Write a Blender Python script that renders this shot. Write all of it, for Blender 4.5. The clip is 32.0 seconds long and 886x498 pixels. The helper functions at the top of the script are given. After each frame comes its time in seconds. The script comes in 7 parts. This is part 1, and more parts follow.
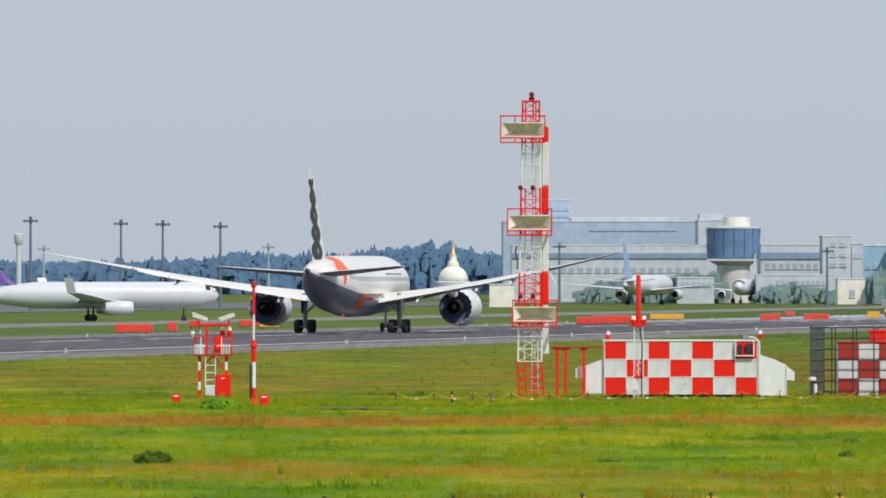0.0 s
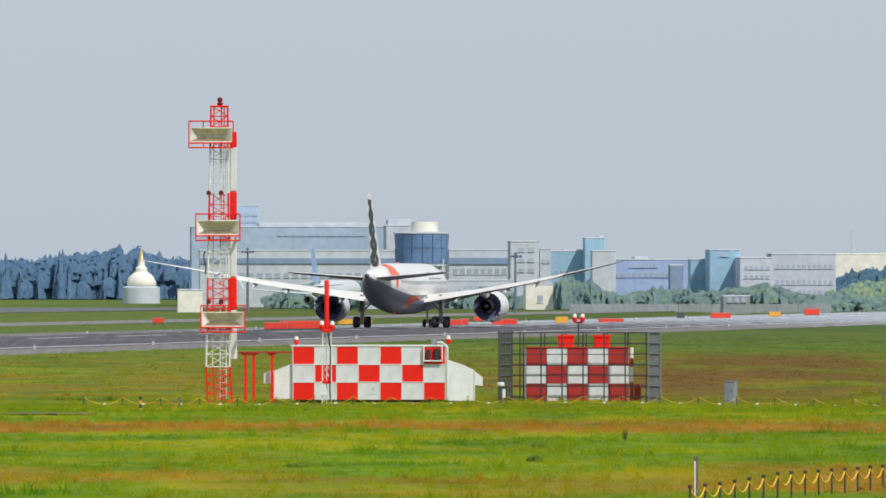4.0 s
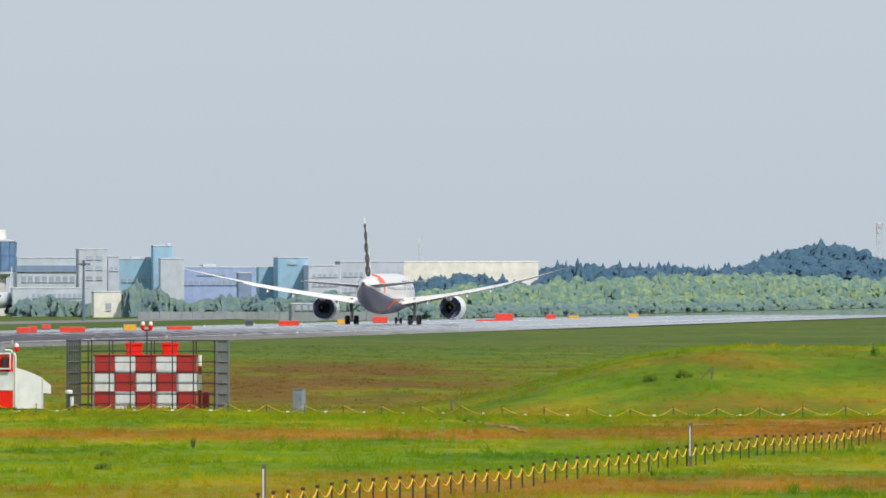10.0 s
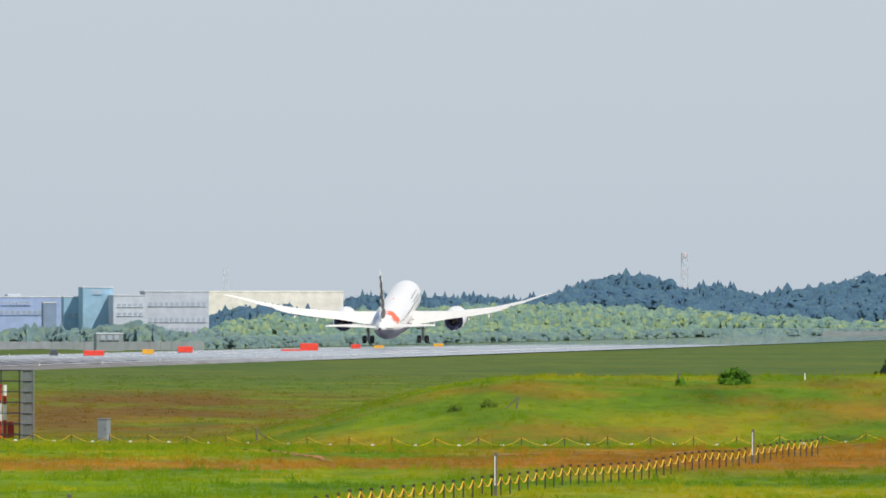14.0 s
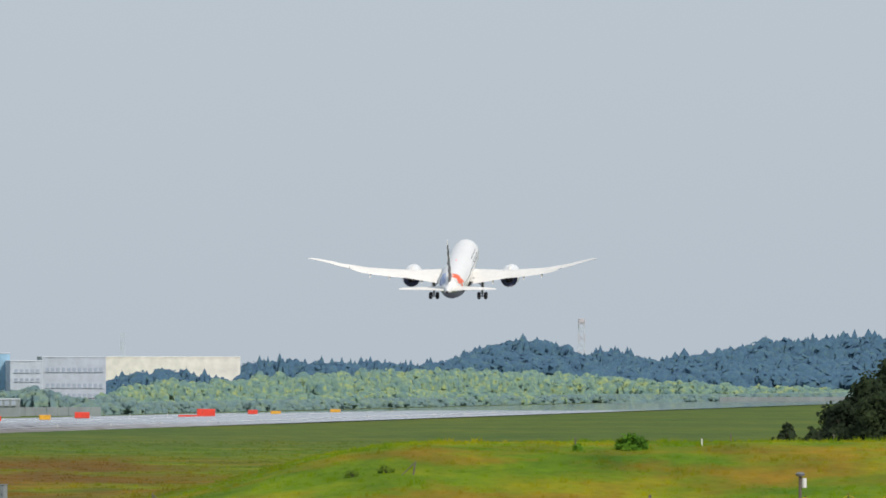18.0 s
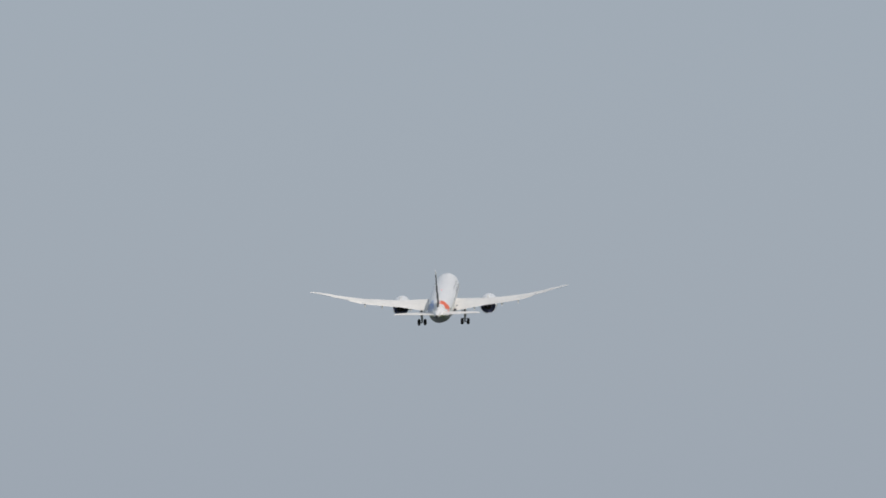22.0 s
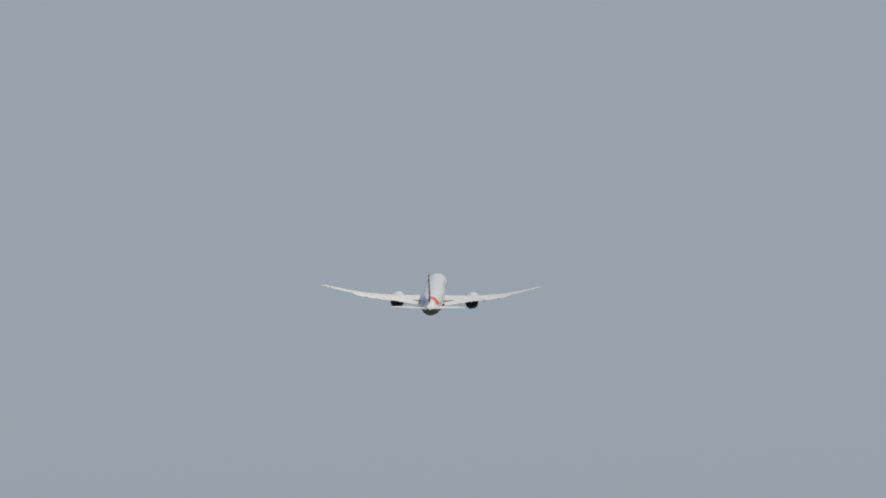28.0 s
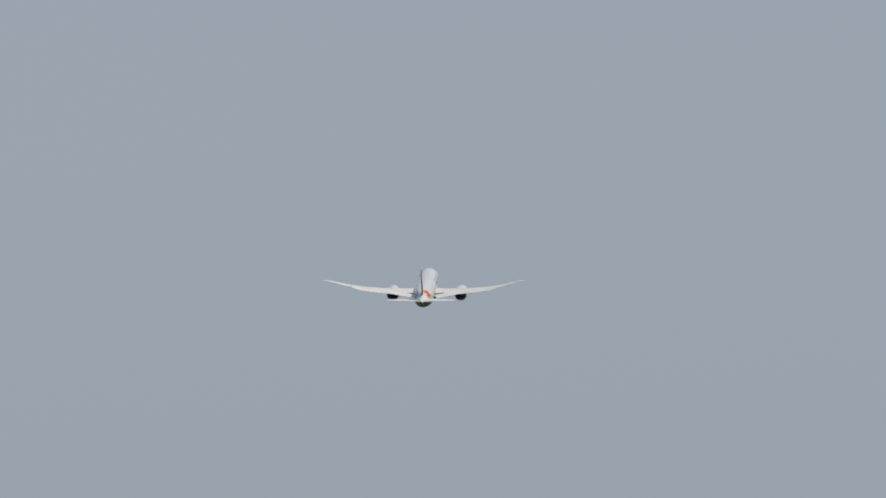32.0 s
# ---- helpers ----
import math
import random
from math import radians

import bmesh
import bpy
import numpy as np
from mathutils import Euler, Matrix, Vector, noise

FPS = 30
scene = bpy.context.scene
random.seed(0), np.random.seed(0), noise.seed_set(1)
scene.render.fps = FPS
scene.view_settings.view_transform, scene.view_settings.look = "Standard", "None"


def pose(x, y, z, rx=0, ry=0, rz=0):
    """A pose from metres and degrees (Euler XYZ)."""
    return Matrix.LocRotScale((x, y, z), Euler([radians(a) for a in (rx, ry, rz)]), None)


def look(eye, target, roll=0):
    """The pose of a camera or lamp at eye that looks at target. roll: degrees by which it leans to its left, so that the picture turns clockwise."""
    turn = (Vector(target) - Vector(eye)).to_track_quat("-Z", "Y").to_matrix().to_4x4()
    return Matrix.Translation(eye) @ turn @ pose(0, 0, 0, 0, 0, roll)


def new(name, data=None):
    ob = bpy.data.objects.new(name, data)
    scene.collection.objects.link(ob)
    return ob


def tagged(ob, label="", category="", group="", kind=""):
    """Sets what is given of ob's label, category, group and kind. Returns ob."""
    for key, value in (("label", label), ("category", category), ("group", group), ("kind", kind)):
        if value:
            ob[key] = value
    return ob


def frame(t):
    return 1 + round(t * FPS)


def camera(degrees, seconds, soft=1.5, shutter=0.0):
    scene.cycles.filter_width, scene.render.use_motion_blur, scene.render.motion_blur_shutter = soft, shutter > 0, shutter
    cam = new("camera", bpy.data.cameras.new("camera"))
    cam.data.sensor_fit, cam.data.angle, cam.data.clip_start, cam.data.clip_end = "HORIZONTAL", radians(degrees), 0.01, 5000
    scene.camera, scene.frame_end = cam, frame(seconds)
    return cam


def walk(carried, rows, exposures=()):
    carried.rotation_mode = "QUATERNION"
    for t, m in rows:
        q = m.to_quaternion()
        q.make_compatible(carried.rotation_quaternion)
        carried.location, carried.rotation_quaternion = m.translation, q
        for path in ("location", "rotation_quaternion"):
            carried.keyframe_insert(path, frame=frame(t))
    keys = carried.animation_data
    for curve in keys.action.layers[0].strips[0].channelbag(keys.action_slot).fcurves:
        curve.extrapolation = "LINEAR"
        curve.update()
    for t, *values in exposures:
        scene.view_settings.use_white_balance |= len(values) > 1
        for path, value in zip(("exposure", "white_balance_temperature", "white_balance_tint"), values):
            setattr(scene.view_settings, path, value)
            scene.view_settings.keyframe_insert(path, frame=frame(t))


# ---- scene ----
# ---- camera: one stand on a viewing deck, 6.5 m above the runway, turning with the aircraft ----
EYE = (0.0, 0.0, 6.47)
cam = camera(4.158, 32.0, soft=1.7)


def aim(right, up):
    """The camera turned by milliradians to the right of the y axis and up."""
    a, e = right / 1000, up / 1000
    return look(EYE, (1000 * math.sin(a), 1000 * math.cos(a), EYE[2] + 1000 * math.tan(e)))


EXPOSURES = [(0, 0.12, 6420, 12), (6, 0.18, 6430, 12), (9, 0.21, 6460, 12), (12, 0.27, 6480, 12), (13.5, 0.26, 6500, 12), (16, 0.14, 6470, 12), (18, 0.1, 6470, 12), (19, -0.12, 6500, 12), (20, 0.02, 6430, 12), (21, -0.19, 6430, 12), (22, -0.36, 6350, 13.5), (23, -0.52, 6350, 13.5), (25.5, -0.54, 6350, 13.5), (29, -0.51, 6350, 13.5), (32, -0.5, 6350, 13.5)]
walk(cam, [
    (0, aim(0, 1.713)),
    (0.5, aim(4.303, 1.866)),
    (1, aim(7.896, 2.013)),
    (1.5, aim(12.209, 1.934)),
    (2, aim(15.787, 1.876)),
    (2.5, aim(18.543, 1.942)),
    (4.5, aim(27.871, 2.249)),
    (5, aim(30.314, 2.352)),
    (5.5, aim(32.77, 2.204)),
    (6, aim(35.566, 2.084)),
    (6.5, aim(39.182, 2.008)),
    (7, aim(41.884, 1.959)),
    (7.5, aim(44.712, 2.044)),
    (8, aim(48.311, 2.213)),
    (8.5, aim(52.385, 2.233)),
    (9, aim(56.379, 2.344)),
    (9.5, aim(59.475, 2.578)),
    (10, aim(60.916, 2.775)),
    (10.5, aim(61.663, 2.846)),
    (11, aim(63.181, 2.903)),
    (11.5, aim(65.321, 3.208)),
    (12, aim(69.238, 3.442)),
    (12.5, aim(73.498, 4.073)),
    (13, aim(75.842, 4.463)),
    (13.5, aim(76.439, 4.73)),
    (15.5, aim(80.002, 7.476)),
    (16, aim(81.469, 8.233)),
    (16.5, aim(82.196, 9.024)),
    (17, aim(82.626, 9.371)),
    (17.5, aim(83.525, 9.739)),
    (18, aim(85.334, 10.596)),
    (18.5, aim(87.812, 12.345)),
    (19, aim(91.238, 14.267)),
    (19.5, aim(93.621, 15.685)),
    (20, aim(94.553, 17.164)),
    (20.5, aim(95.07, 19.961)),
    (21, aim(95.565, 21.914)),
    (21.5, aim(96.069, 23.403)),
    (22, aim(97.377, 25.404)),
    (22.5, aim(99.245, 27.058)),
    (23, aim(100.096, 27.92)),
    (23.5, aim(101.105, 29.044)),
    (24, aim(102.153, 30.569)),
    (24.5, aim(102.842, 32.237)),
    (25, aim(103.592, 33.468)),
    (25.5, aim(104.871, 34.579)),
    (27.5, aim(107.859, 39.807)),
    (28, aim(109.529, 41.087)),
    (28.5, aim(111.663, 42.35)),
    (29, aim(112.972, 43.337)),
    (29.5, aim(113.201, 43.62)),
    (30, aim(113.197, 44.484)),
    (30.5, aim(113.105, 45.503)),
    (31, aim(113.142, 46.959)),
    (31.5, aim(114.086, 48.037)),
    (32, aim(116.007, 48.954)),
], EXPOSURES)

# ---- daylight: hazy sky, high sun from behind the camera's right shoulder ----
SUN_EL, SUN_AZ = radians(48), radians(146)
world = bpy.data.worlds.new("sky")
scene.world = world
world.use_nodes = True
wn, wl = world.node_tree.nodes, world.node_tree.links
sky = wn.new("ShaderNodeTexSky")
sky.sky_type = "NISHITA"
sky.sun_disc = False
sky.sun_elevation, sky.sun_rotation = SUN_EL, SUN_AZ
sky.air_density, sky.dust_density, sky.ozone_density = 1.0, 1.0, 1.5
# thick summer haze veils the clear sky almost evenly
haze = wn.new("ShaderNodeMix")
haze.data_type = "RGBA"
haze.inputs[0].default_value = 0.86
haze.inputs[7].default_value = (4.47, 5.19, 5.88, 1)
wl.new(sky.outputs[0], haze.inputs[6])
wl.new(haze.outputs[2], wn["Background"].inputs["Color"])
wn["Background"].inputs["Strength"].default_value = 0.10

sun_data = bpy.data.lights.new("sun", "SUN")
sun_data.energy, sun_data.angle, sun_data.color = 2.9, radians(0.6), (1.0, 0.95, 0.87)
sun = new("sun", sun_data)
sun_way = Vector((math.sin(SUN_AZ) * math.cos(SUN_EL), math.cos(SUN_AZ) * math.cos(SUN_EL), math.sin(SUN_EL)))
sun.matrix_world = look(sun_way * 300, (0, 0, 0))

# ---- building blocks ----


class Shape:
    """Points and faces of one mesh under construction."""

    def __init__(self):
        self.v, self.f = [], []

    def add(self, pts, faces):
        n = len(self.v)
        self.v += [tuple(p) for p in pts]
        self.f += [tuple(i + n for i in q) for q in faces]
        return self

    def box(self, x0, x1, y0, y1, z0, z1, c=0.012):
        """A box with chamfered edges."""
        lo, hi = (min(x0, x1), min(y0, y1), min(z0, z1)), (max(x0, x1), max(y0, y1), max(z0, z1))
        c = min(c, 0.3 * min(h - l for l, h in zip(lo, hi)))
        pts, idx = [], {}
        for sx in (0, 1):
            for sy in (0, 1):
                for sz in (0, 1):
                    for a in range(3):
                        s = (sx, sy, sz)
                        idx[s, a] = len(pts)
                        pts.append([(hi[k] if s[k] else lo[k]) + (0 if k == a else (-c if s[k] else c)) for k in range(3)])
        faces = []
        for a in range(3):
            b, d = (a + 1) % 3, (a + 2) % 3
            for s in (0, 1):
                ring = []
                for p, q in ((0, 0), (1, 0), (1, 1), (0, 1)):
                    k = [0, 0, 0]
                    k[a], k[b], k[d] = s, p, q
                    ring.append(idx[tuple(k), a])
                faces.append(ring if s else ring[::-1])
            for p in (0, 1):
                for q in (0, 1):
                    k0, k1 = [0, 0, 0], [0, 0, 0]
                    k0[b] = k1[b] = p
                    k0[d] = k1[d] = q
                    k1[a] = 1
                    k0, k1 = tuple(k0), tuple(k1)
                    ring = [idx[k0, b], idx[k1, b], idx[k1, d], idx[k0, d]]
                    faces.append(ring if p == q else ring[::-1])
        for s in [(i, j, k) for i in (0, 1) for j in (0, 1) for k in (0, 1)]:
            ring = [idx[s, 0], idx[s, 1], idx[s, 2]]
            faces.append(ring if sum(s) % 2 else ring[::-1])
        return self.add(pts, faces)

    def tube(self, p, q, r, n=6, r2=None):
        """A round bar from p to q."""
        p, q = Vector(p), Vector(q)
        w = (q - p).normalized()
        u = w.orthogonal().normalized()
        v = w.cross(u)
        r2 = r if r2 is None else r2
        pts = []
        for c, rr in ((p, r), (q, r2)):
            for i in range(n):
                a = 2 * math.pi * i / n
                pts.append(c + u * (rr * math.cos(a)) + v * (rr * math.sin(a)))
        faces = [(i, (i + 1) % n, n + (i + 1) % n, n + i) for i in range(n)]
        return self.add(pts, faces + [tuple(range(n))[::-1], tuple(range(n, 2 * n))])

    def loft(self, rings, cap=True, closed=True):
        """A skin over rings of equal count."""
        n = len(rings[0])
        pts = [p for r in rings for p in r]
        faces = []
        for k in range(len(rings) - 1):
            for i in range(n if closed else n - 1):
                j = (i + 1) % n
                faces.append((k * n + i, k * n + j, (k + 1) * n + j, (k + 1) * n + i))
        if cap:
            faces += [tuple(range(n))[::-1], tuple(range((len(rings) - 1) * n, len(rings) * n))]
        return self.add(pts, faces)

    def lathe(self, rows, n=24, axis="y", cx=0.0, cz=0.0, cap=False):
        """Rows of (place along the axis, radius) turned round it."""
        rings = []
        for s, r in rows:
            ring = []
            for i in range(n):
                a = 2 * math.pi * i / n
                c, d = r * math.cos(a), r * math.sin(a)
                ring.append((cx + c, s, cz + d) if axis == "y" else (cx + c, cz + d, s) if axis == "z" else (s, cx + c, cz + d))
            rings.append(ring)
        return self.loft(rings, cap)

    def prism(self, pts, y0, y1):
        """An outline in x and z pushed from y0 to y1."""
        return self.loft([[(x, y0, z) for x, z in pts], [(x, y1, z) for x, z in pts]])

    def mesh(self, name, smooth=False, fix=True):
        me = bpy.data.meshes.new(name)
        me.from_pydata([tuple(p) for p in self.v], [], self.f)
        if fix:
            bm = bmesh.new()
            bm.from_mesh(me)
            bmesh.ops.recalc_face_normals(bm, faces=bm.faces)
            bm.to_mesh(me)
            bm.free()
        if smooth:
            me.polygons.foreach_set("use_smooth", [True] * len(me.polygons))
            if smooth == "edges":
                me.set_sharp_from_angle(angle=radians(40))
        me.update()
        return me


def part(name, shape, material, parent=None, label="", m=None, smooth=False):
    """One mesh object under a thing or a part."""
    me = shape if isinstance(shape, bpy.types.Mesh) else shape.mesh(name, smooth)
    if not me.materials:
        me.materials.append(material)
    ob = new(name, me)
    if parent is not None:
        ob.parent = parent
    if m is not None:
        ob.matrix_basis = m
    return tagged(ob, label)


def thing(name, m, label, category, group="", kind=""):
    ob = new(name)
    ob.empty_display_size = 0.3
    ob.matrix_basis = m
    return tagged(ob, label, category, group, kind)


# Places fitted to the camera's view: pixels u, v (1/21600 rad each) at distance d.
def px(u, d):
    return (u - 784) * d / 21600


def pz(v, d):
    return EYE[2] - (v - 478) * d / 21600


def lateral(x, y):
    """Metres to the camera's side of the runway's centre line."""
    return (232.15 - 0.1788 * y + x) / 1.0159


def smoothstep(a, b, x):
    t = min(1.0, max(0.0, (x - a) / (b - a)))
    return t * t * (3 - 2 * t)


def ground_z(x, y):
    """Height of the grass: a raised foreground, a long mound to the right, the flat airfield beyond."""
    z = 1.45 - 1.15 * smoothstep(420, 585, y)
    z -= 0.3 * smoothstep(620, 850, y)
    ridge = smoothstep(0.056, 0.084, x / max(y, 1.0))
    z += 3.05 * ridge * smoothstep(516, 574, y) * (1 - smoothstep(592, 700, y))
    z += 0.55 * smoothstep(0.10, 0.13, x / max(y, 1.0)) * smoothstep(330, 470, y) * (1 - smoothstep(520, 600, y))
    if y < 700:
        z += 0.10 * noise.noise((x / 9, y / 14, 0.3)) + 0.05 * noise.noise((x / 2.5, y / 4, 5.3))
    if y > 2800:
        b = 784 + 21600 * x / y
        z += 8.0 * math.exp(-((b - 2760) / 95) ** 2) * smoothstep(3750, 3950, y) * (1 - smoothstep(4150, 4300, y))
        z += 9.0 * smoothstep(2850, 3500, b) * smoothstep(4200, 4420, y)
    l = lateral(x, y)
    z -= 0.55 * smoothstep(10, -30, l) if l < 10 else 0.0
    w = 44 if y < 1500 else 44 + 40 * smoothstep(1500, 2600, y)
    if -w < l < w:
        z -= 0.25
    return z


# ---- materials ----


def material(name, rgb, rough=0.6, metal=0.0, vary=0.12, scale=2.0, fine=30.0, bump=0.15, dirt=None, dirt_amount=0.0, spec=0.5, rnd=0.0, coat=0.0):
    """A painted or raw surface: base colour, broad stains, fine grain, relief."""
    m = bpy.data.materials.new(name)
    m.use_nodes = True
    n, l = m.node_tree.nodes, m.node_tree.links
    b = n["Principled BSDF"]
    co = n.new("ShaderNodeTexCoord")
    big, small = n.new("ShaderNodeTexNoise"), n.new("ShaderNodeTexNoise")
    big.inputs["Scale"].default_value, small.inputs["Scale"].default_value = scale, fine
    big.inputs["Detail"].default_value = 5
    l.new(co.outputs["Object"], big.inputs["Vector"])
    l.new(co.outputs["Object"], small.inputs["Vector"])
    ramp = n.new("ShaderNodeMapRange")
    ramp.inputs[1].default_value, ramp.inputs[2].default_value = 0.3, 0.7
    ramp.inputs[3].default_value, ramp.inputs[4].default_value = 1 - vary, 1 + vary
    add = n.new("ShaderNodeMath")
    add.operation = "MULTIPLY_ADD"
    l.new(small.outputs[0], add.inputs[0])
    add.inputs[1].default_value = 0.5
    l.new(big.outputs[0], ramp.inputs[0])
    add.inputs[2].default_value = 0.75
    mul = n.new("ShaderNodeMath")
    mul.operation = "MULTIPLY"
    l.new(ramp.outputs[0], mul.inputs[0])
    l.new(add.outputs[0], mul.inputs[1])
    last = mul.outputs[0]
    if rnd:
        info = n.new("ShaderNodeObjectInfo")
        r = n.new("ShaderNodeMapRange")
        r.inputs[3].default_value, r.inputs[4].default_value = 1 - rnd, 1 + rnd
        l.new(info.outputs["Random"], r.inputs[0])
        mm = n.new("ShaderNodeMath")
        mm.operation = "MULTIPLY"
        l.new(last, mm.inputs[0])
        l.new(r.outputs[0], mm.inputs[1])
        last = mm.outputs[0]
    col = n.new("ShaderNodeMix")
    col.data_type, col.blend_type = "RGBA", "MULTIPLY"
    col.inputs[0].default_value = 1
    col.inputs[6].default_value = (*rgb, 1)
    l.new(last, col.inputs[7])
    out = col.outputs[2]
    if dirt:
        d = n.new("ShaderNodeTexNoise")
        d.inputs["Scale"].default_value, d.inputs["Detail"].default_value = scale * 1.7, 8
        mp = n.new("ShaderNodeMapping")
        mp.inputs["Scale"].default_value = (1, 1, 0.25)
        l.new(co.outputs["Object"], mp.inputs["Vector"])
        l.new(mp.outputs[0], d.inputs["Vector"])
        dr = n.new("ShaderNodeMapRange")
        dr.inputs[1].default_value, dr.inputs[2].default_value = 0.45, 0.75
        dr.inputs[4].default_value = dirt_amount
        l.new(d.outputs[0], dr.inputs[0])
        mix = n.new("ShaderNodeMix")
        mix.data_type = "RGBA"
        l.new(dr.outputs[0], mix.inputs[0])
        l.new(out, mix.inputs[6])
        mix.inputs[7].default_value = (*dirt, 1)
        out = mix.outputs[2]
    l.new(out, b.inputs["Base Color"])
    rr = n.new("ShaderNodeMapRange")
    rr.inputs[3].default_value, rr.inputs[4].default_value = max(0.02, rough - 0.12), min(1, rough + 0.12)
    l.new(big.outputs[0], rr.inputs[0])
    l.new(rr.outputs[0], b.inputs["Roughness"])
    b.inputs["Metallic"].default_value = metal
    b.inputs["Specular IOR Level"].default_value = spec
    b.inputs["Coat Weight"].default_value = coat
    if bump:
        bp = n.new("ShaderNodeBump")
        bp.inputs["Strength"].default_value, bp.inputs["Distance"].default_value = bump, 0.01
        l.new(small.outputs[0], bp.inputs["Height"])
        l.new(bp.outputs[0], b.inputs["Normal"])
    return m


def land_material(name, seed, tuft=False):
    """Grass by place: fresh green, yellow green and dry brown swathes, with fine mottling."""
    m = bpy.data.materials.new(name)
    m.use_nodes = True
    n, l = m.node_tree.nodes, m.node_tree.links
    b = n["Principled BSDF"]
    geo = n.new("ShaderNodeNewGeometry")
    sep = n.new("ShaderNodeSeparateXYZ")
    l.new(geo.outputs["Position"], sep.inputs[0])

    def noise_at(scale, sx, sy, detail=4.0, off=0.0):
        mp = n.new("ShaderNodeMapping")
        mp.inputs["Scale"].default_value = (sx, sy, 0.0)
        mp.inputs["Location"].default_value = (off, off * 1.7, 0)
        t = n.new("ShaderNodeTexNoise")
        t.inputs["Scale"].default_value, t.inputs["Detail"].default_value, t.inputs["Roughness"].default_value = scale, detail, 0.6
        l.new(geo.outputs["Position"], mp.inputs["Vector"])
        l.new(mp.outputs[0], t.inputs["Vector"])
        return t.outputs[0]

    def ramp(src, stops):
        r = n.new("ShaderNodeValToRGB")
        e = r.color_ramp.elements
        while len(e) < len(stops):
            e.new(0.5)
        for k, (p, c) in zip(e, stops):
            k.position, k.color = p, (*c, 1)
        l.new(src, r.inputs[0])
        return r.outputs[0]

    def mix(fac, a, c, blend="MIX"):
        x = n.new("ShaderNodeMix")
        x.data_type, x.blend_type = "RGBA", blend
        if isinstance(fac, float):
            x.inputs[0].default_value = fac
        else:
            l.new(fac, x.inputs[0])
        l.new(a, x.inputs[6])
        if isinstance(c, tuple):
            x.inputs[7].default_value = (*c, 1)
        else:
            l.new(c, x.inputs[7])
        return x.outputs[2]

    def math_node(op, a, c):
        x = n.new("ShaderNodeMath")
        x.operation = op
        for k, s in ((0, a), (1, c)):
            if isinstance(s, (float, int)):
                x.inputs[k].default_value = s
            else:
                l.new(s, x.inputs[k])
        return x.outputs[0]

    base = ramp(noise_at(1.0, 0.11, 0.045, 6.0, seed), [(0.36, GRASS_DEEP), (0.50, GRASS_MID), (0.62, GRASS_YELLOW)])
    mott = ramp(noise_at(1.0, 1.6, 0.5, 8.0, seed + 3), [(0.25, (0.74, 0.77, 0.72)), (0.75, (1.22, 1.2, 1.15))])
    col = mix(1.0, base, mott, "MULTIPLY")
    # dry swathes: a few belts that run across the field, broken up by noise
    belt = None
    for c, w, amp in DRY_BELTS:
        d = math_node("ABSOLUTE", math_node("SUBTRACT", sep.outputs[1], float(c)), 0)
        e = math_node("MULTIPLY", math_node("SUBTRACT", 1.0, math_node("DIVIDE", d, float(w))), float(amp))
        belt = e if belt is None else math_node("MAXIMUM", belt, e)
    belt = math_node("MAXIMUM", belt, -0.6)
    wob = math_node("MULTIPLY", math_node("SUBTRACT", noise_at(1.0, 0.07, 0.05, 5.0, seed + 7), 0.5), 3.4)
    dry = math_node("ADD", math_node("MULTIPLY", belt, 0.85), wob)
    clamp = n.new("ShaderNodeMapRange")
    clamp.inputs[1].default_value, clamp.inputs[2].default_value = 0.0, 0.7
    clamp.inputs[4].default_value = 0.85
    l.new(dry, clamp.inputs[0])
    drycol = ramp(noise_at(1.0, 0.9, 0.35, 6.0, seed + 11), [(0.3, DRY_BROWN), (0.7, DRY_STRAW)])
    col = mix(clamp.outputs[0], col, drycol)
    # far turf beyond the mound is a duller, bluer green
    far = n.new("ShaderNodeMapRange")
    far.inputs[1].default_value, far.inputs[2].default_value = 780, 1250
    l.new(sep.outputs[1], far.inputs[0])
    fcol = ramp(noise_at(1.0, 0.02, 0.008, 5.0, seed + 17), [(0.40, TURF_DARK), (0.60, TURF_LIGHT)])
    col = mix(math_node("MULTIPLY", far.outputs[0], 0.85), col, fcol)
    # scorched swathes on the flat behind the equipment, left of the mound
    side, span = n.new("ShaderNodeMapRange"), n.new("ShaderNodeMapRange")
    side.inputs[1].default_value, side.inputs[2].default_value = 0.078, 0.058
    l.new(math_node("DIVIDE", sep.outputs[0], sep.outputs[1]), side.inputs[0])
    span.inputs[1].default_value, span.inputs[2].default_value = 260, 130
    l.new(math_node("ABSOLUTE", math_node("SUBTRACT", sep.outputs[1], 800.0), 0), span.inputs[0])
    burn = n.new("ShaderNodeMapRange")
    burn.inputs[1].default_value, burn.inputs[2].default_value = 0.34, 0.50
    l.new(noise_at(1.0, 0.09, 0.013, 6.0, seed + 23), burn.inputs[0])
    burnt = math_node("MULTIPLY", math_node("MULTIPLY", side.outputs[0], span.outputs[0]), burn.outputs[0])
    more = n.new("ShaderNodeMapRange")
    more.inputs[1].default_value, more.inputs[2].default_value = 0.022, 0.045
    more.inputs[3].default_value, more.inputs[4].default_value = 0.4, 1.0
    l.new(math_node("DIVIDE", sep.outputs[0], sep.outputs[1]), more.inputs[0])
    col = mix(math_node("MULTIPLY", burnt, more.outputs[0]), col, TURF_BROWN)
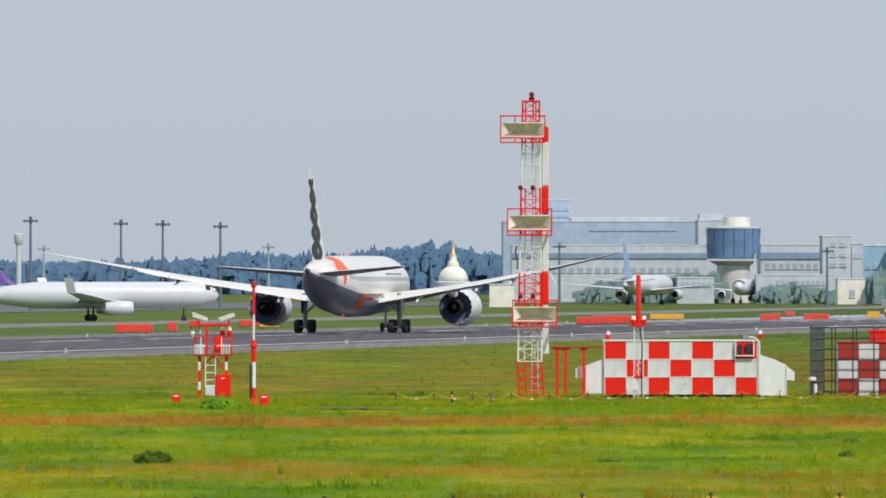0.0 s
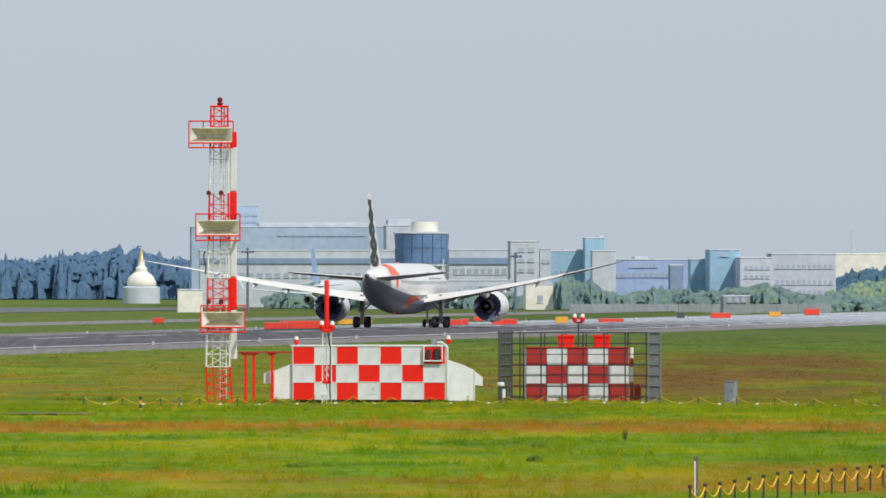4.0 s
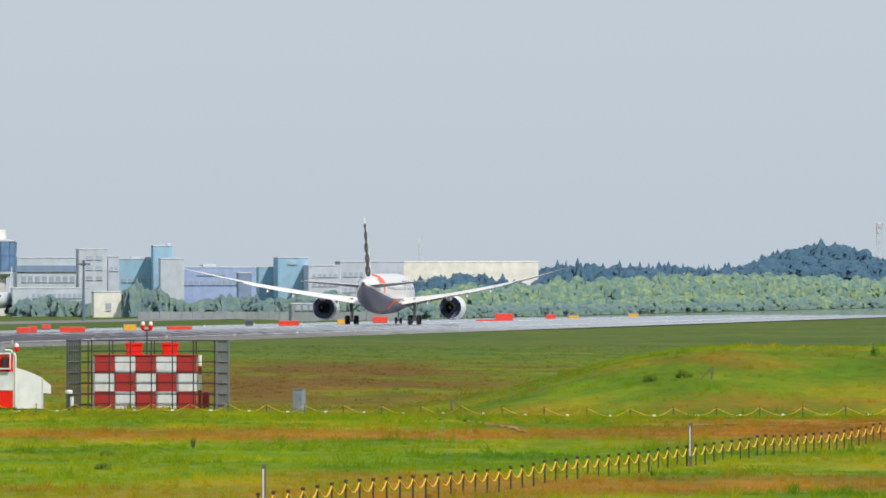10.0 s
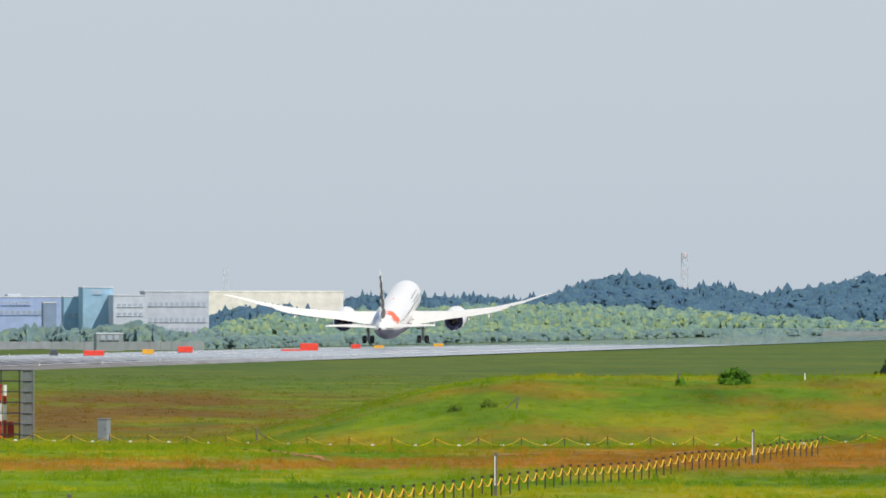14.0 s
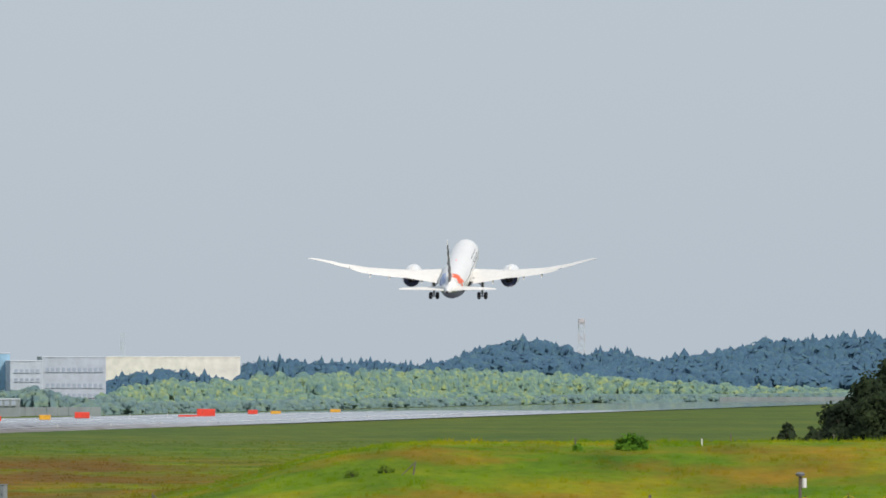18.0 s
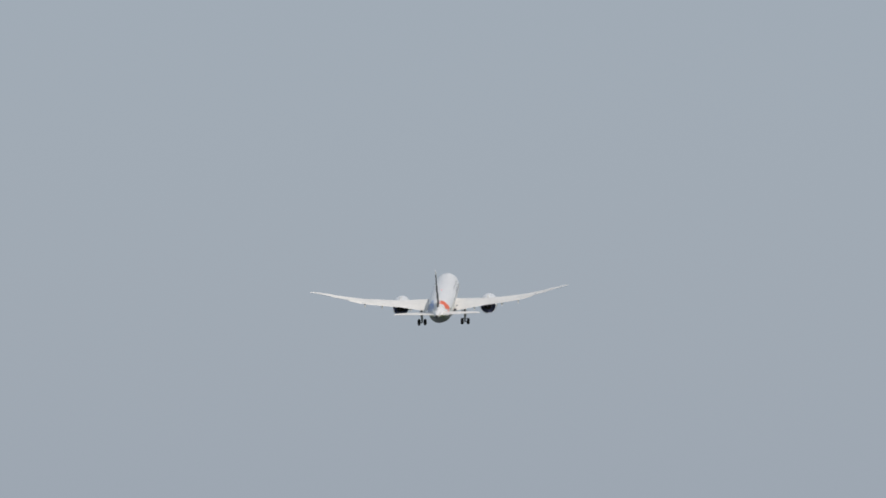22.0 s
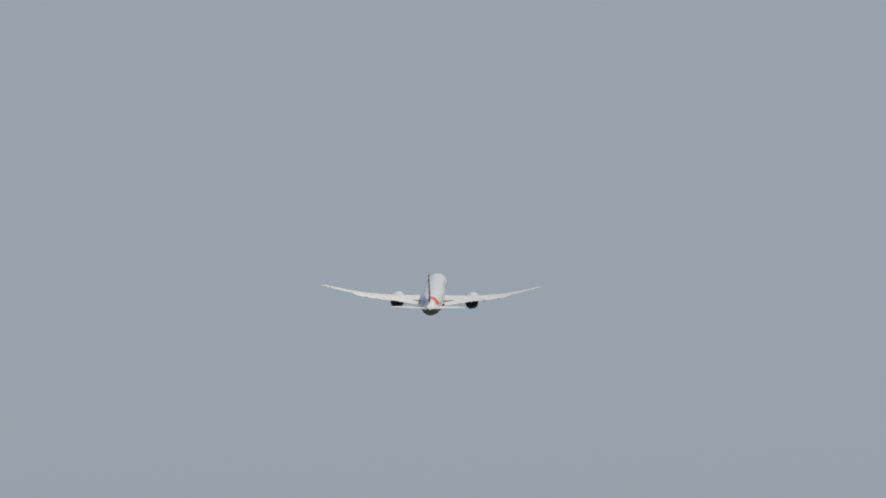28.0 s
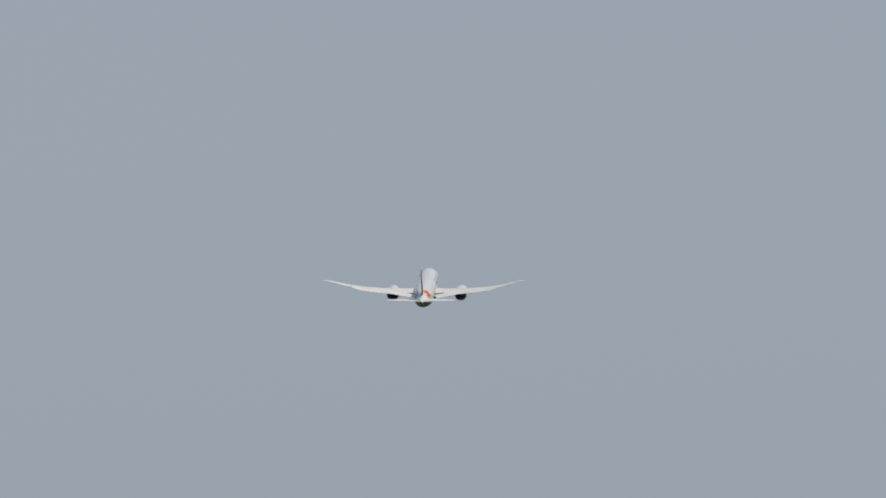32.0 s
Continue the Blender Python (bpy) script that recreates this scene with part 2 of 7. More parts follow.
    # dry red-brown ground: on the near flank of the mound and along the fence below it
    for r0, r1, y_mid, y_half, n0, n1, amount in ((0.060, 0.072, 548.0, 36.0, 0.50, 0.62, 0.5), (0.073, 0.086, 420.0, 52.0, 0.30, 0.46, 0.9)):
        across, depth, spots = n.new("ShaderNodeMapRange"), n.new("ShaderNodeMapRange"), n.new("ShaderNodeMapRange")
        across.inputs[1].default_value, across.inputs[2].default_value = r0, r1
        l.new(math_node("DIVIDE", sep.outputs[0], sep.outputs[1]), across.inputs[0])
        depth.inputs[1].default_value, depth.inputs[2].default_value = y_half, y_half * 0.5
        l.new(math_node("ABSOLUTE", math_node("SUBTRACT", sep.outputs[1], y_mid), 0), depth.inputs[0])
        spots.inputs[1].default_value, spots.inputs[2].default_value, spots.inputs[4].default_value = n0, n1, amount
        l.new(noise_at(1.0, 0.16, 0.06, 6.0, seed + y_mid * 0.1), spots.inputs[0])
        col = mix(math_node("MULTIPLY", math_node("MULTIPLY", across.outputs[0], depth.outputs[0]), spots.outputs[0]), col, drycol)
    # uneven mowing and thin spots
    thin = ramp(noise_at(1.0, 0.22, 0.035, 6.0, seed + 31), [(0.3, (0.8, 0.82, 0.8)), (0.7, (1.2, 1.18, 1.15))])
    col = mix(1.0, col, thin, "MULTIPLY")
    lush = ramp(noise_at(1.0, 0.34, 0.10, 6.0, seed + 37), [(0.34, (0.72, 0.85, 0.8)), (0.66, (1.26, 1.15, 1.1))])
    col = mix(1.0, col, lush, "MULTIPLY")
    # brightness painted into the grass to even out exposure: lighter left, darker right
    grass_gain = n.new("ShaderNodeMapRange")
    grass_gain.inputs[1].default_value, grass_gain.inputs[2].default_value = 0.0, 40.0
    grass_gain.inputs[3].default_value, grass_gain.inputs[4].default_value = 1.12, 0.95
    l.new(sep.outputs[0], grass_gain.inputs[0])
    col = mix(1.0, col, grass_gain.outputs[0], "MULTIPLY")
    if tuft:
        rnd = n.new("ShaderNodeMapRange")
        rnd.inputs[3].default_value, rnd.inputs[4].default_value = 0.86, 1.14
        l.new(geo.outputs["Random Per Island"], rnd.inputs[0])
        col = mix(1.0, col, rnd.outputs[0], "MULTIPLY")
        b.inputs["Subsurface Weight"].default_value = 0.0
    l.new(col, b.inputs["Base Color"])
    b.inputs["Roughness"].default_value = 0.9
    b.inputs["Specular IOR Level"].default_value = 0.1
    bp = n.new("ShaderNodeBump")
    bp.inputs["Strength"].default_value, bp.inputs["Distance"].default_value = 0.6, 0.15
    l.new(noise_at(1.0, 2.2, 1.1, 8.0, seed + 5), bp.inputs["Height"])
    l.new(bp.outputs[0], b.inputs["Normal"])
    return m


GRASS_DEEP, GRASS_MID, GRASS_YELLOW = (0.064, 0.138, 0.003), (0.128, 0.200, 0.003), (0.225, 0.222, 0.004)
DRY_BROWN, DRY_STRAW = (0.265, 0.098, 0.012), (0.285, 0.145, 0.015)
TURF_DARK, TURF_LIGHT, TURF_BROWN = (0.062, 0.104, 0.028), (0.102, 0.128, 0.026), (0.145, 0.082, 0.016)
DRY_BELTS = [(300, 20, 0.6), (402, 18, 1.8), (690, 80, 0.3), (258, 14, 1.0), (520, 18, 0.1)]
MAT_LAND = land_material("meadow", 2.0)
MAT_TUFT = land_material("grass_blades", 2.0, True)
MAT_RED = material("signal_red_paint", (0.82, 0.014, 0.005), 0.55, dirt=(0.55, 0.05, 0.02), dirt_amount=0.2, vary=0.08, spec=0.25)
MAT_RED_OLD = material("faded_red_paint", (0.42, 0.018, 0.014), 0.55, dirt=(0.22, 0.05, 0.04), dirt_amount=0.4)
MAT_WHITE = material("white_paint", (0.79, 0.80, 0.78), 0.5, dirt=(0.45, 0.43, 0.38), dirt_amount=0.25, vary=0.06)
MAT_PANEL = material("grey_white_panel", (0.68, 0.70, 0.71), 0.55, dirt=(0.45, 0.45, 0.42), dirt_amount=0.3, vary=0.06)
MAT_CREAM = material("weathered_white_resin", (0.84, 0.82, 0.75), 0.6, dirt=(0.25, 0.20, 0.12), dirt_amount=0.5, vary=0.1, scale=1.4)
MAT_STEEL = material("galvanised_steel", (0.22, 0.235, 0.26), 0.5, 0.5, vary=0.15)
MAT_DARKSTEEL = material("dark_grey_steel", (0.075, 0.085, 0.095), 0.55, 0.3, vary=0.15)
MAT_GREYBOX = material("grey_enamel", (0.26, 0.28, 0.31), 0.5, vary=0.1)
MAT_RUBBER = material("black_rubber", (0.02, 0.02, 0.024), 0.8, vary=0.2)
MAT_ORANGE = material("sign_orange", (0.78, 0.055, 0.030), 0.5, vary=0.12, dirt=(0.45, 0.12, 0.05), dirt_amount=0.3)
MAT_SIGNYEL = material("sign_yellow", (0.75, 0.38, 0.03), 0.5, vary=0.12)
MAT_WOOD = material("weathered_post_wood", (0.14, 0.12, 0.10), 0.85, vary=0.3, scale=6)
MAT_BLACK = material("black_plastic", (0.03, 0.03, 0.032), 0.5)
MAT_ROPE = material("yellow_rope", (0.80, 0.47, 0.02), 0.7, vary=0.15)
MAT_SOIL = material("bare_soil", (0.30, 0.13, 0.03), 0.95, vary=0.3, scale=1.0)

# ---- ground, runway and taxiways ----


def steps(stops):
    out = []
    for a, b, n in stops:
        out += [a + (b - a) * i / n for i in range(n)]
    return out + [stops[-1][1]]


gy = steps([(-400, 150, 8), (150, 700, 200), (700, 1700, 100), (1700, 5000, 40), (5000, 20000, 8)])
gs = steps([(-1.2, -0.08, 10), (-0.08, 0.19, 120), (0.19, 1.2, 10)])
land = Shape()
for y in gy:
    for s in gs:
        x = s * max(abs(y), 420.0) if y < 420 else s * y
        land.v.append((x, y, ground_z(x, y)))
for j in range(len(gy) - 1):
    for i in range(len(gs) - 1):
        a = j * len(gs) + i
        land.f.append((a, a + 1, a + 1 + len(gs), a + len(gs)))
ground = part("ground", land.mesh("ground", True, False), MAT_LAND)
tagged(ground, "green and dry brown airfield grass with a low mound", "ground", kind="structure")


def along(l, s):
    """The place l metres to the near side of the runway's centre line, s metres along it."""
    k = 1.0159
    return (-232.15 + 0.1788 * s / k * 1.0 + l / k, s / k - l * 0.1788 / k)


def strip(rows, s0, s1, n):
    """A long sheet along the runway: rows of (offset, height)."""
    sh = Shape()
    for i in range(n + 1):
        s = s0 + (s1 - s0) * i / n
        for l, z in rows:
            x, y = along(l, s)
            sh.v.append((x, y, z))
    w = len(rows)
    for i in range(n):
        for j in range(w - 1):
            a = i * w + j
            sh.f.append((a, a + w, a + w + 1, a + 1))
    return sh


def runway_z(l):
    return np.interp(l, [-42, -28, 0, 28, 42], [-0.52, -0.42, 0.0, -0.02, -0.10])


def asphalt(name, rgb, rough, gloss, mirage=None):
    """Paving with faint lengthwise wear; the last argument imitates a mirage by pale colour and gloss: (where it
    begins, where it is full, roughness there, gloss there, where the glassy end begins, its roughness).
    """
    m = material(name, rgb, rough, vary=0.12, scale=0.02, fine=0.6, bump=0.0, spec=gloss)
    n, l = m.node_tree.nodes, m.node_tree.links
    co, b = n["Texture Coordinate"], n["Principled BSDF"]

    def streaks(across, along_it, lo, hi, out0, out1):
        mp, t, r = n.new("ShaderNodeMapping"), n.new("ShaderNodeTexNoise"), n.new("ShaderNodeMapRange")
        mp.inputs["Rotation"].default_value = (0, 0, radians(10.14))
        mp.inputs["Scale"].default_value = (across, along_it, 0)
        t.inputs["Detail"].default_value = 6
        l.new(co.outputs["Object"], mp.inputs["Vector"])
        l.new(mp.outputs[0], t.inputs["Vector"])
        l.new(t.outputs[0], r.inputs[0])
        r.inputs[1].default_value, r.inputs[2].default_value = lo, hi
        r.inputs[3].default_value, r.inputs[4].default_value = out0, out1
        return r.outputs[0]

    mix = n.new("ShaderNodeMix")
    mix.data_type, mix.blend_type = "RGBA", "MULTIPLY"
    mix.inputs[0].default_value = 1
    l.new(b.inputs["Base Color"].links[0].from_socket, mix.inputs[6])
    l.new(streaks(0.22, 0.0006, 0.38, 0.62, 0.94, 1.06), mix.inputs[7])
    l.new(mix.outputs[2], b.inputs["Base Color"])
    rr, worn = streaks(0.22, 0.0006, 0.38, 0.62, rough * 1.1, rough * 0.9), mix
    if mirage:
        start, full, smooth_rough, smooth_gloss, end, end_rough = mirage
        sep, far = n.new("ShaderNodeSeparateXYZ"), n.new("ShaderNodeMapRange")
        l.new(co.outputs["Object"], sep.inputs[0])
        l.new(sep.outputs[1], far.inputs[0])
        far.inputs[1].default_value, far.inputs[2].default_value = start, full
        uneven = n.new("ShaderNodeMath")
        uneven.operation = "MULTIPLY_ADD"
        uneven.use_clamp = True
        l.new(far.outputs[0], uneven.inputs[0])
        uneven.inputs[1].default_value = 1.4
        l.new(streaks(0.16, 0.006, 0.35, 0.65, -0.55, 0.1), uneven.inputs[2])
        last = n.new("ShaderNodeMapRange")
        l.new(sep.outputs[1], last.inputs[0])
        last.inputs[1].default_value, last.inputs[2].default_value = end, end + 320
        # mirage brightness painted into the base colour, up to the dark glassy end
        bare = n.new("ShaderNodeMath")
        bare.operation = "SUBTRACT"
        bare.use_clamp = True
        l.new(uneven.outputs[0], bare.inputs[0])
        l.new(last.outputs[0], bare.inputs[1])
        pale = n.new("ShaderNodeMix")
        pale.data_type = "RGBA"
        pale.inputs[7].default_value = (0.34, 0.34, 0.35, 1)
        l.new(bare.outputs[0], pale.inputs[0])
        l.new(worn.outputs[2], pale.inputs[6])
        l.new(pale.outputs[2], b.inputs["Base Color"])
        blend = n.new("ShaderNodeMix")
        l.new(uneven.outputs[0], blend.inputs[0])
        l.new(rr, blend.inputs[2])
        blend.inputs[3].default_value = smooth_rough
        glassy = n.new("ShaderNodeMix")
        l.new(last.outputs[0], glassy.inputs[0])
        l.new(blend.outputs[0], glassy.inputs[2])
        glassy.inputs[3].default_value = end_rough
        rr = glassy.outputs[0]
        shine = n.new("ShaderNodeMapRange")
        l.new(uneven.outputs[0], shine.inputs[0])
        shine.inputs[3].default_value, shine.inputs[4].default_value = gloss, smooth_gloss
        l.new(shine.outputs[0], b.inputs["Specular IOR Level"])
    l.new(rr, b.inputs["Roughness"])
    return m


# the far stretch of runway and shoulder is paled and smoothed as a mirage
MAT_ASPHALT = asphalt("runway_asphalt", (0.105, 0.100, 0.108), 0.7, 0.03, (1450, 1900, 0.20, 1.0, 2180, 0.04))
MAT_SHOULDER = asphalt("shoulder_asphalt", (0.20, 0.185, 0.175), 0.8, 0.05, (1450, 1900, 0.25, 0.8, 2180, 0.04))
MAT_CONCRETE = asphalt("apron_concrete", (0.22, 0.215, 0.20), 0.85, 0.05)
MAT_APRON = asphalt("apron_surface", (0.15, 0.15, 0.16), 0.8, 0.05)
MAT_LINE = material("runway_white_paint", (0.78, 0.78, 0.76), 0.6, vary=0.2, scale=0.3, fine=2, bump=0)

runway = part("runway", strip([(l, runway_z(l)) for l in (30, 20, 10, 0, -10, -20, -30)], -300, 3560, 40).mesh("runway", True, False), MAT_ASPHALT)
tagged(runway, "long dark grey asphalt runway with worn streaks", "runway", kind="structure")
for l0, l1 in ((42, 30), (-30, -42)):
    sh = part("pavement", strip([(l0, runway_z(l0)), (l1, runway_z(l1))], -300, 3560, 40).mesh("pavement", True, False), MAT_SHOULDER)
    tagged(sh, "lighter grey asphalt shoulder beside the runway", "pavement", kind="structure")
marks = thing("runway_marking", Matrix(), "white painted runway edge lines and centre dashes", "marking", kind="structure")
for l0, lw in ((27.6, 1.1), (-26.0, 1.1)):
    part("edge_line", strip([(l0, runway_z(l0) + 0.02), (l0 - lw, runway_z(l0 - lw) + 0.02)], -300, 2450, 30).mesh("edge_line", False, False), MAT_LINE, marks)
dash = strip([(0.45, 0.02), (-0.45, 0.02)], 0, 30, 1).mesh("centre_dash", False, False)
for i in range(34):
    x, y = along(0, 760 + 50 * i)
    x0, y0 = along(0, 0)
    part("centre_dash", dash, MAT_LINE, marks, m=Matrix.Translation((x - x0, y - y0, 0.0)))
taxi = part("taxiway", strip([(-82, -0.5), (-104, -0.5)], -300, 3560, 40).mesh("taxiway", True, False), MAT_CONCRETE)
tagged(taxi, "pale concrete taxiway beyond the runway", "taxiway", kind="structure")
apron = part("apron", strip([(-190, -0.46), (-1100, -0.46)], 500, 2600, 10).mesh("apron", False, False), MAT_APRON)
tagged(apron, "wide pale concrete apron for parked aircraft", "apron", kind="structure")

# runway edge lights: squat lamps along both sides
lamp_shape = Shape().lathe([(0.0, 0.13), (0.06, 0.13), (0.08, 0.07), (0.20, 0.06), (0.22, 0.10), (0.33, 0.09), (0.36, 0.0)], 8, "z")
lamp_mesh = lamp_shape.mesh("lamp_body", "edges")
MAT_LAMPBODY = material("pale_lamp_body", (0.55, 0.54, 0.50), 0.4)
for side in (30.5, -30.5):
    for i in range(26):
        x, y = along(side, 800 + 60 * i)
        ob = thing("runway_edge_light", pose(x, y, float(runway_z(side))), "small pale raised lamp on the runway edge", "runway light", "runway edge lights")
        part("lamp_body", lamp_mesh, MAT_LAMPBODY, ob)

# ---- the departing airliner: x to its right, y to its nose, origin on the ground between the main wheels ----
HEADING = -10.14
MAT_SKIN = material("silver_white_fuselage_paint", (0.82, 0.80, 0.765), 0.32, 0.0, vary=0.05, scale=0.4, fine=6, bump=0.0, coat=0.3)
# belly grey, darkened further to hold the shade under the fuselage
MAT_BELLY = material("belly_grey_and_shade", (0.18, 0.19, 0.25), 0.5, 0.0, vary=0.08, scale=0.4, fine=6, bump=0.0)
MAT_WING = material("pale_grey_wing_paint", (0.80, 0.77, 0.71), 0.4, 0.0, vary=0.06, scale=0.5, fine=6, bump=0.0)
# grey underside paint that also carries the shade below wings and tailplane
MAT_UNDER = material("underside_shade_grey", (0.22, 0.225, 0.24), 0.5, vary=0.06, scale=0.5, fine=6, bump=0.0)
MAT_STAR = material("orange_livery_paint", (0.85, 0.13, 0.03), 0.35, vary=0.05, bump=0)
MAT_MARK = material("black_livery_paint", (0.012, 0.012, 0.016), 0.4, vary=0.1, bump=0)
MAT_NAVY = material("blue_grey_livery_paint", (0.24, 0.34, 0.60), 0.4, vary=0.1, bump=0)
MAT_NACELLE = material("white_nacelle_paint", (0.76, 0.76, 0.75), 0.3, vary=0.05, bump=0)
MAT_DUCT = material("dark_engine_duct", (0.05, 0.06, 0.12), 0.7, 0.1, vary=0.3)
MAT_OUTLET_TINT = material("blue_outlet_tint", (0.09, 0.11, 0.21), 0.6, 0.0, vary=0.25)
MAT_NOZZLE = material("burnt_nozzle_metal", (0.07, 0.065, 0.065), 0.5, 0.7, vary=0.3)
MAT_STRUT = material("grey_gear_enamel", (0.30, 0.31, 0.32), 0.45, 0.2, vary=0.1)
MAT_GLASS = material("dark_window_glass", (0.02, 0.025, 0.03), 0.08, vary=0.05, bump=0)
MAT_BEACON = material("white_tail_light", (0.9, 0.9, 0.85), 0.2, bump=0)

airliner = thing("airliner", pose(-10, 1246, 0, 0, 0, HEADING), "silver twin-engine wide-body airliner with a dark-marked fin, taking off", "aircraft")

# fuselage: stations of (y, half width, half height, centre height)
BODY = [(27.6, 0.06, 0.06, 4.25), (27.1, 0.75, 0.75, 4.32), (26.0, 1.45, 1.5, 4.45), (24.0, 2.2, 2.3, 4.7), (21.5, 2.68, 2.78, 4.88), (18.5, 2.86, 2.95, 4.95),
        (10, 2.89, 2.97, 4.95), (0, 2.89, 2.97, 4.95), (-9, 2.89, 2.97, 4.95), (-13, 2.78, 2.85, 5.05), (-17, 2.42, 2.5, 5.3), (-21, 1.82, 1.95, 5.65), (-25, 1.08, 1.2, 6.05), (-27.6, 0.5, 0.62, 6.3), (-28.9, 0.16, 0.2, 6.42)]


def body_at(y):
    ys = [s[0] for s in BODY][::-1]
    return [float(np.interp(y, ys, [s[k] for s in BODY][::-1])) for k in (1, 2, 3)]


def skin_point(y, a, lift=0.0):
    """A place on the fuselage: a degrees from the crown to the right."""
    w, h, c = body_at(y)
    return ((w + lift) * math.sin(radians(a)), y, c + (h + lift) * math.cos(radians(a)))


def hull(a0, a1, n, ys):
    return Shape().loft([[skin_point(y, a0 + (a1 - a0) * i / n) for i in range(n + 1)] for y in ys], False, False)


BODY_Y = sorted(set([s[0] for s in BODY] + [float(v) for v in range(-28, 28, 2)]))
part("fuselage", hull(-108, 108, 32, BODY_Y), MAT_SKIN, airliner, smooth=True)
part("underside", hull(108, 252, 20, BODY_Y), MAT_BELLY, airliner, "grey belly and lower tail, shade put into the colour", smooth=True)
fair = Shape()
rings = []
for y, w, d in ((11.5, 1.6, 0.2), (9, 2.7, 0.55), (5, 3.15, 0.75), (-1, 3.2, 0.8), (-5, 2.8, 0.6), (-8.5, 1.7, 0.2)):
    rings.append([(w * math.sin(radians(b)), y, 3.5 - (1.55 + d - 0.5) * math.cos(radians(b)) * 0.95 - 0.12) for b in range(-90, 91, 15)])
part("wing_fairing", fair.loft(rings, False, False), MAT_BELLY, airliner, smooth=True)
for s in (-1, 1):
    for i in range(46):
        y = 20.5 - 0.82 * i
        q = [skin_point(y + dy, s * a, 0.015) for dy, a in ((-0.16, 74), (0.16, 74), (0.16, 83), (-0.16, 83))]
        part("cabin_window", Shape().add(q, [(0, 1, 2, 3)]), MAT_GLASS, airliner)
    ck = Shape()
    for y0, y1 in ((25.2, 24.5), (24.4, 23.5)):
        ck.add([skin_point(y0, s * 8, 0.02), skin_point(y0, s * 52, 0.02), skin_point(y1, s * 52, 0.02), skin_point(y1, s * 8, 0.02)], [(0, 1, 2, 3)])
    part("cockpit_window", ck, MAT_GLASS, airliner)


def star_patch(y0, a0, size, s):
    """A five-pointed shape laid on the skin."""
    sh = Shape()
    w = body_at(y0)[0]
    turns, rings = 40, 7
    pts, faces = [skin_point(y0, a0, 0.03)], []
    for k in range(1, rings + 1):
        for i in range(turns):
            f = (i % 8) / 8
            r = size * (1 - 0.58 * (1 - abs(2 * f - 1))) * k / rings
            b = 2 * math.pi * i / turns + 0.4
            pts.append(skin_point(y0 + r * math.cos(b), a0 + s * math.degrees(r * math.sin(b) / w), 0.035))
    for i in range(turns):
        j = (i + 1) % turns
        faces.append((0, 1 + i, 1 + j))
        for k in range(rings - 1):
            faces.append((1 + k * turns + i, 1 + (k + 1) * turns + i, 1 + (k + 1) * turns + j, 1 + k * turns + j))
    return sh.add(pts, faces)


part("star_emblem", star_patch(-18.3, 46, 2.3, 1), MAT_STAR, airliner, "orange star shape on the rear fuselage")
part("star_ribbon", Shape().loft([[skin_point(-17.3 + 0.4 * math.sin(a / 14) + dy * (0.25 + a / 60), a, 0.035) for dy in (-0.9, 0, 0.9)] for a in range(4, 48, 4)], False, False), MAT_STAR, airliner, "orange ribbon over the crown of the fuselage")
for y0, ln in ((-22.4, 1.1), (-20.8, 1.3), (-19.2, 1.1), (-17.8, 1.3), (-16.2, 1.1), (-14.6, 1.0)):
    part("livery_bar", Shape().add([*[skin_point(y0 + dy, -a, 0.02) for a in range(30, 91, 10) for dy in (0, ln)]], [(2 * i, 2 * i + 1, 2 * i + 3, 2 * i + 2) for i in range(6)]), MAT_NAVY, airliner, "blue-grey bar of unreadable livery writing")
for y0, ln in ((14, 1.7), (11.6, 1.5), (9.4, 1.6), (7.2, 1.4), (5.2, 1.6)):
    part("livery_bar", Shape().add([skin_point(y0, 52, 0.02), skin_point(y0 + ln, 52, 0.02), skin_point(y0 + ln, 70, 0.02), skin_point(y0, 70, 0.02)], [(0, 1, 2, 3)]), MAT_MARK, airliner, "black bar of unreadable livery writing")
part("belly_stripe", Shape().loft([[skin_point(y, a, 0.03) for a in range(112, 149, 4)] for y in (-10.5, -9, -7.5, -6, -4, -2)], False, False), MAT_STAR, airliner, "orange patch low on the rear fuselage")
part("cargo_tail_fairing", Shape().lathe([(-28.2, 0.3), (-29.2, 0.22), (-29.3, 0.0)], 12, "y", 0, 6.4), MAT_NOZZLE, airliner, "dark auxiliary exhaust in the tail cone", smooth="edges")


def aerofoil(chord, thick, n=10):
    """Points round a wing section, from the leading edge over the top: (back from the leading edge, height)."""
    top, low = [], []
    for i in range(n + 1):
        s = (i / n) ** 1.6
        h = 5 * thick * (0.2969 * math.sqrt(s) - 0.126 * s - 0.3516 * s * s + 0.2843 * s ** 3 - 0.1036 * s ** 4)
        top.append((s * chord, h * chord * 1.1))
        low.append((s * chord, -h * chord * 0.8))
    return top + low[::-1][1:-1]


def lower_side(chord, thick, n=10):
    """The lower half of a wing section, clear of its nose."""
    low = aerofoil(chord, thick, n)[n:]
    return low[:-1]


def wing_z(x):
    return 2.90 + 0.145 * x + 0.0012 * x * x


def wing_le(x):
    return float(np.interp(x, [0, 2.9, 9.9, 25, 28, 29.2, 29.75], [12.4, 9.9, 4.2, -6.9, -10.4, -12.5, -13.8]))


def wing_te(x):
    return float(np.interp(x, [0, 2.9, 9.9, 25, 28, 29.2, 29.75], [-1.2, -1.6, -2.3, -9.5, -12.1, -13.6, -14.4]))


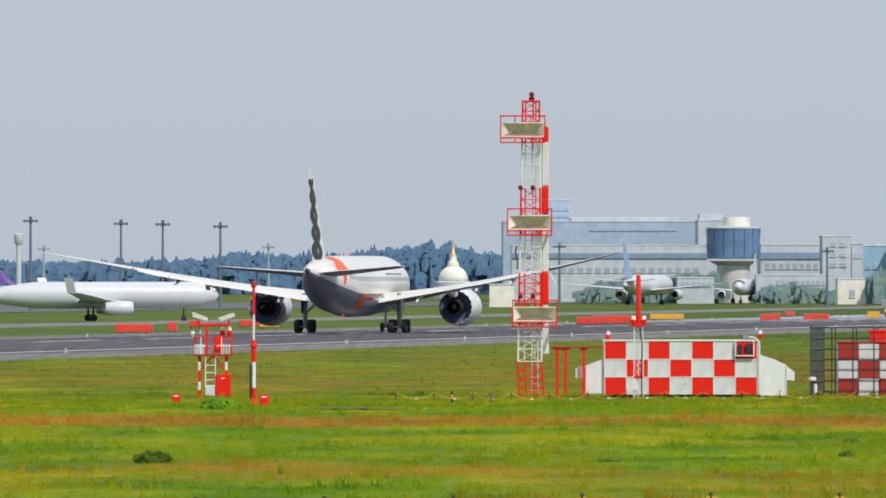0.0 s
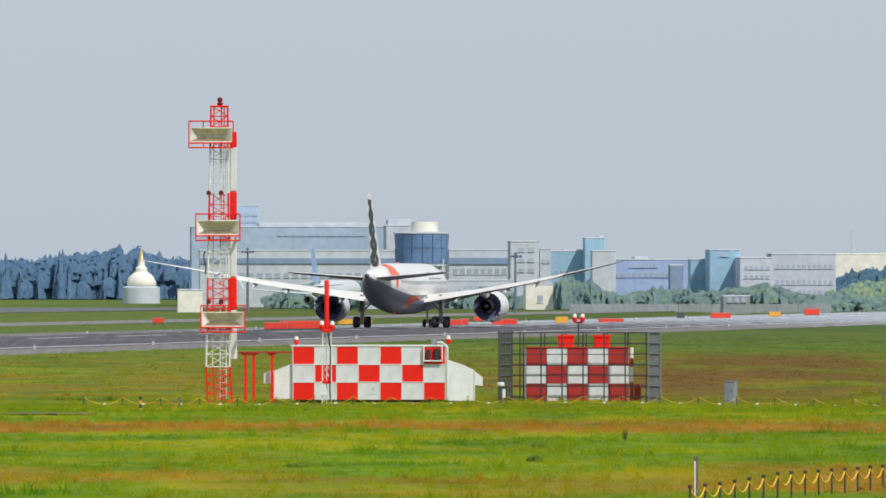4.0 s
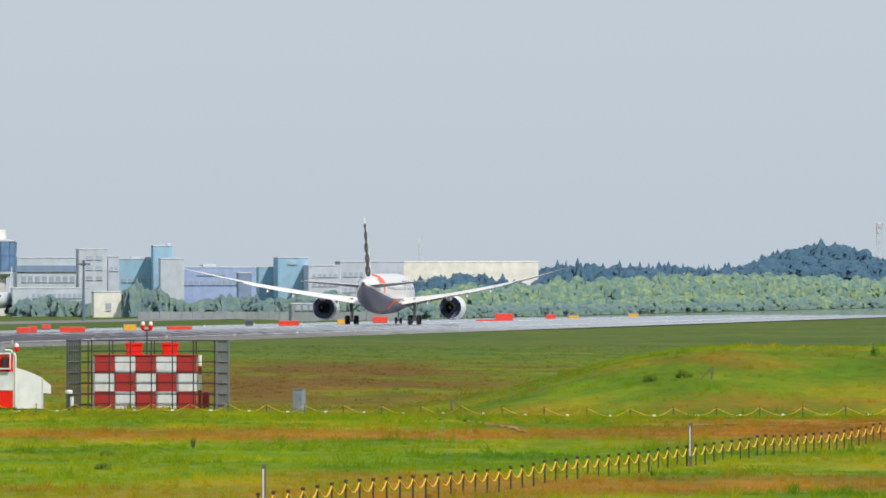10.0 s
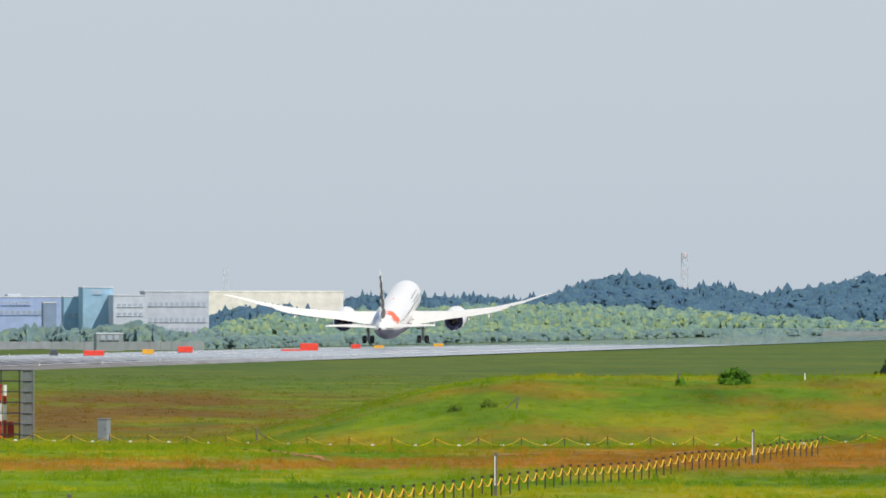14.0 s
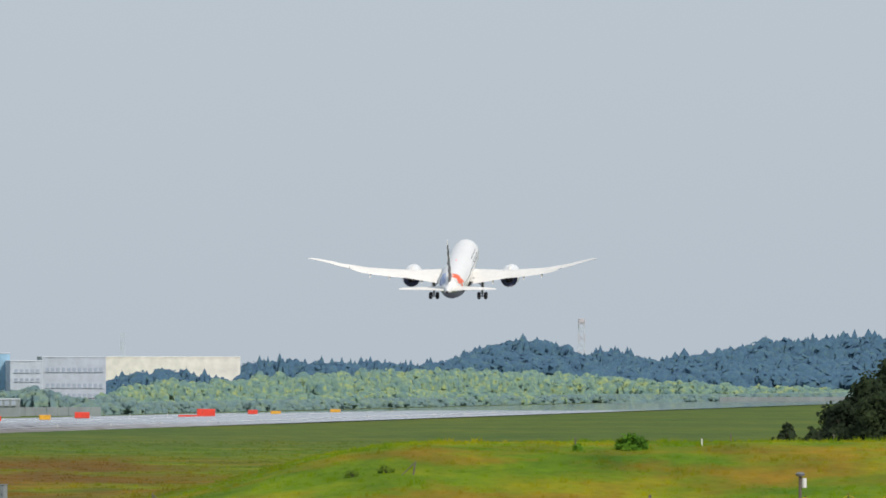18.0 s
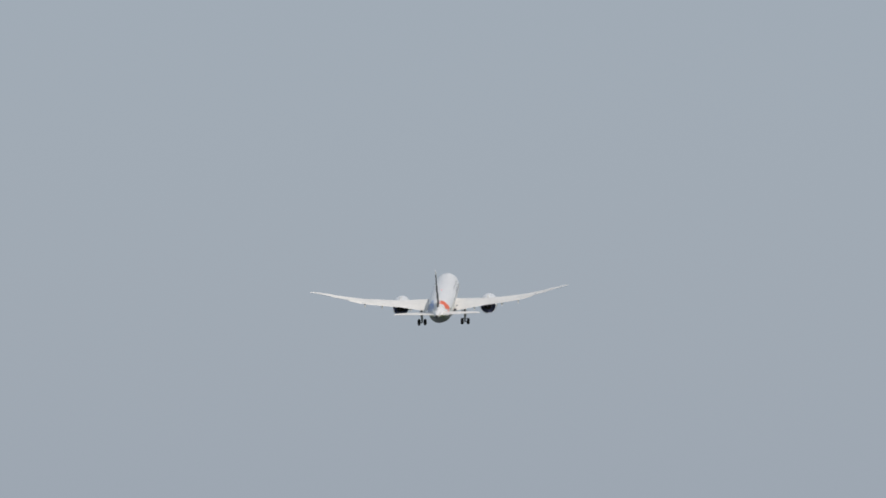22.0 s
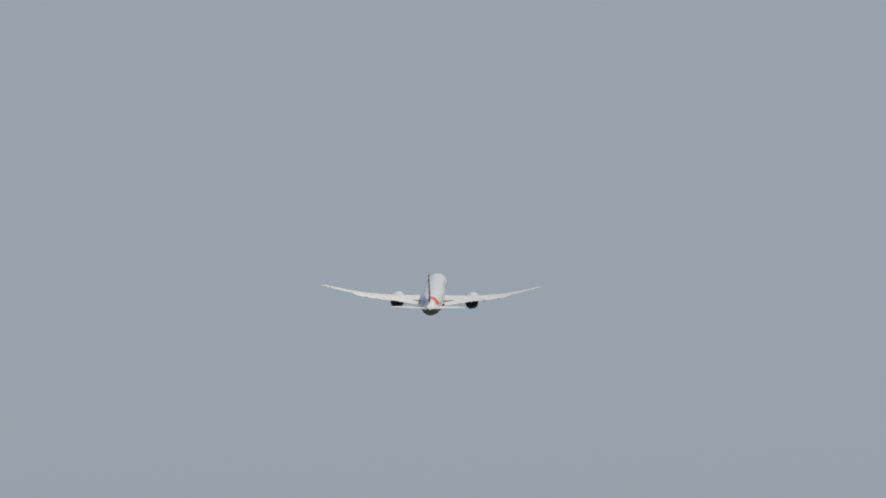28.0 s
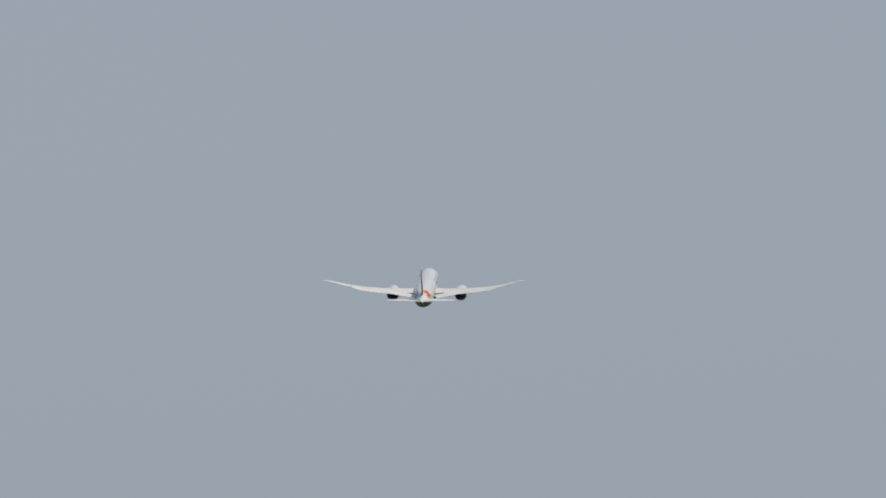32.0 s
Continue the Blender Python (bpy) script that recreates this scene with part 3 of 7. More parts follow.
def wing_shell(xs, s, x_ref=0.0, z_ref=0.0, y_ref=0.0):
    rings = []
    for x in xs:
        c = wing_le(x) - wing_te(x)
        t = float(np.interp(x, [0, 10, 25, 30], [0.13, 0.11, 0.088, 0.06]))
        rings.append([(s * (x - x_ref), wing_le(x) - b - y_ref, wing_z(x) + h - z_ref) for b, h in aerofoil(c, t)])
    return Shape().loft(rings)


def wing_skin(xs, s, x_ref=0.0, z_ref=0.0):
    """The lower side of a wing, its colour darkened for shade."""
    rings = []
    for x in xs:
        t = float(np.interp(x, [0, 10, 25, 30], [0.13, 0.11, 0.088, 0.06]))
        rings.append([(s * (x - x_ref), wing_le(x) - b, wing_z(x) + h - z_ref - 0.02) for b, h in lower_side(wing_le(x) - wing_te(x), t)])
    return Shape().loft(rings, False, False)


# each wing bends in the air: an inner wing and three panels outboard, hinged end to end
HINGES = (11.0, 18.0, 24.0)
PANELS = (("outer_wing", [11, 12.5, 14, 15.5, 17, 18.03]), ("raked_wing_panel", [18, 19.5, 21, 22.5, 24.03]), ("wing_tip", [24, 25, 26.5, 28, 29.2, 29.75]))
BENDS = (1.6, 6.0, 11.5)


def panel_pose(s, k, amount):
    """Pose of wing panel k on side s, bent upwards by a share of the full flight bend."""
    m, x, z, a = Matrix(), 0.0, 0.0, 0.0
    for i in range(k + 1):
        m = m @ pose(s * (HINGES[i] - x), 0, wing_z(HINGES[i]) - z, 0, -s * (BENDS[i] - a) * amount, 0)
        x, z, a = HINGES[i], wing_z(HINGES[i]), BENDS[i]
    return m


wing_panels, gears, braces = [], [], []
for s in (-1, 1):
    wing = part("wing", wing_shell([2.0, 4, 6, 8, 9.9, 11.03], s), MAT_WING, airliner, smooth="edges")
    part("lower_skin", wing_skin([2.0, 4, 6, 8, 9.9, 11.0], s), MAT_UNDER, wing, "grey underside of the wing, shade put into its colour", smooth=True)
    hosts = [wing]
    for k, (name, xs) in enumerate(PANELS):
        h = HINGES[k]
        panel = part(name, wing_shell(xs, s, h, wing_z(h), 0), MAT_WING, airliner, "long raked outer wing panel", panel_pose(s, k, 0.0), "edges")
        part("lower_skin", wing_skin(xs[:-1] + [min(xs[-1], 29.4)], s, h, wing_z(h)), MAT_UNDER, panel, "grey underside of the wing, shade put into its colour", smooth=True)
        wing_panels.append((panel, s, k))
        hosts.append(panel)
    # flaps, set for take-off
    for k, x0, x1 in ((0, 3.1, 9.85), (0, 9.87, 11.0), (1, 11.05, 17.95), (2, 18.05, 21.0)):
        host, xr, zr = hosts[k], HINGES[k - 1] if k else 0.0, wing_z(HINGES[k - 1]) if k else 0.0
        rr = []
        for x in (x0, (x0 + x1) / 2, x1):
            fc = (0.12 * (wing_le(x) - wing_te(x)) + 0.35) * (0.45 if x > 20.5 else 1.0)
            te, z = wing_te(x) + 0.2 * fc, wing_z(x) - 0.05
            sec = [(0, 0.06), (0.15, 0.13), (0.5, 0.10), (1.0, 0.02), (0.5, -0.06), (0.1, -0.08)]
            rr.append([(s * (x - xr), te - b * fc * 0.95, z - b * fc * (0.2 if x > 12 else 0.14) + h - zr) for b, h in sec])
        part("flap", Shape().loft(rr), MAT_WING, host, smooth="edges")
    part("aileron_gap", Shape().box(0, s * 0.05, wing_te(21.5) - 0.02, wing_te(21.5) + 0.9, wing_z(21.5) - wing_z(18.0) - 0.06, wing_z(21.5) - wing_z(18.0) + 0.13, 0.01), MAT_NOZZLE, hosts[2], "dark gap beside the aileron", pose(s * 3.5, 0, 0))
    for k, x in ((0, 7.2), (1, 13.6), (1, 17.4)):
        host, xr, zr = hosts[k], HINGES[k - 1] if k else 0.0, wing_z(HINGES[k - 1]) if k else 0.0
        te, z = wing_te(x), wing_z(x)
        rr = []
        for dy, r in ((3.4, 0.05), (2.4, 0.22), (1.0, 0.30), (-0.5, 0.22), (-1.5, 0.05)):
            rr.append([(s * (x - xr) + 0.7 * r * math.cos(b), te + dy, z - 0.45 - (0.14 * (1 - dy)) + r * math.sin(b) - zr) for b in [k * math.pi / 4 for k in range(8)]])
        part("flap_fairing", Shape().loft(rr), MAT_WING, host, smooth=True)
    # engine: nacelle with a dark bypass duct, core nozzle and plug
    ex, ez, ey = s * 9.95, 2.6, 1.4

    def turned(rows, n=28):
        return Shape().lathe([(y + ey, r) for y, r in rows], n, "y", ex, ez)

    nac = part("engine_nacelle", turned([(10.7, 1.42), (10.95, 1.56), (10.7, 1.72), (9.6, 1.90), (7.6, 1.95), (5.4, 1.84), (4.0, 1.77), (3.9, 1.73), (5.5, 1.66), (8.0, 1.45), (9.4, 1.40)], 32), MAT_NACELLE, airliner, "white engine nacelle", smooth="edges")
    part("bypass_duct", turned([(3.95, 1.735), (5.6, 1.64), (7.0, 1.45), (7.0, 0.1)]), MAT_DUCT, nac, "dark inside of the engine duct", smooth="edges")
    part("fan_disc", turned([(8.6, 1.40), (8.5, 0.5), (9.0, 0.02)]), MAT_DUCT, nac, smooth="edges")
    # ring added near the outlet so that the shaded duct looks blue
    part("outlet_tint_ring", turned([(4.45, 1.70), (4.6, 1.4), (4.7, 0.95)]), MAT_OUTLET_TINT, nac, "added blue-grey ring that tints the dark outlet", smooth="edges")
    # toothed rim round the outlet
    rim, cuts = Shape(), 18
    for i in range(cuts):
        b0, b1, b2 = (2 * math.pi * (i + f) / cuts for f in (0.0, 0.5, 1.0))
        rim.add([(ex + r * math.cos(b), y + ey, ez + r * math.sin(b)) for b, y, r in ((b0, 3.98, 1.765), (b1, 3.62, 1.70), (b2, 3.98, 1.765), (b2, 3.98, 1.72), (b1, 3.62, 1.67), (b0, 3.98, 1.72))], [(0, 1, 2), (3, 4, 5), (0, 5, 4, 1), (1, 4, 3, 2)])
    part("toothed_rim", rim, MAT_NACELLE, nac, "white saw-toothed outlet edge")
    part("core_nozzle", turned([(7.0, 1.0), (5.2, 0.98), (3.2, 0.72), (2.7, 0.66), (2.75, 0.6), (4.2, 0.62)]), MAT_NOZZLE, nac, "burnt dark metal core nozzle", smooth="edges")
    part("exhaust_plug", turned([(4.2, 0.5), (3.2, 0.46), (2.2, 0.22), (1.7, 0.02)], 20), MAT_NOZZLE, nac, smooth="edges")
    py = Shape().loft([[(ex - 0.2, y, z), (ex + 0.2, y, z), (ex + 0.15, y, z2), (ex - 0.15, y, z2)] for y, z, z2 in ((9.4, 4.2, 4.48), (6.9, 4.0, 4.72), (3.4, 3.6, 4.55), (0.2, 4.05, 4.4))])
    part("pylon", py, MAT_WING, airliner, smooth="edges")
    # tailplane
    rr = []
    for x, le, te, t in ((0.6, -20.2, -26.2, 0.10), (4, -22.4, -26.9, 0.095), (9.1, -26.0, -28.5, 0.085), (9.7, -27.1, -28.8, 0.06)):
        rr.append([(s * x, le - b, 5.95 + 0.10 * x + h + 0.055 * (b - 3.0)) for b, h in aerofoil(le - te, t)])
    tp = part("tailplane", Shape().loft(rr), MAT_WING, airliner, smooth="edges")
    part("lower_skin", Shape().loft([[(s * x, le - b, 5.93 + 0.10 * x + h + 0.055 * (b - 3.0)) for b, h in lower_side(le - te, t)] for x, le, te, t in ((0.6, -20.2, -26.2, 0.10), (4, -22.4, -26.9, 0.095), (9.2, -26.0, -28.6, 0.085))], False, False), MAT_UNDER, tp, "underside of the tailplane, darkened for its shade", smooth=True)
    # main gear: folds inwards round its pivot
    gear = part("main_gear", Shape().tube((0, 0, 0.4), (0, 0, -2.6), 0.24, 12).tube((0, 0, -2.3), (0, 0, -3.1), 0.16, 12).tube((0, 1.7, 0.2), (0, 0.1, -1.6), 0.10, 8).tube((0, 0.85, -3.07), (0, -0.85, -3.07), 0.19, 10), MAT_STRUT, airliner, "grey main landing gear leg with a four-wheel bogie", pose(s * 4.9, 0, 3.7), "edges")
    part("gear_door", Shape().box(s * 0.28, s * 0.33, -0.9, 0.9, -1.7, 0.3), MAT_WING, gear)
    tyre = Shape().lathe([(-0.27, 0.32), (-0.28, 0.58), (-0.18, 0.70), (0.18, 0.70), (0.28, 0.58), (0.27, 0.32)], 24, "x").mesh("wheel_tyre", "edges")
    rim = Shape().lathe([(-0.16, 0.02), (-0.17, 0.28), (-0.22, 0.31), (0.22, 0.31), (0.17, 0.28), (0.16, 0.02)], 16, "x").mesh("wheel_rim", "edges")
    for wx in (-0.68, 0.68):
        for wy in (-0.78, 0.78):
            part("wheel_tyre", tyre, MAT_RUBBER, gear, m=pose(wx, wy, -3.0))
            part("wheel_rim", rim, MAT_STRUT, gear, m=pose(wx, wy, -3.0))
    for wy in (-0.75, 0.75):
        part("axle", Shape().tube((-0.7, wy, -3.07), (0.7, wy, -3.07), 0.09, 8), MAT_STRUT, gear)
    gears.append((gear, s))
    brace = part("side_brace", Shape().tube((0, 0, 0), (s * 1.9, -0.15, -1.75), 0.11, 8).tube((0, 0, 0), (s * 0.95, -0.1, -0.6), 0.15, 8), MAT_STRUT, airliner, "folding side brace of the main gear", pose(s * 3.0, 0.2, 3.75), "edges")
    braces.append((brace, s))
# fin and its dark writing bars
rr = []
FIN = [(7.0, -16.8, -25.4, 0.062), (9.0, -19.0, -26.1, 0.062), (13.0, -22.5, -27.2, 0.058), (15.9, -24.9, -28.0, 0.05), (16.6, -26.2, -28.1, 0.04)]
for z, le, te, t in FIN:
    rr.append([(h, le - b, z) for b, h in aerofoil(le - te, t)])
part("fin", Shape().loft(rr), MAT_SKIN, airliner, "silver fin", smooth="edges")


def fin_point(z, fr, s, lift=0.03):
    """A place on the fin's side s at height z, fr of the way back from its leading edge."""
    le, te, th = (float(np.interp(z, [r[0] for r in FIN], [r[j] for r in FIN])) for j in (1, 2, 3))
    hh = 5 * th * (le - te) * (0.2969 * math.sqrt(fr) - 0.126 * fr - 0.3516 * fr ** 2 + 0.2843 * fr ** 3 - 0.1036 * fr ** 4)
    return (s * ((1.1 if s > 0 else 0.8) * hh + lift), le - fr * (le - te), z)


# plain black bands that wind up both sides of the fin
for s in (-1, 1):
    for phase, wide, lift in ((0.0, 0.19, 0.02), (math.pi, 0.13, 0.025)):
        rr = []
        for k in range(41):
            z = 7.5 + 8.1 * k / 40
            mid = 0.66 + 0.19 * math.sin(1.75 * (z - 7.5) + phase)
            rr.append([fin_point(z, min(0.995, max(0.08, mid + f)), s, lift) for f in (-wide, -wide / 3, wide / 3, wide)])
        part("livery_band", Shape().loft(rr, False, False), MAT_MARK, airliner, "winding black band on the fin")
    part("rudder_line", Shape().loft([[fin_point(z, f, s, 0.02) for f in (0.675, 0.69)] for z in (8.0, 10, 12, 14, 16.0)], False, False), MAT_STRUT, airliner)
# nose gear folds forward
nose = part("nose_gear", Shape().tube((0, 0, 0.3), (0, 0, -2.0), 0.13, 10).tube((0, 1.1, 0.1), (0, 0, -1.2), 0.08, 8).tube((-0.45, 0, -1.95), (0.45, 0, -1.95), 0.07, 8), MAT_STRUT, airliner, "grey twin-wheel nose gear", pose(0, 22.3, 2.45), "edges")
ntyre = Shape().lathe([(-0.17, 0.22), (-0.18, 0.40), (-0.11, 0.49), (0.11, 0.49), (0.18, 0.40), (0.17, 0.22)], 20, "x").mesh("wheel_tyre", "edges")
for wx in (-0.38, 0.38):
    part("wheel_tyre", ntyre, MAT_RUBBER, nose, m=pose(wx, 0, -1.96))
MAT_REDLAMP = material("red_beacon_glass", (0.7, 0.02, 0.02), 0.2, bump=0)
MAT_REDLAMP.node_tree.nodes["Principled BSDF"].inputs["Emission Color"].default_value = (1.0, 0.05, 0.04, 1)
MAT_REDLAMP.node_tree.nodes["Principled BSDF"].inputs["Emission Strength"].default_value = 1.2
for y0, z0, up in ((-3.0, 7.9, 1), (-6.0, 1.98, -1)):
    part("anti_collision_beacon", Shape().lathe([(z0, 0.11), (z0 + 0.09 * up, 0.10), (z0 + 0.16 * up, 0.05), (z0 + 0.18 * up, 0.0)], 10, "z", 0, y0), MAT_REDLAMP, airliner, "glowing red anti-collision beacon", smooth="edges")
part("tail_light", Shape().lathe([(-28.95, 0.06), (-29.02, 0.0)], 8, "y", 0, 6.75), MAT_BEACON, airliner)


def motions():
    """All that moves: the airliner along the runway and up, its wing flex, its wheels folding away."""
    walk(airliner, [
        (0, pose(-9.32, 1253.7, 0.00, 0.00, -0.08, -8.60)),
        (1, pose(0.85, 1314.0, 0.00, 0.00, -0.16, -8.85)),
        (2, pose(11.27, 1375.3, 0.00, 0.00, -0.24, -9.10)),
        (3, pose(22.11, 1437.3, 0.00, 0.00, -0.17, -9.35)),
        (4, pose(33.22, 1500.3, 0.00, 0.00, -0.10, -9.60)),
        (5, pose(44.62, 1564.1, 0.00, 0.00, -0.03, -9.85)),
        (6, pose(56.34, 1628.7, 0.00, 0.00, 0.09, -9.95)),
        (7, pose(68.33, 1694.1, 0.00, 0.00, 0.20, -9.90)),
        (8, pose(80.89, 1760.4, 0.00, 0.00, 0.06, -9.60)),
        (9, pose(93.73, 1827.4, 0.00, 0.00, -0.09, -9.35)),
        (10, pose(106.28, 1895.2, 0.00, 0.11, -0.03, -9.35)),
        (11, pose(119.04, 1963.7, 0.00, 1.71, 0.04, -9.46)),
        (12, pose(132.23, 2032.9, 0.00, 4.22, -0.05, -9.58)),
        (12.5, pose(138.9, 2067.8, 0.08, 5.5, -0.10, -9.65)),
        (13, pose(145.60, 2102.9, 0.34, 6.80, -0.14, -9.71)),
        (13.5, pose(152.29, 2138.1, 0.80, 7.70, -0.19, -9.70)),
        (14, pose(159.02, 2173.5, 1.55, 8.56, -0.25, -9.68)),
        (14.5, pose(165.77, 2209.0, 3.14, 9.32, -0.30, -9.67)),
        (15, pose(172.54, 2244.7, 5.21, 10.08, -0.35, -9.66)),
        (15.5, pose(179.36, 2280.6, 7.65, 10.24, -0.41, -9.65)),
        (16, pose(186.19, 2316.6, 9.95, 10.50, -0.46, -9.64)),
        (16.5, pose(193.05, 2352.8, 12.77, 10.74, -0.32, -9.56)),
        (17, pose(199.92, 2389.2, 15.93, 10.88, -0.19, -9.48)),
        (17.5, pose(206.83, 2425.6, 19.39, 11.12, -0.05, -9.40)),
        (18, pose(213.75, 2462.2, 23.13, 11.36, 0.09, -9.32)),
        (18.5, pose(220.78, 2499.0, 27.06, 11.44, -0.19, -9.34)),
        (19, pose(227.83, 2535.9, 31.25, 11.51, -0.46, -9.38)),
        (19.5, pose(234.90, 2572.9, 35.65, 11.59, -0.76, -9.41)),
        (20, pose(241.99, 2610.0, 40.27, 11.67, -1.05, -9.44)),
        (20.5, pose(248.93, 2647.3, 45.09, 11.52, -1.12, -9.25)),
        (21, pose(255.88, 2684.7, 50.10, 11.37, -1.25, -9.07)),
        (22, pose(269.76, 2759.8, 60.31, 11.06, -1.52, -8.69)),
        (23, pose(283.21, 2835.4, 70.40, 11.31, -0.60, -8.56)),
        (24, pose(296.59, 2911.3, 80.57, 11.56, 0.61, -8.44)),
        (25, pose(310.25, 2987.7, 90.81, 11.27, 0.40, -8.66)),
        (26, pose(323.92, 3064.4, 101.19, 11.48, 0.51, -8.76)),
        (27, pose(337.62, 3141.3, 111.59, 11.59, 0.62, -8.87)),
        (28, pose(351.38, 3218.6, 122.02, 11.80, 0.73, -8.97)),
        (29, pose(365.04, 3296.1, 132.43, 12.17, 0.00, -9.08)),
        (30, pose(378.73, 3373.8, 142.86, 12.44, 0.08, -9.18)),
        (31, pose(392.49, 3451.6, 153.29, 12.52, 0.18, -9.30)),
        (32, pose(406.28, 3529.6, 163.75, 12.69, 0.27, -9.42)),
    ])
    flex = ((0, 0.0), (7, 0.03), (9, 0.18), (11, 0.36), (13, 1.02), (14.5, 1.10), (18, 1.12), (20, 1.06), (22, 0.96), (32, 1.0))
    for panel, s, k in wing_panels:
        walk(panel, [(t, panel_pose(s, k, a)) for t, a in flex])
    for gear, s in gears:
        fold = [(23.4, 0.0), (24.0, 20.0), (24.6, 38.0), (25.0, 50.0), (25.6, 72.0), (26.1, 85.0), (26.4, 88.0)] if s < 0 else [(23.6, 0.0), (24.0, 10.0), (24.5, 20.0), (25.0, 32.0), (25.6, 55.0), (26.2, 78.0), (26.7, 88.0)]
        rows = [(0, 0.0), (12.9, 0.0), (14.2, 0.0)] + fold + [(32, 88.0)]
        walk(gear, [(t, pose(s * 4.9, 0, 3.7 if t < 14 else 3.15 + 0.7 * max(0.0, a - 40) / 48, -8 * (1 - a / 88) if t > 14 else 0, s * a, 0)) for t, a in rows])
    for brace, s in braces:
        fold = [(23.4, 0.0), (24.0, 0.22), (24.6, 0.43), (25.0, 0.57), (25.6, 0.82), (26.4, 1.0)] if s < 0 else [(23.6, 0.0), (24.0, 0.12), (24.5, 0.23), (25.0, 0.37), (25.6, 0.62), (26.2, 0.88), (26.7, 1.0)]
        walk(brace, [(t, pose(s * 3.0, 0.2, 3.75, 0, -s * 42 * k, 0)) for t, k in [(0, 0.0), (20, 0.0)] + fold + [(32, 1.0)]])
    walk(nose, [(t, pose(0, 22.3, 2.45, a, 0, 0)) for t, a in ((0, 0.0), (22.5, 0.0), (23.5, 40.0), (24.5, 75.0), (25.0, 85.0), (32, 85.0))])

# ---- landing-aid equipment on the grass ----


def stand(u, d):
    x = px(u, d)
    return x, d, ground_z(x, d)


def beacon(parent, x, y, z, size=1.0):
    """A red and white obstruction lamp."""
    s = size
    b = part("obstruction_lamp", Shape().lathe([(0, 0.09 * s), (0.10 * s, 0.11 * s), (0.12 * s, 0.17 * s), (0.30 * s, 0.17 * s), (0.34 * s, 0.10 * s)], 12, "z"), MAT_RED, parent, "red obstruction lamp", pose(x, y, z), "edges")
    part("lamp_dome", Shape().lathe([(0.34 * s, 0.14 * s), (0.46 * s, 0.14 * s), (0.56 * s, 0.08 * s), (0.58 * s, 0.0)], 12, "z"), MAT_WHITE, b, smooth="edges")


MAT_REDGLASS = material("deep_red_lamp_glass", (0.16, 0.008, 0.012), 0.3, vary=0.1, bump=0)
MAT_ALGAE_SHADE = material("algae_and_shade_resin", (0.20, 0.165, 0.085), 0.8, vary=0.3, scale=2.5, fine=20)
# three-antenna mast
mx, my, mz = stand(941, 592)
mast = thing("antenna_mast", pose(mx, my, mz), "red and white lattice mast with three trough antennas", "antenna mast")


def mh(v):
    return pz(v, 592) - mz


def leg_half(z):
    return float(np.interp(z, [0, 1.75, 14.4], [0.60, 0.57, 0.40]))


def leg_x(z):
    return float(np.interp(z, [0, 1.75, 14.4], [0.0, -0.10, -0.03]))


for v0, v1, mat in ((703, 640, MAT_RED), (640, 574, MAT_WHITE), (574, 483, MAT_RED), (483, 415, MAT_WHITE), (415, 333, MAT_RED), (333, 253, MAT_WHITE), (253, 178, MAT_RED)):
    z0, z1 = mh(v0), mh(v1)
    for sx, sy in ((-1, -1), (1, -1), (1, 1), (-1, 1)):
        a, b = leg_half(z0), leg_half(z1)
        part("mast_leg_section", Shape().tube((leg_x(z0) + sx * a, sy * a, z0), (leg_x(z1) + sx * b, sy * b, z1), 0.045, 6), mat, mast)
    br = Shape()
    n = max(2, round((z1 - z0) / (0.42 if v0 == 703 else 0.55)))
    for k in range(n):
        p, q = z0 + (z1 - z0) * k / n, z0 + (z1 - z0) * (k + 1) / n
        a, b = leg_half(p), leg_half(q)
        for (sx, sy), (tx, ty) in (((-1, -1), (1, -1)), ((1, -1), (1, 1)), ((1, 1), (-1, 1)), ((-1, 1), (-1, -1))):
            c0, c1 = leg_x(p), leg_x(q)
            br.tube((c0 + sx * a, sy * a, p), (c0 + tx * a, ty * a, p), 0.022, 5)
            br.tube((c0 + sx * a, sy * a, p), (c1 + tx * b, ty * b, q), 0.018, 4)
            br.tube((c0 + tx * a, ty * a, p), (c1 + sx * b, sy * b, q), 0.018, 4)
    part("mast_bracing", br, mat, mast)
    for ix, iy, ir in ((-0.26, -0.2, 0.03), (0.10, -0.25, 0.035), (0.24, 0.1, 0.025)):
        part("inner_pole_section", Shape().tube((ix + leg_x(z0), iy, z0), (ix + leg_x(z1), iy, z1), ir, 8), mat, mast)
# cable duct on its right side
for v0, v1, mat in ((625, 540, MAT_WHITE), (540, 482, MAT_RED), (482, 380, MAT_WHITE), (380, 330, MAT_RED), (330, 252, MAT_WHITE), (252, 224, MAT_RED)):
    z0, z1 = mh(v0), mh(v1)
    part("cable_duct", Shape().box(0.48, 0.82, 0.15, 0.5, z0, z1, 0.05), MAT_PANEL if mat is MAT_WHITE else mat, mast)
part("junction_box", Shape().box(0.48, 0.84, -0.1, 0.14, mh(626), mh(612)), MAT_WHITE, mast)
part("ladder", Shape().tube((0.30, -0.5, 0.2), (0.30, -0.45, 13.0), 0.03).tube((0.0, -0.5, 0.2), (0.0, -0.45, 13.0), 0.025), MAT_PANEL, mast)
rung = Shape().tube((0, 0, 0), (0.30, 0, 0), 0.018, 5).mesh("rung")
for k in range(40):
    part("rung", rung, MAT_PANEL, mast, m=pose(0, -0.49, 0.35 + 0.31 * k))
part("mast_cap", Shape().box(-0.46, 0.42, -0.42, 0.42, mh(181), mh(178), 0.02), MAT_RED, mast)
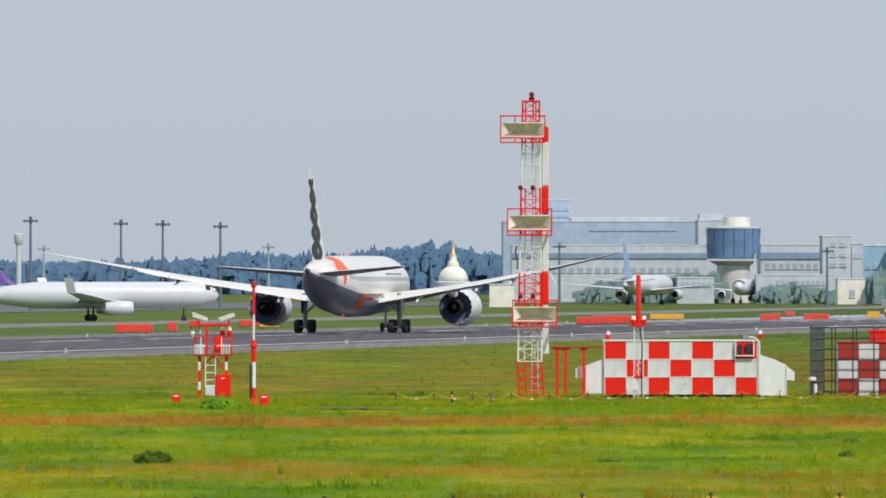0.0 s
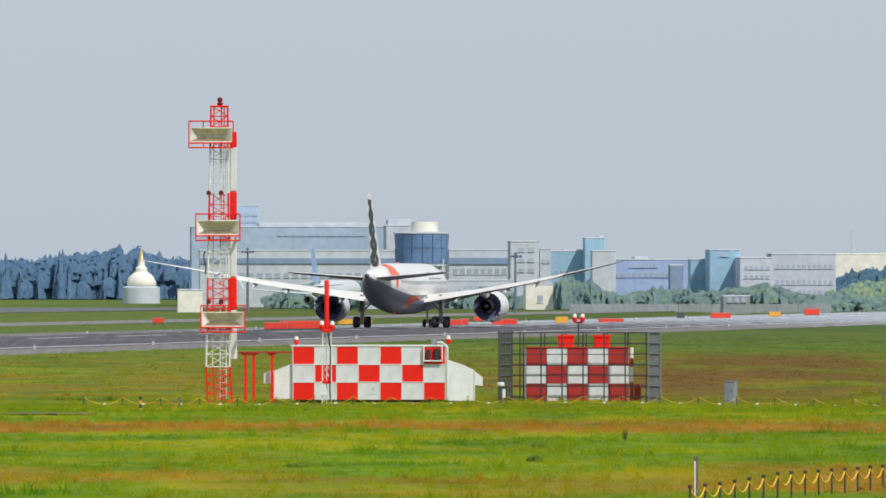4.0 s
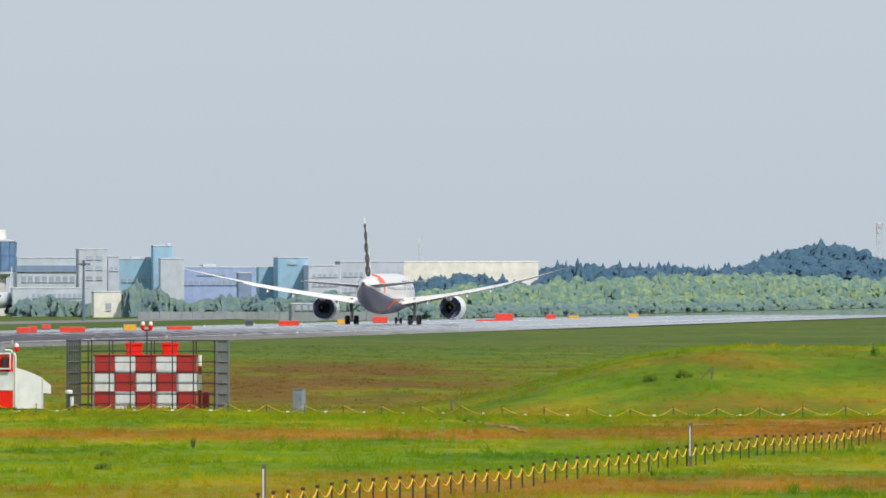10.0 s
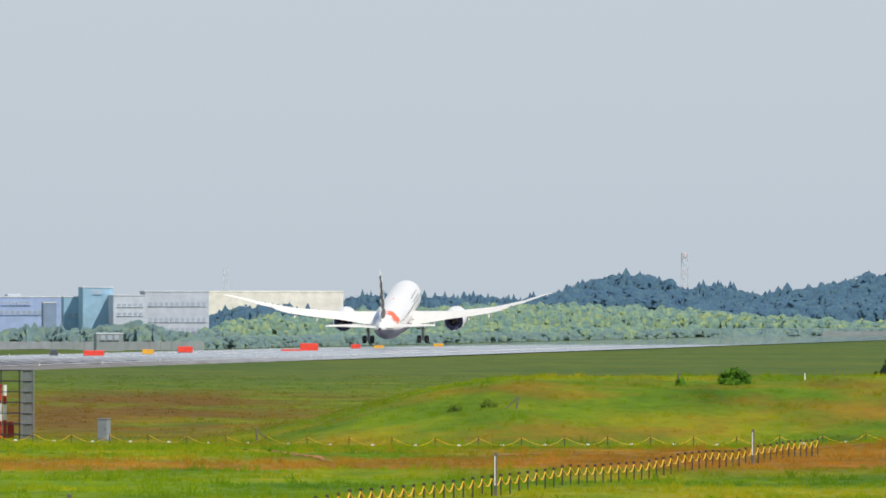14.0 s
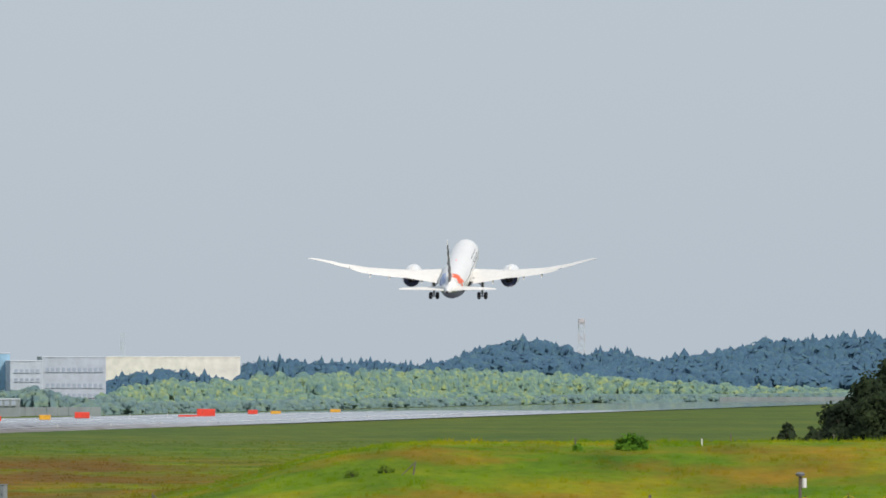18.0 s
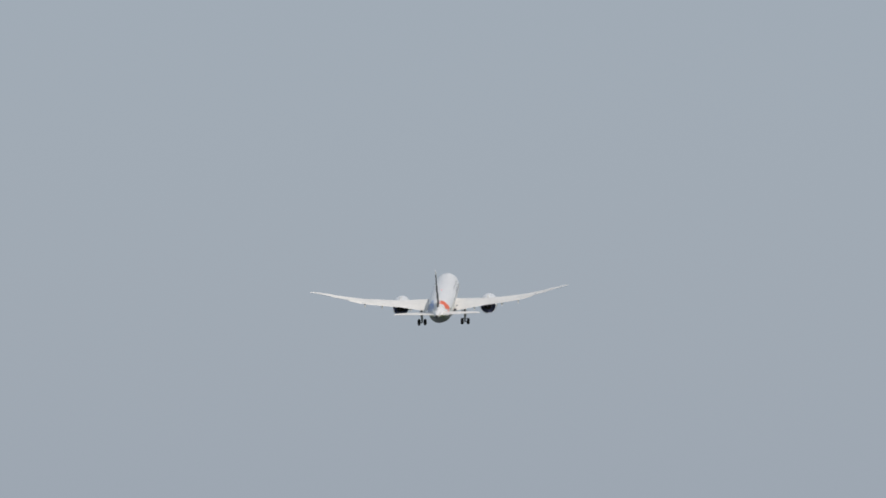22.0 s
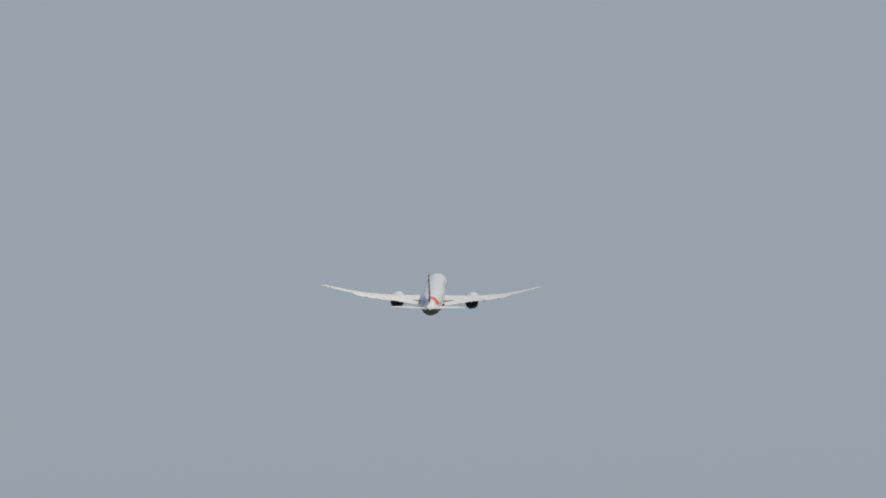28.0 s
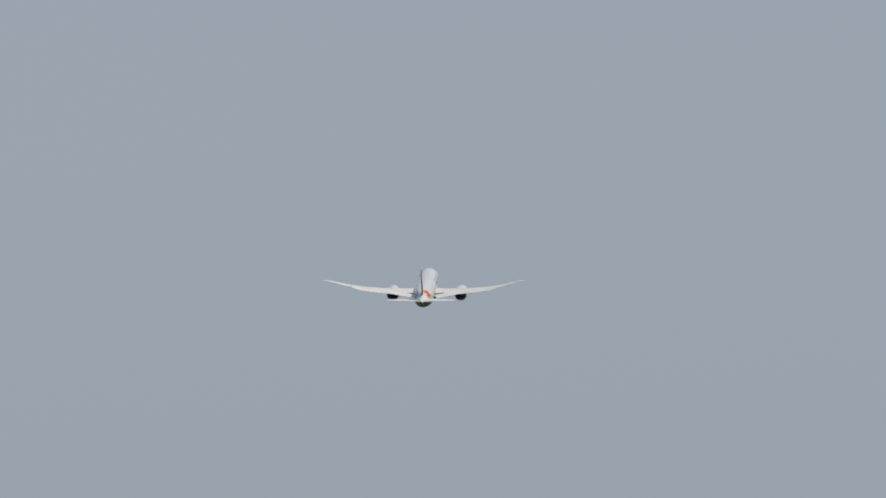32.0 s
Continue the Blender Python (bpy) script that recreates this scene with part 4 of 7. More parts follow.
beac = Shape().lathe([(mh(178), 0.10), (mh(174), 0.16), (mh(171), 0.08), (mh(169), 0.13), (mh(165), 0.12), (mh(163), 0.02)], 12, "z")
part("mast_top_lamp", beac, MAT_REDGLASS, mast, "dark red lamp on the mast top", smooth="edges")
for x in (-0.55, 0.05):
    part("side_lamp", Shape().lathe([(mh(336), 0.09), (mh(334), 0.12), (mh(330), 0.10), (mh(328), 0.03)], 10, "z", x, -0.6), MAT_REDGLASS, mast, smooth="edges")
    part("side_lamp", Shape().lathe([(mh(529), 0.09), (mh(526), 0.12), (mh(522), 0.10), (mh(520), 0.03)], 10, "z", x, -0.6), MAT_REDGLASS, mast, smooth="edges")


def trough(u, v):
    """A white corner-reflector antenna in its red guard frame."""
    cx, cz = (u - 941) / 36.5, mh(v)
    w, h = 1.03, 0.36
    an = part("antenna_trough", Shape().loft([
        [(cx - w, -0.95, cz - h), (cx + w, -0.95, cz - h), (cx + w, -0.95, cz + h), (cx - w, -0.95, cz + h)],
        [(cx - w + 0.05, -0.95, cz - h + 0.05), (cx + w - 0.05, -0.95, cz - h + 0.05), (cx + w - 0.05, -0.95, cz + h - 0.05), (cx - w + 0.05, -0.95, cz + h - 0.05)],
        [(cx - w + 0.42, -0.55, cz - 0.13), (cx + w - 0.42, -0.55, cz - 0.13), (cx + w - 0.42, -0.55, cz - 0.07), (cx - w + 0.42, -0.55, cz - 0.07)]], False), MAT_CREAM, mast, "weathered white trough antenna")
    # the brown holds both the algae stain and the shade in the trough
    part("trough_floor", Shape().add([(cx - w + 0.08, -0.94, cz - h + 0.065), (cx + w - 0.08, -0.94, cz - h + 0.065), (cx + w - 0.42, -0.56, cz - 0.12), (cx - w + 0.42, -0.56, cz - 0.12)], [(0, 1, 2, 3)]), MAT_ALGAE_SHADE, an, "lower trough panel brown with algae and painted shade")
    for k in (-0.33, 0.33):
        part("trough_rib", Shape().tube((cx + k * 1.5, -0.93, cz + h - 0.06), (cx + k * 0.9, -0.57, cz - 0.05), 0.018, 5), MAT_PANEL, an)
    part("trough_back", Shape().loft([
        [(cx - w, -0.95, cz - h), (cx + w, -0.95, cz - h), (cx + w, -0.95, cz + h), (cx - w, -0.95, cz + h)],
        [(cx - w + 0.35, -0.5, cz - 0.2), (cx + w - 0.35, -0.5, cz - 0.2), (cx + w - 0.35, -0.5, cz + 0.05), (cx - w + 0.35, -0.5, cz + 0.05)]], False), MAT_CREAM, an)
    part("feed_strip", Shape().box(cx - 0.55, cx + 0.55, -0.60, -0.56, cz - 0.12, cz - 0.08, 0.005), MAT_CREAM, an)
    fr = Shape()
    for z in (cz + 0.66, cz - 0.62, cz - 0.40):
        for p, q in (((cx - 1.07, -1.0), (cx + 1.07, -1.0)), ((cx + 1.07, -1.0), (cx + 0.9, 0.3)), ((cx - 1.07, -1.0), (cx - 0.9, 0.3))):
            fr.tube((*p, z), (*q, z), 0.035, 6)
    for x in (-1.07, -0.38, 0.38, 1.07):
        fr.tube((cx + x, -1.0, cz - 0.62), (cx + x, -1.0, cz - 0.38), 0.028, 6)
        fr.tube((cx + x, -0.98, cz + 0.36), (cx + x, -1.0, cz + 0.66), 0.028, 6)
    fr.tube((cx - 1.07, -1.0, cz - 0.62), (cx - 1.07, -1.0, cz + 0.66), 0.03, 6).tube((cx + 1.07, -1.0, cz - 0.62), (cx + 1.07, -1.0, cz + 0.66), 0.03, 6)
    part("guard_frame", fr, MAT_RED, mast, "red tubular guard frame")
    part("bracket", Shape().box(cx - 0.5, cx + 0.3, -0.55, -0.35, cz - 0.1, cz + 0.0), MAT_STEEL, mast)


trough(925, 230)
trough(937, 394)
trough(946, 556)

# a slack black cable below the middle antenna
cable = Shape()
hang = [(-0.72, -0.62, mh(436)), (-0.80, -0.6, mh(446)), (-0.74, -0.6, mh(456)), (-0.68, -0.6, mh(466)), (-0.72, -0.55, mh(476))]
for p, q in zip(hang, hang[1:]):
    cable.tube(p, q, 0.035, 6)
part("hanging_cable", cable, MAT_BLACK, mast, "slack black cable")
# short banded marker before the mast
bx, by, bz = stand(800, 482)
bp = thing("marker_stake", pose(bx, by, bz), "short yellow and black banded marker stake in the grass", "marker post")
for k in range(4):
    part("band", Shape().tube((0, 0, 0.16 * k - 0.05), (0, 0, 0.16 * k + 0.11), 0.05, 8), MAT_BLACK if k % 2 else MAT_SIGNYEL, bp)
# cable bridge between mast and shelter
bx, by, bz = stand(1000, 592)
bridge = thing("cable_bridge", pose(bx, by, bz), "red steel cable bridge on thin posts", "cable bridge")
for u in (986, 1001, 1033):
    part("bridge_post", Shape().box((u - 1000) / 36.5 - 0.07, (u - 1000) / 36.5 + 0.07, -0.07, 0.07, -0.1, 2.35), MAT_RED, bridge)
    part("bridge_bracket", Shape().box((u - 1000) / 36.5 - 0.22, (u - 1000) / 36.5 + 0.22, -0.1, 0.1, 2.30, 2.38), MAT_RED, bridge)
part("cable_tray", Shape().box(-0.75, 1.9, -0.16, 0.16, 2.385, 2.46, 0.01), MAT_RED_OLD, bridge)

# chequered equipment shelter
sx0, sy0, sz0 = stand(1205, 592)
shelter = thing("equipment_shelter", pose(sx0, sy0, sz0), "red and white chequered equipment shelter on short legs", "shelter")
ZB, ZT = 0.16, 2.80
part("shelter_body", Shape().box(-3.72, 3.72, 0.02, 2.7, ZB, ZT - 0.02, 0.03), MAT_WHITE, shelter)
cw, ch = 7.4 / 7, (ZT - 0.06 - ZB) / 3
panel = Shape().box(0.01, cw - 0.01, -0.03, 0.02, 0.01, ch - 0.01, 0.01)
pm_red, pm_grey = panel.mesh("red_panel"), panel.mesh("grey_panel")
for i in range(7):
    for j in range(3):
        red = (i + j) % 2 == 0
        part("red_panel" if red else "grey_panel", pm_red if red else pm_grey, MAT_RED if red else MAT_PANEL, shelter, m=pose(-3.7 + i * cw, 0, ZB + j * ch))
for i in range(8):
    x = -3.7 + i * cw
    part("joint_strip", Shape().box(x - 0.018, x + 0.018, -0.062, -0.03, ZB, ZT - 0.05, 0.006), MAT_WHITE, shelter)
for j in range(1, 3):
    part("joint_strip", Shape().box(-3.66, 3.66, -0.058, -0.03, ZB + j * ch - 0.018, ZB + j * ch + 0.018, 0.006), MAT_WHITE, shelter)
part("roof_edge", Shape().box(-3.78, 3.78, -0.07, 2.75, ZT - 0.05, ZT + 0.02, 0.01), MAT_WHITE, shelter)
part("cable_hatch", Shape().box(0.10, 0.34, -0.055, -0.03, ZB + 0.28, ZB + 0.78, 0.01), MAT_PANEL, shelter, "small grey hatch")
part("hatch_lock", Shape().box(0.19, 0.23, -0.07, -0.055, ZB + 0.48, ZB + 0.58, 0.005), MAT_BLACK, shelter)
part("left_annex", Shape().prism([(-4.62, 0.22), (-3.73, 0.22), (-3.73, 1.90), (-4.62, 1.55)], 0.15, 2.0), MAT_WHITE, shelter, "white air-intake housing")
part("left_hood", Shape().prism([(-5.1, 0.95), (-4.63, 0.95), (-4.63, 1.62), (-5.1, 1.42)], 0.3, 1.7), MAT_WHITE, shelter)
part("right_annex", Shape().prism([(3.85, 0.12), (5.08, 0.12), (5.08, 1.62), (4.6, 1.85), (3.85, 2.1)], 0.1, 2.2), MAT_WHITE, shelter, "white air-conditioner housing")
part("right_hood", Shape().prism([(5.10, 0.88), (5.52, 0.84), (5.52, 1.25), (5.10, 1.58)], 0.2, 1.9), MAT_WHITE, shelter)
part("annex_seam", Shape().box(5.09, 5.14, 0.06, 0.12, 0.1, 1.6), MAT_PANEL, shelter)
for x in (-3.4, -1.2, 1.0, 3.4, 4.4):
    part("leg", Shape().box(x - 0.14, x + 0.14, 0.15, 0.5, -0.25, ZB + 0.01), MAT_DARKSTEEL, shelter)
# a dark block stands in for the shade below the floor
part("plinth", Shape().box(-3.5, 3.6, 0.5, 2.4, -0.3, ZB, 0.02), MAT_DARKSTEEL, shelter, "dark block put in for the shaded gap under the shelter")
beacon(shelter, -3.52, 0.3, ZT + 0.02, 0.75)
beacon(shelter, 3.86, 0.3, ZT + 0.06, 0.75)
part("conduit", Shape().tube((3.80, -0.08, 0.2), (3.80, -0.08, 2.7), 0.05).tube((3.80, -0.08, 2.7), (3.55, -0.08, 2.95), 0.05).tube((3.55, -0.08, 2.95), (3.30, -0.08, 2.95), 0.05), MAT_WHITE, shelter)
for (x0, x1, z0, z1) in ((2.62, 2.68, 2.05, 2.75), (3.50, 3.56, 2.05, 2.75), (2.62, 3.56, 2.02, 2.08)):
    part("lamp_bracket", Shape().box(x0, x1, -0.26, -0.03, z0, z1), MAT_WHITE, shelter)
part("floodlight", Shape().box(2.76, 2.98, -0.22, -0.08, 2.12, 2.62, 0.04), MAT_BLACK, shelter, "dark floodlight on a bracket")
part("floodlight", Shape().box(3.14, 3.40, -0.22, -0.08, 2.12, 2.66, 0.04), MAT_BLACK, shelter, "dark floodlight on a bracket")
part("vent_box", Shape().box(3.02, 3.30, 0.0, 0.3, ZT + 0.02, 3.12, 0.03), MAT_GREYBOX, shelter)

# slim monitor antenna in front of the shelter
ax, ay, az = stand(1130, 584)
mon = thing("monitor_antenna", pose(ax, ay, az), "white lattice stand with a red tube antenna", "antenna")
sh = Shape()
for x, y in ((-0.2, -0.2), (0.2, -0.2), (0.0, 0.2)):
    sh.tube((x * 1.15, y * 1.15, -0.05), (x, y, 3.5), 0.025, 5)
for k in range(9):
    z = 0.35 * k + 0.1
    tri = [(-0.21, -0.21), (0.21, -0.21), (0.0, 0.21)]
    for a in range(3):
        p, q = tri[a], tri[(a + 1) % 3]
        sh.tube((*p, z), (*q, z + 0.35), 0.014, 4)
part("lattice_stand", sh, MAT_WHITE, mon)
part("red_section", Shape().box(-0.24, 0.24, -0.24, 0.24, 0.95, 1.1, 0.02), MAT_RED, mon)
part("tube_antenna", Shape().lathe([(3.55, 0.02), (3.56, 0.11), (5.85, 0.11), (5.9, 0.08), (5.92, 0.0)], 12, "z"), MAT_RED, mon, smooth="edges")
part("tube_antenna_base", Shape().box(-0.24, 0.24, -0.24, 0.24, 3.42, 3.56), MAT_RED, mon)
beacon(mon, -0.24, -0.1, 3.5, 0.8)
beacon(mon, 0.26, -0.1, 3.5, 0.8)
part("cable", Shape().tube((0.06, -0.26, 3.4), (0.17, -0.28, 2.6), 0.03).tube((0.17, -0.28, 2.6), (0.14, -0.28, 0.9), 0.03).tube((0.14, -0.28, 0.9), (0.16, -0.28, 0.0), 0.03), MAT_BLACK, mon, "black cable")
part("terminal_box", Shape().box(-0.35, 0.0, -0.36, -0.24, 0.4, 0.78), MAT_WHITE, mon)

# caged chequered cabin
gx, gyy, gz = stand(1576, 598)
cabin = thing("chequered_cabin", pose(gx, gyy, gz), "dull red and white chequered cabin with two red roof boxes", "cabin")
k = 598 / 21600
c0, c1, ct = (1483 - 1576) * k, (1665 - 1576) * k, pz(607, 598) - gz
part("cabin_body", Shape().box(c0, c1, 0.02, 2.6, 0.02, ct, 0.02), MAT_PANEL, cabin)
cw, ch = (c1 - c0) / 5, ct / 3
cp = Shape().box(0.012, cw - 0.012, -0.03, 0.03, 0.01, ch - 0.01, 0.01)
cp_red, cp_grey = cp.mesh("red_panel"), cp.mesh("grey_panel")
for i in range(5):
    for j in range(3):
        red = (i + j) % 2 == 0
        part("red_panel" if red else "grey_panel", cp_red if red else cp_grey, MAT_RED_OLD if red else MAT_PANEL, cabin, m=pose(c0 + i * cw, 0, j * ch))
for x in (0.45 - 1.05, 0.45 + 0.72):
    part("roof_box", Shape().box(x - 0.38, x + 0.38, 0.4, 1.2, ct, ct + 0.60, 0.03).box(x - 0.42, x + 0.42, 0.36, 1.24, ct + 0.5, ct + 0.64, 0.02), MAT_RED, cabin, "bright red roof box")
part("roof_lip", Shape().box(c0 - 0.06, c1 + 0.06, -0.08, 2.65, ct, ct + 0.05, 0.01), MAT_RED_OLD, cabin)
for v0, v1, mat in ((606, 625, MAT_WHITE), (625, 640, MAT_RED_OLD), (640, 668, MAT_WHITE), (668, 704, MAT_RED_OLD)):
    part("drain_pipe", Shape().tube((c1 + 0.14, -0.02, pz(v1, 598) - gz), (c1 + 0.14, -0.02, pz(v0, 598) - gz), 0.09, 8), mat, cabin)
part("side_box", Shape().box(c1 + 0.28, c1 + 0.6, 0.0, 0.5, 0.0, 0.85, 0.02), MAT_RED_OLD, cabin)
MAT_CAGE = material("weathered_cage_steel", (0.035, 0.038, 0.042), 0.7, 0.1, vary=0.2)
cage = thing("steel_cage", pose(gx, gyy, gz), "dark grey steel bar cage round the chequered cabin", "cage")
e0, e1, et = (1433 - 1576) * k, (1720 - 1576) * k, pz(578, 598) - gz
for yy, off in ((-1.1, 0.0), (3.3, 0.32)):
    for i in range(7):
        x = e0 + 1.15 + off + 1.03 * i - 0.1
        part("cage_post", Shape().box(x - 0.032, x + 0.032, yy - 0.032, yy + 0.032, -0.15, et - 0.05), MAT_CAGE, cage)
    for j in range(7):
        z = et - 0.06 - 0.525 * j
        part("cage_rail", Shape().box(e0 + 0.1, e1 - 0.1, yy - 0.03 - 0.05, yy - 0.05, z - 0.022, z + 0.022), MAT_CAGE, cage)
# left end panel dark, right one light: side light put into the steel colours
for x0, x1, mat in ((e0, e0 + 0.68, MAT_DARKSTEEL), (e1 - 0.62, e1, MAT_STEEL)):
    for yy in (-1.1,):
        sh = Shape()
        for i in range(8):
            x = x0 + (x1 - x0) * (i + 0.5) / 8
            sh.box(x - 0.033, x + 0.033, yy - 0.02, yy + 0.03, -0.15, et)
        part("grating_panel", sh, mat, cage, "close-set upright bars of an end panel")
    for j in range(7):
        z = et - 0.05 - 0.525 * j
        part("cage_rail", Shape().box(x0, x1, -1.16, -1.12, z - 0.03, z + 0.03), MAT_STEEL, cage)
    part("end_post", Shape().box(x0 - 0.02, x0 + 0.07, -1.18, -1.1, -0.2, et + 0.03), mat, cage)
    part("end_post", Shape().box(x1 - 0.07, x1 + 0.02, -1.18, -1.1, -0.2, et + 0.03), mat, cage)
lx, ly, lz = stand(1576, 602)
twin = thing("twin_obstruction_light", pose(lx, ly, lz), "two red and white lamps on a thin pole", "obstruction light")
part("pole", Shape().tube((0, 0, -0.2), (0, 0, 3.9), 0.045), MAT_DARKSTEEL, twin)
part("crossbar", Shape().tube((-0.17, 0, 3.85), (0.17, 0, 3.85), 0.05), MAT_RED_OLD, twin)
beacon(twin, -0.19, 0, 3.85, 0.75)
beacon(twin, 0.19, 0, 3.85, 0.75)
wx, wy, wz = stand(1438, 590)
pipe = thing("sensor_post", pose(wx, wy, wz), "white cylinder sensor on a short dark post", "sensor")
part("post", Shape().tube((0, 0, -0.1), (0, 0, 0.9), 0.07), MAT_DARKSTEEL, pipe)
part("sensor_head", Shape().lathe([(0.82, 0.05), (0.84, 0.17), (0.92, 0.19), (1.0, 0.17), (1.02, 0.0)], 12, "z"), MAT_WHITE, pipe, smooth="edges")
part("sensor_tube", Shape().lathe([(0.25, 0.0), (0.25, 0.09), (0.68, 0.09), (0.68, 0.0)], 10, "z", 0.14, -0.05), MAT_WHITE, pipe, smooth="edges")

# grey field cabinet
cx, cy, cz = stand(1846, 590)
cab = thing("field_cabinet", pose(cx, cy, cz, 0, 0, -25), "grey steel field cabinet standing in the grass", "cabinet")
part("cabinet_body", Shape().box(-0.26, 0.26, -0.22, 0.22, -0.05, 1.02, 0.02), MAT_GREYBOX, cab)
part("cabinet_door", Shape().box(-0.23, 0.23, -0.245, -0.22, 0.08, 0.96, 0.01), MAT_GREYBOX, cab)
part("cabinet_roof", Shape().box(-0.29, 0.29, -0.26, 0.24, 1.02, 1.06, 0.01), MAT_GREYBOX, cab)
part("handle", Shape().box(0.14, 0.17, -0.27, -0.245, 0.5, 0.62, 0.005), MAT_BLACK, cab)

# camera platform
qx, qy, qz = stand(378, 590)
plat = thing("camera_platform", pose(qx, qy, qz), "red and white steel platform with two cameras and a red cabinet", "platform")
PZ, PT = 2.0, 2.85
for x, y in ((-0.68, -0.6), (0.62, -0.6), (-0.68, 0.6), (0.62, 0.6)):
    for z0, z1, mat in ((-0.1, 0.35, MAT_RED), (0.35, 0.75, MAT_WHITE), (0.75, 1.3, MAT_RED), (1.3, 1.72, MAT_WHITE), (1.72, PZ, MAT_RED)):
        part("leg_section", Shape().box(x - 0.06, x + 0.06, y - 0.06, y + 0.06, z0, z1), mat, plat)
part("deck", Shape().box(-0.95, 0.92, -0.85, 0.85, PZ, PZ + 0.09), MAT_RED_OLD, plat)
part("knee_brace", Shape().tube((-0.62, -0.6, 1.35), (-0.05, -0.6, PZ), 0.05).tube((0.56, -0.6, 1.35), (0.0, -0.6, PZ), 0.05), MAT_RED, plat)
for x in (-0.9, -0.6, 0.4, 0.88):
    for y in (-0.8, 0.8):
        part("rail_post", Shape().tube((x, y, PZ), (x, y, PZ + 0.95), 0.028), MAT_RED if y > 0 or abs(x) > 0.8 else MAT_WHITE, plat)
for z in (PZ + 0.5, PZ + 0.93):
    for y in (-0.8, 0.8):
        for xa, xb in ((-0.9, -0.35), (0.15, 0.9)):
            part("guard_rail", Shape().tube((xa, y, z), (xb, y, z), 0.03), MAT_WHITE if z < PZ + 0.6 else MAT_RED, plat)
bar = Shape().box(-0.02, 0.02, -0.02, 0.02, 0, 0.5, 0.005).mesh("baluster")
for i in range(9):
    x = -0.88 + 0.08 * i if i < 6 else 0.5 + 0.13 * (i - 6)
    part("baluster", bar, MAT_WHITE, plat, m=pose(x, -0.82, PZ + 0.06))
part("ladder", Shape().tube((-0.38, -0.75, 0.0), (-0.38, -0.75, PZ), 0.03).tube((0.1, -0.75, 0.0), (0.1, -0.75, PZ), 0.03).tube((-0.38, -0.75, 0.5), (0.1, -0.75, 0.5), 0.025).tube((-0.38, -0.75, 0.85), (0.1, -0.75, 0.85), 0.025).tube((-0.38, -0.75, 1.2), (0.1, -0.75, 1.2), 0.025).tube((-0.38, -0.75, 1.55), (0.1, -0.75, 1.55), 0.025), MAT_WHITE, plat)
part("upright", Shape().box(-0.40, -0.27, -0.07, 0.07, PZ, 3.5), MAT_RED, plat)
part("camera_bar", Shape().tube((-0.72, 0, 3.5), (0.72, 0, 3.5), 0.07, 8).tube((-0.72, 0, 3.5), (-0.76, 0, 3.72), 0.06).tube((0.72, 0, 3.5), (0.76, 0, 3.72), 0.06), MAT_RED, plat)
for s in (-1, 1):
    part("camera_housing", Shape().box(-0.38, 0.38, -0.12, 0.12, -0.09, 0.09, 0.03).box(-0.44, 0.30, -0.14, 0.14, 0.07, 0.12, 0.01), MAT_WHITE, plat, "white weatherproof camera housing", pose(s * 0.66, -0.05, 3.86, 0, s * -18 if s < 0 else -18 * s, 0 if s < 0 else 0))
part("control_cabinet", Shape().box(0.0, 0.52, -0.3, 0.2, PZ + 0.15, PZ + 0.95, 0.03), MAT_RED, plat, "bright red control cabinet")
part("lower_cabinet", Shape().box(0.12, 0.85, -0.95, -0.65, 0.05, 1.12, 0.03), MAT_RED, plat, "large red cabinet at the foot")
part("lower_label", Shape().box(0.36, 0.56, -0.965, -0.95, 0.90, 0.95, 0.003), MAT_WHITE, plat)
part("grey_box", Shape().box(-0.38, 0.08, -0.9, -0.78, 0.08, 0.6, 0.02), MAT_PANEL, plat)
beacon(plat, 0.42, 0.5, PZ + 0.95, 0.8)
beacon(plat, 0.75, 0.5, PZ + 0.95, 0.8)
part("horn", Shape().lathe([(PZ + 0.9, 0.03), (PZ + 1.1, 0.12), (PZ + 1.2, 0.05)], 8, "z", -1.0, -0.6), MAT_WHITE, plat, smooth="edges")

# banded wind-sensor pole
ox, oy, oz = stand(449, 500)
pole = thing("banded_pole", pose(ox, oy, oz), "slim red and white banded pole with a red top lamp", "pole")
for v0, v1, r, mat in ((726, 687, 0.105, MAT_RED), (687, 641, 0.085, MAT_WHITE), (641, 602, 0.095, MAT_RED), (602, 557, 0.05, MAT_WHITE), (557, 510, 0.06, MAT_RED)):
    part("pole_section", Shape().tube((0, 0, pz(v0, 500) - oz), (0, 0, pz(v1, 500) - oz), r, 10), mat, pole, smooth="edges")
part("pole_foot", Shape().lathe([(-0.1, 0.22), (0.05, 0.19), (0.3, 0.11)], 10, "z"), MAT_RED, pole, smooth="edges")
part("pole_collar", Shape().lathe([(pz(617, 500) - oz, 0.05), (pz(614, 500) - oz, 0.15), (pz(609, 500) - oz, 0.12), (pz(602, 500) - oz, 0.05)], 10, "z"), MAT_RED, pole, smooth="edges")
part("top_lamp", Shape().lathe([(pz(510, 500) - oz, 0.05), (pz(507, 500) - oz, 0.12), (pz(499, 500) - oz, 0.10), (pz(497, 500) - oz, 0.03)], 10, "z"), MAT_RED_OLD, pole, smooth="edges")
part("pole_arm", Shape().tube((-0.22, 0, pz(662, 500) - oz), (0.2, 0, pz(662, 500) - oz), 0.025).tube((-0.12, 0, pz(644, 500) - oz), (0.12, 0, pz(644, 500) - oz), 0.025).tube((0, 0, pz(589, 500) - oz), (0.2, 0, pz(589, 500) - oz), 0.02), MAT_STEEL, pole)
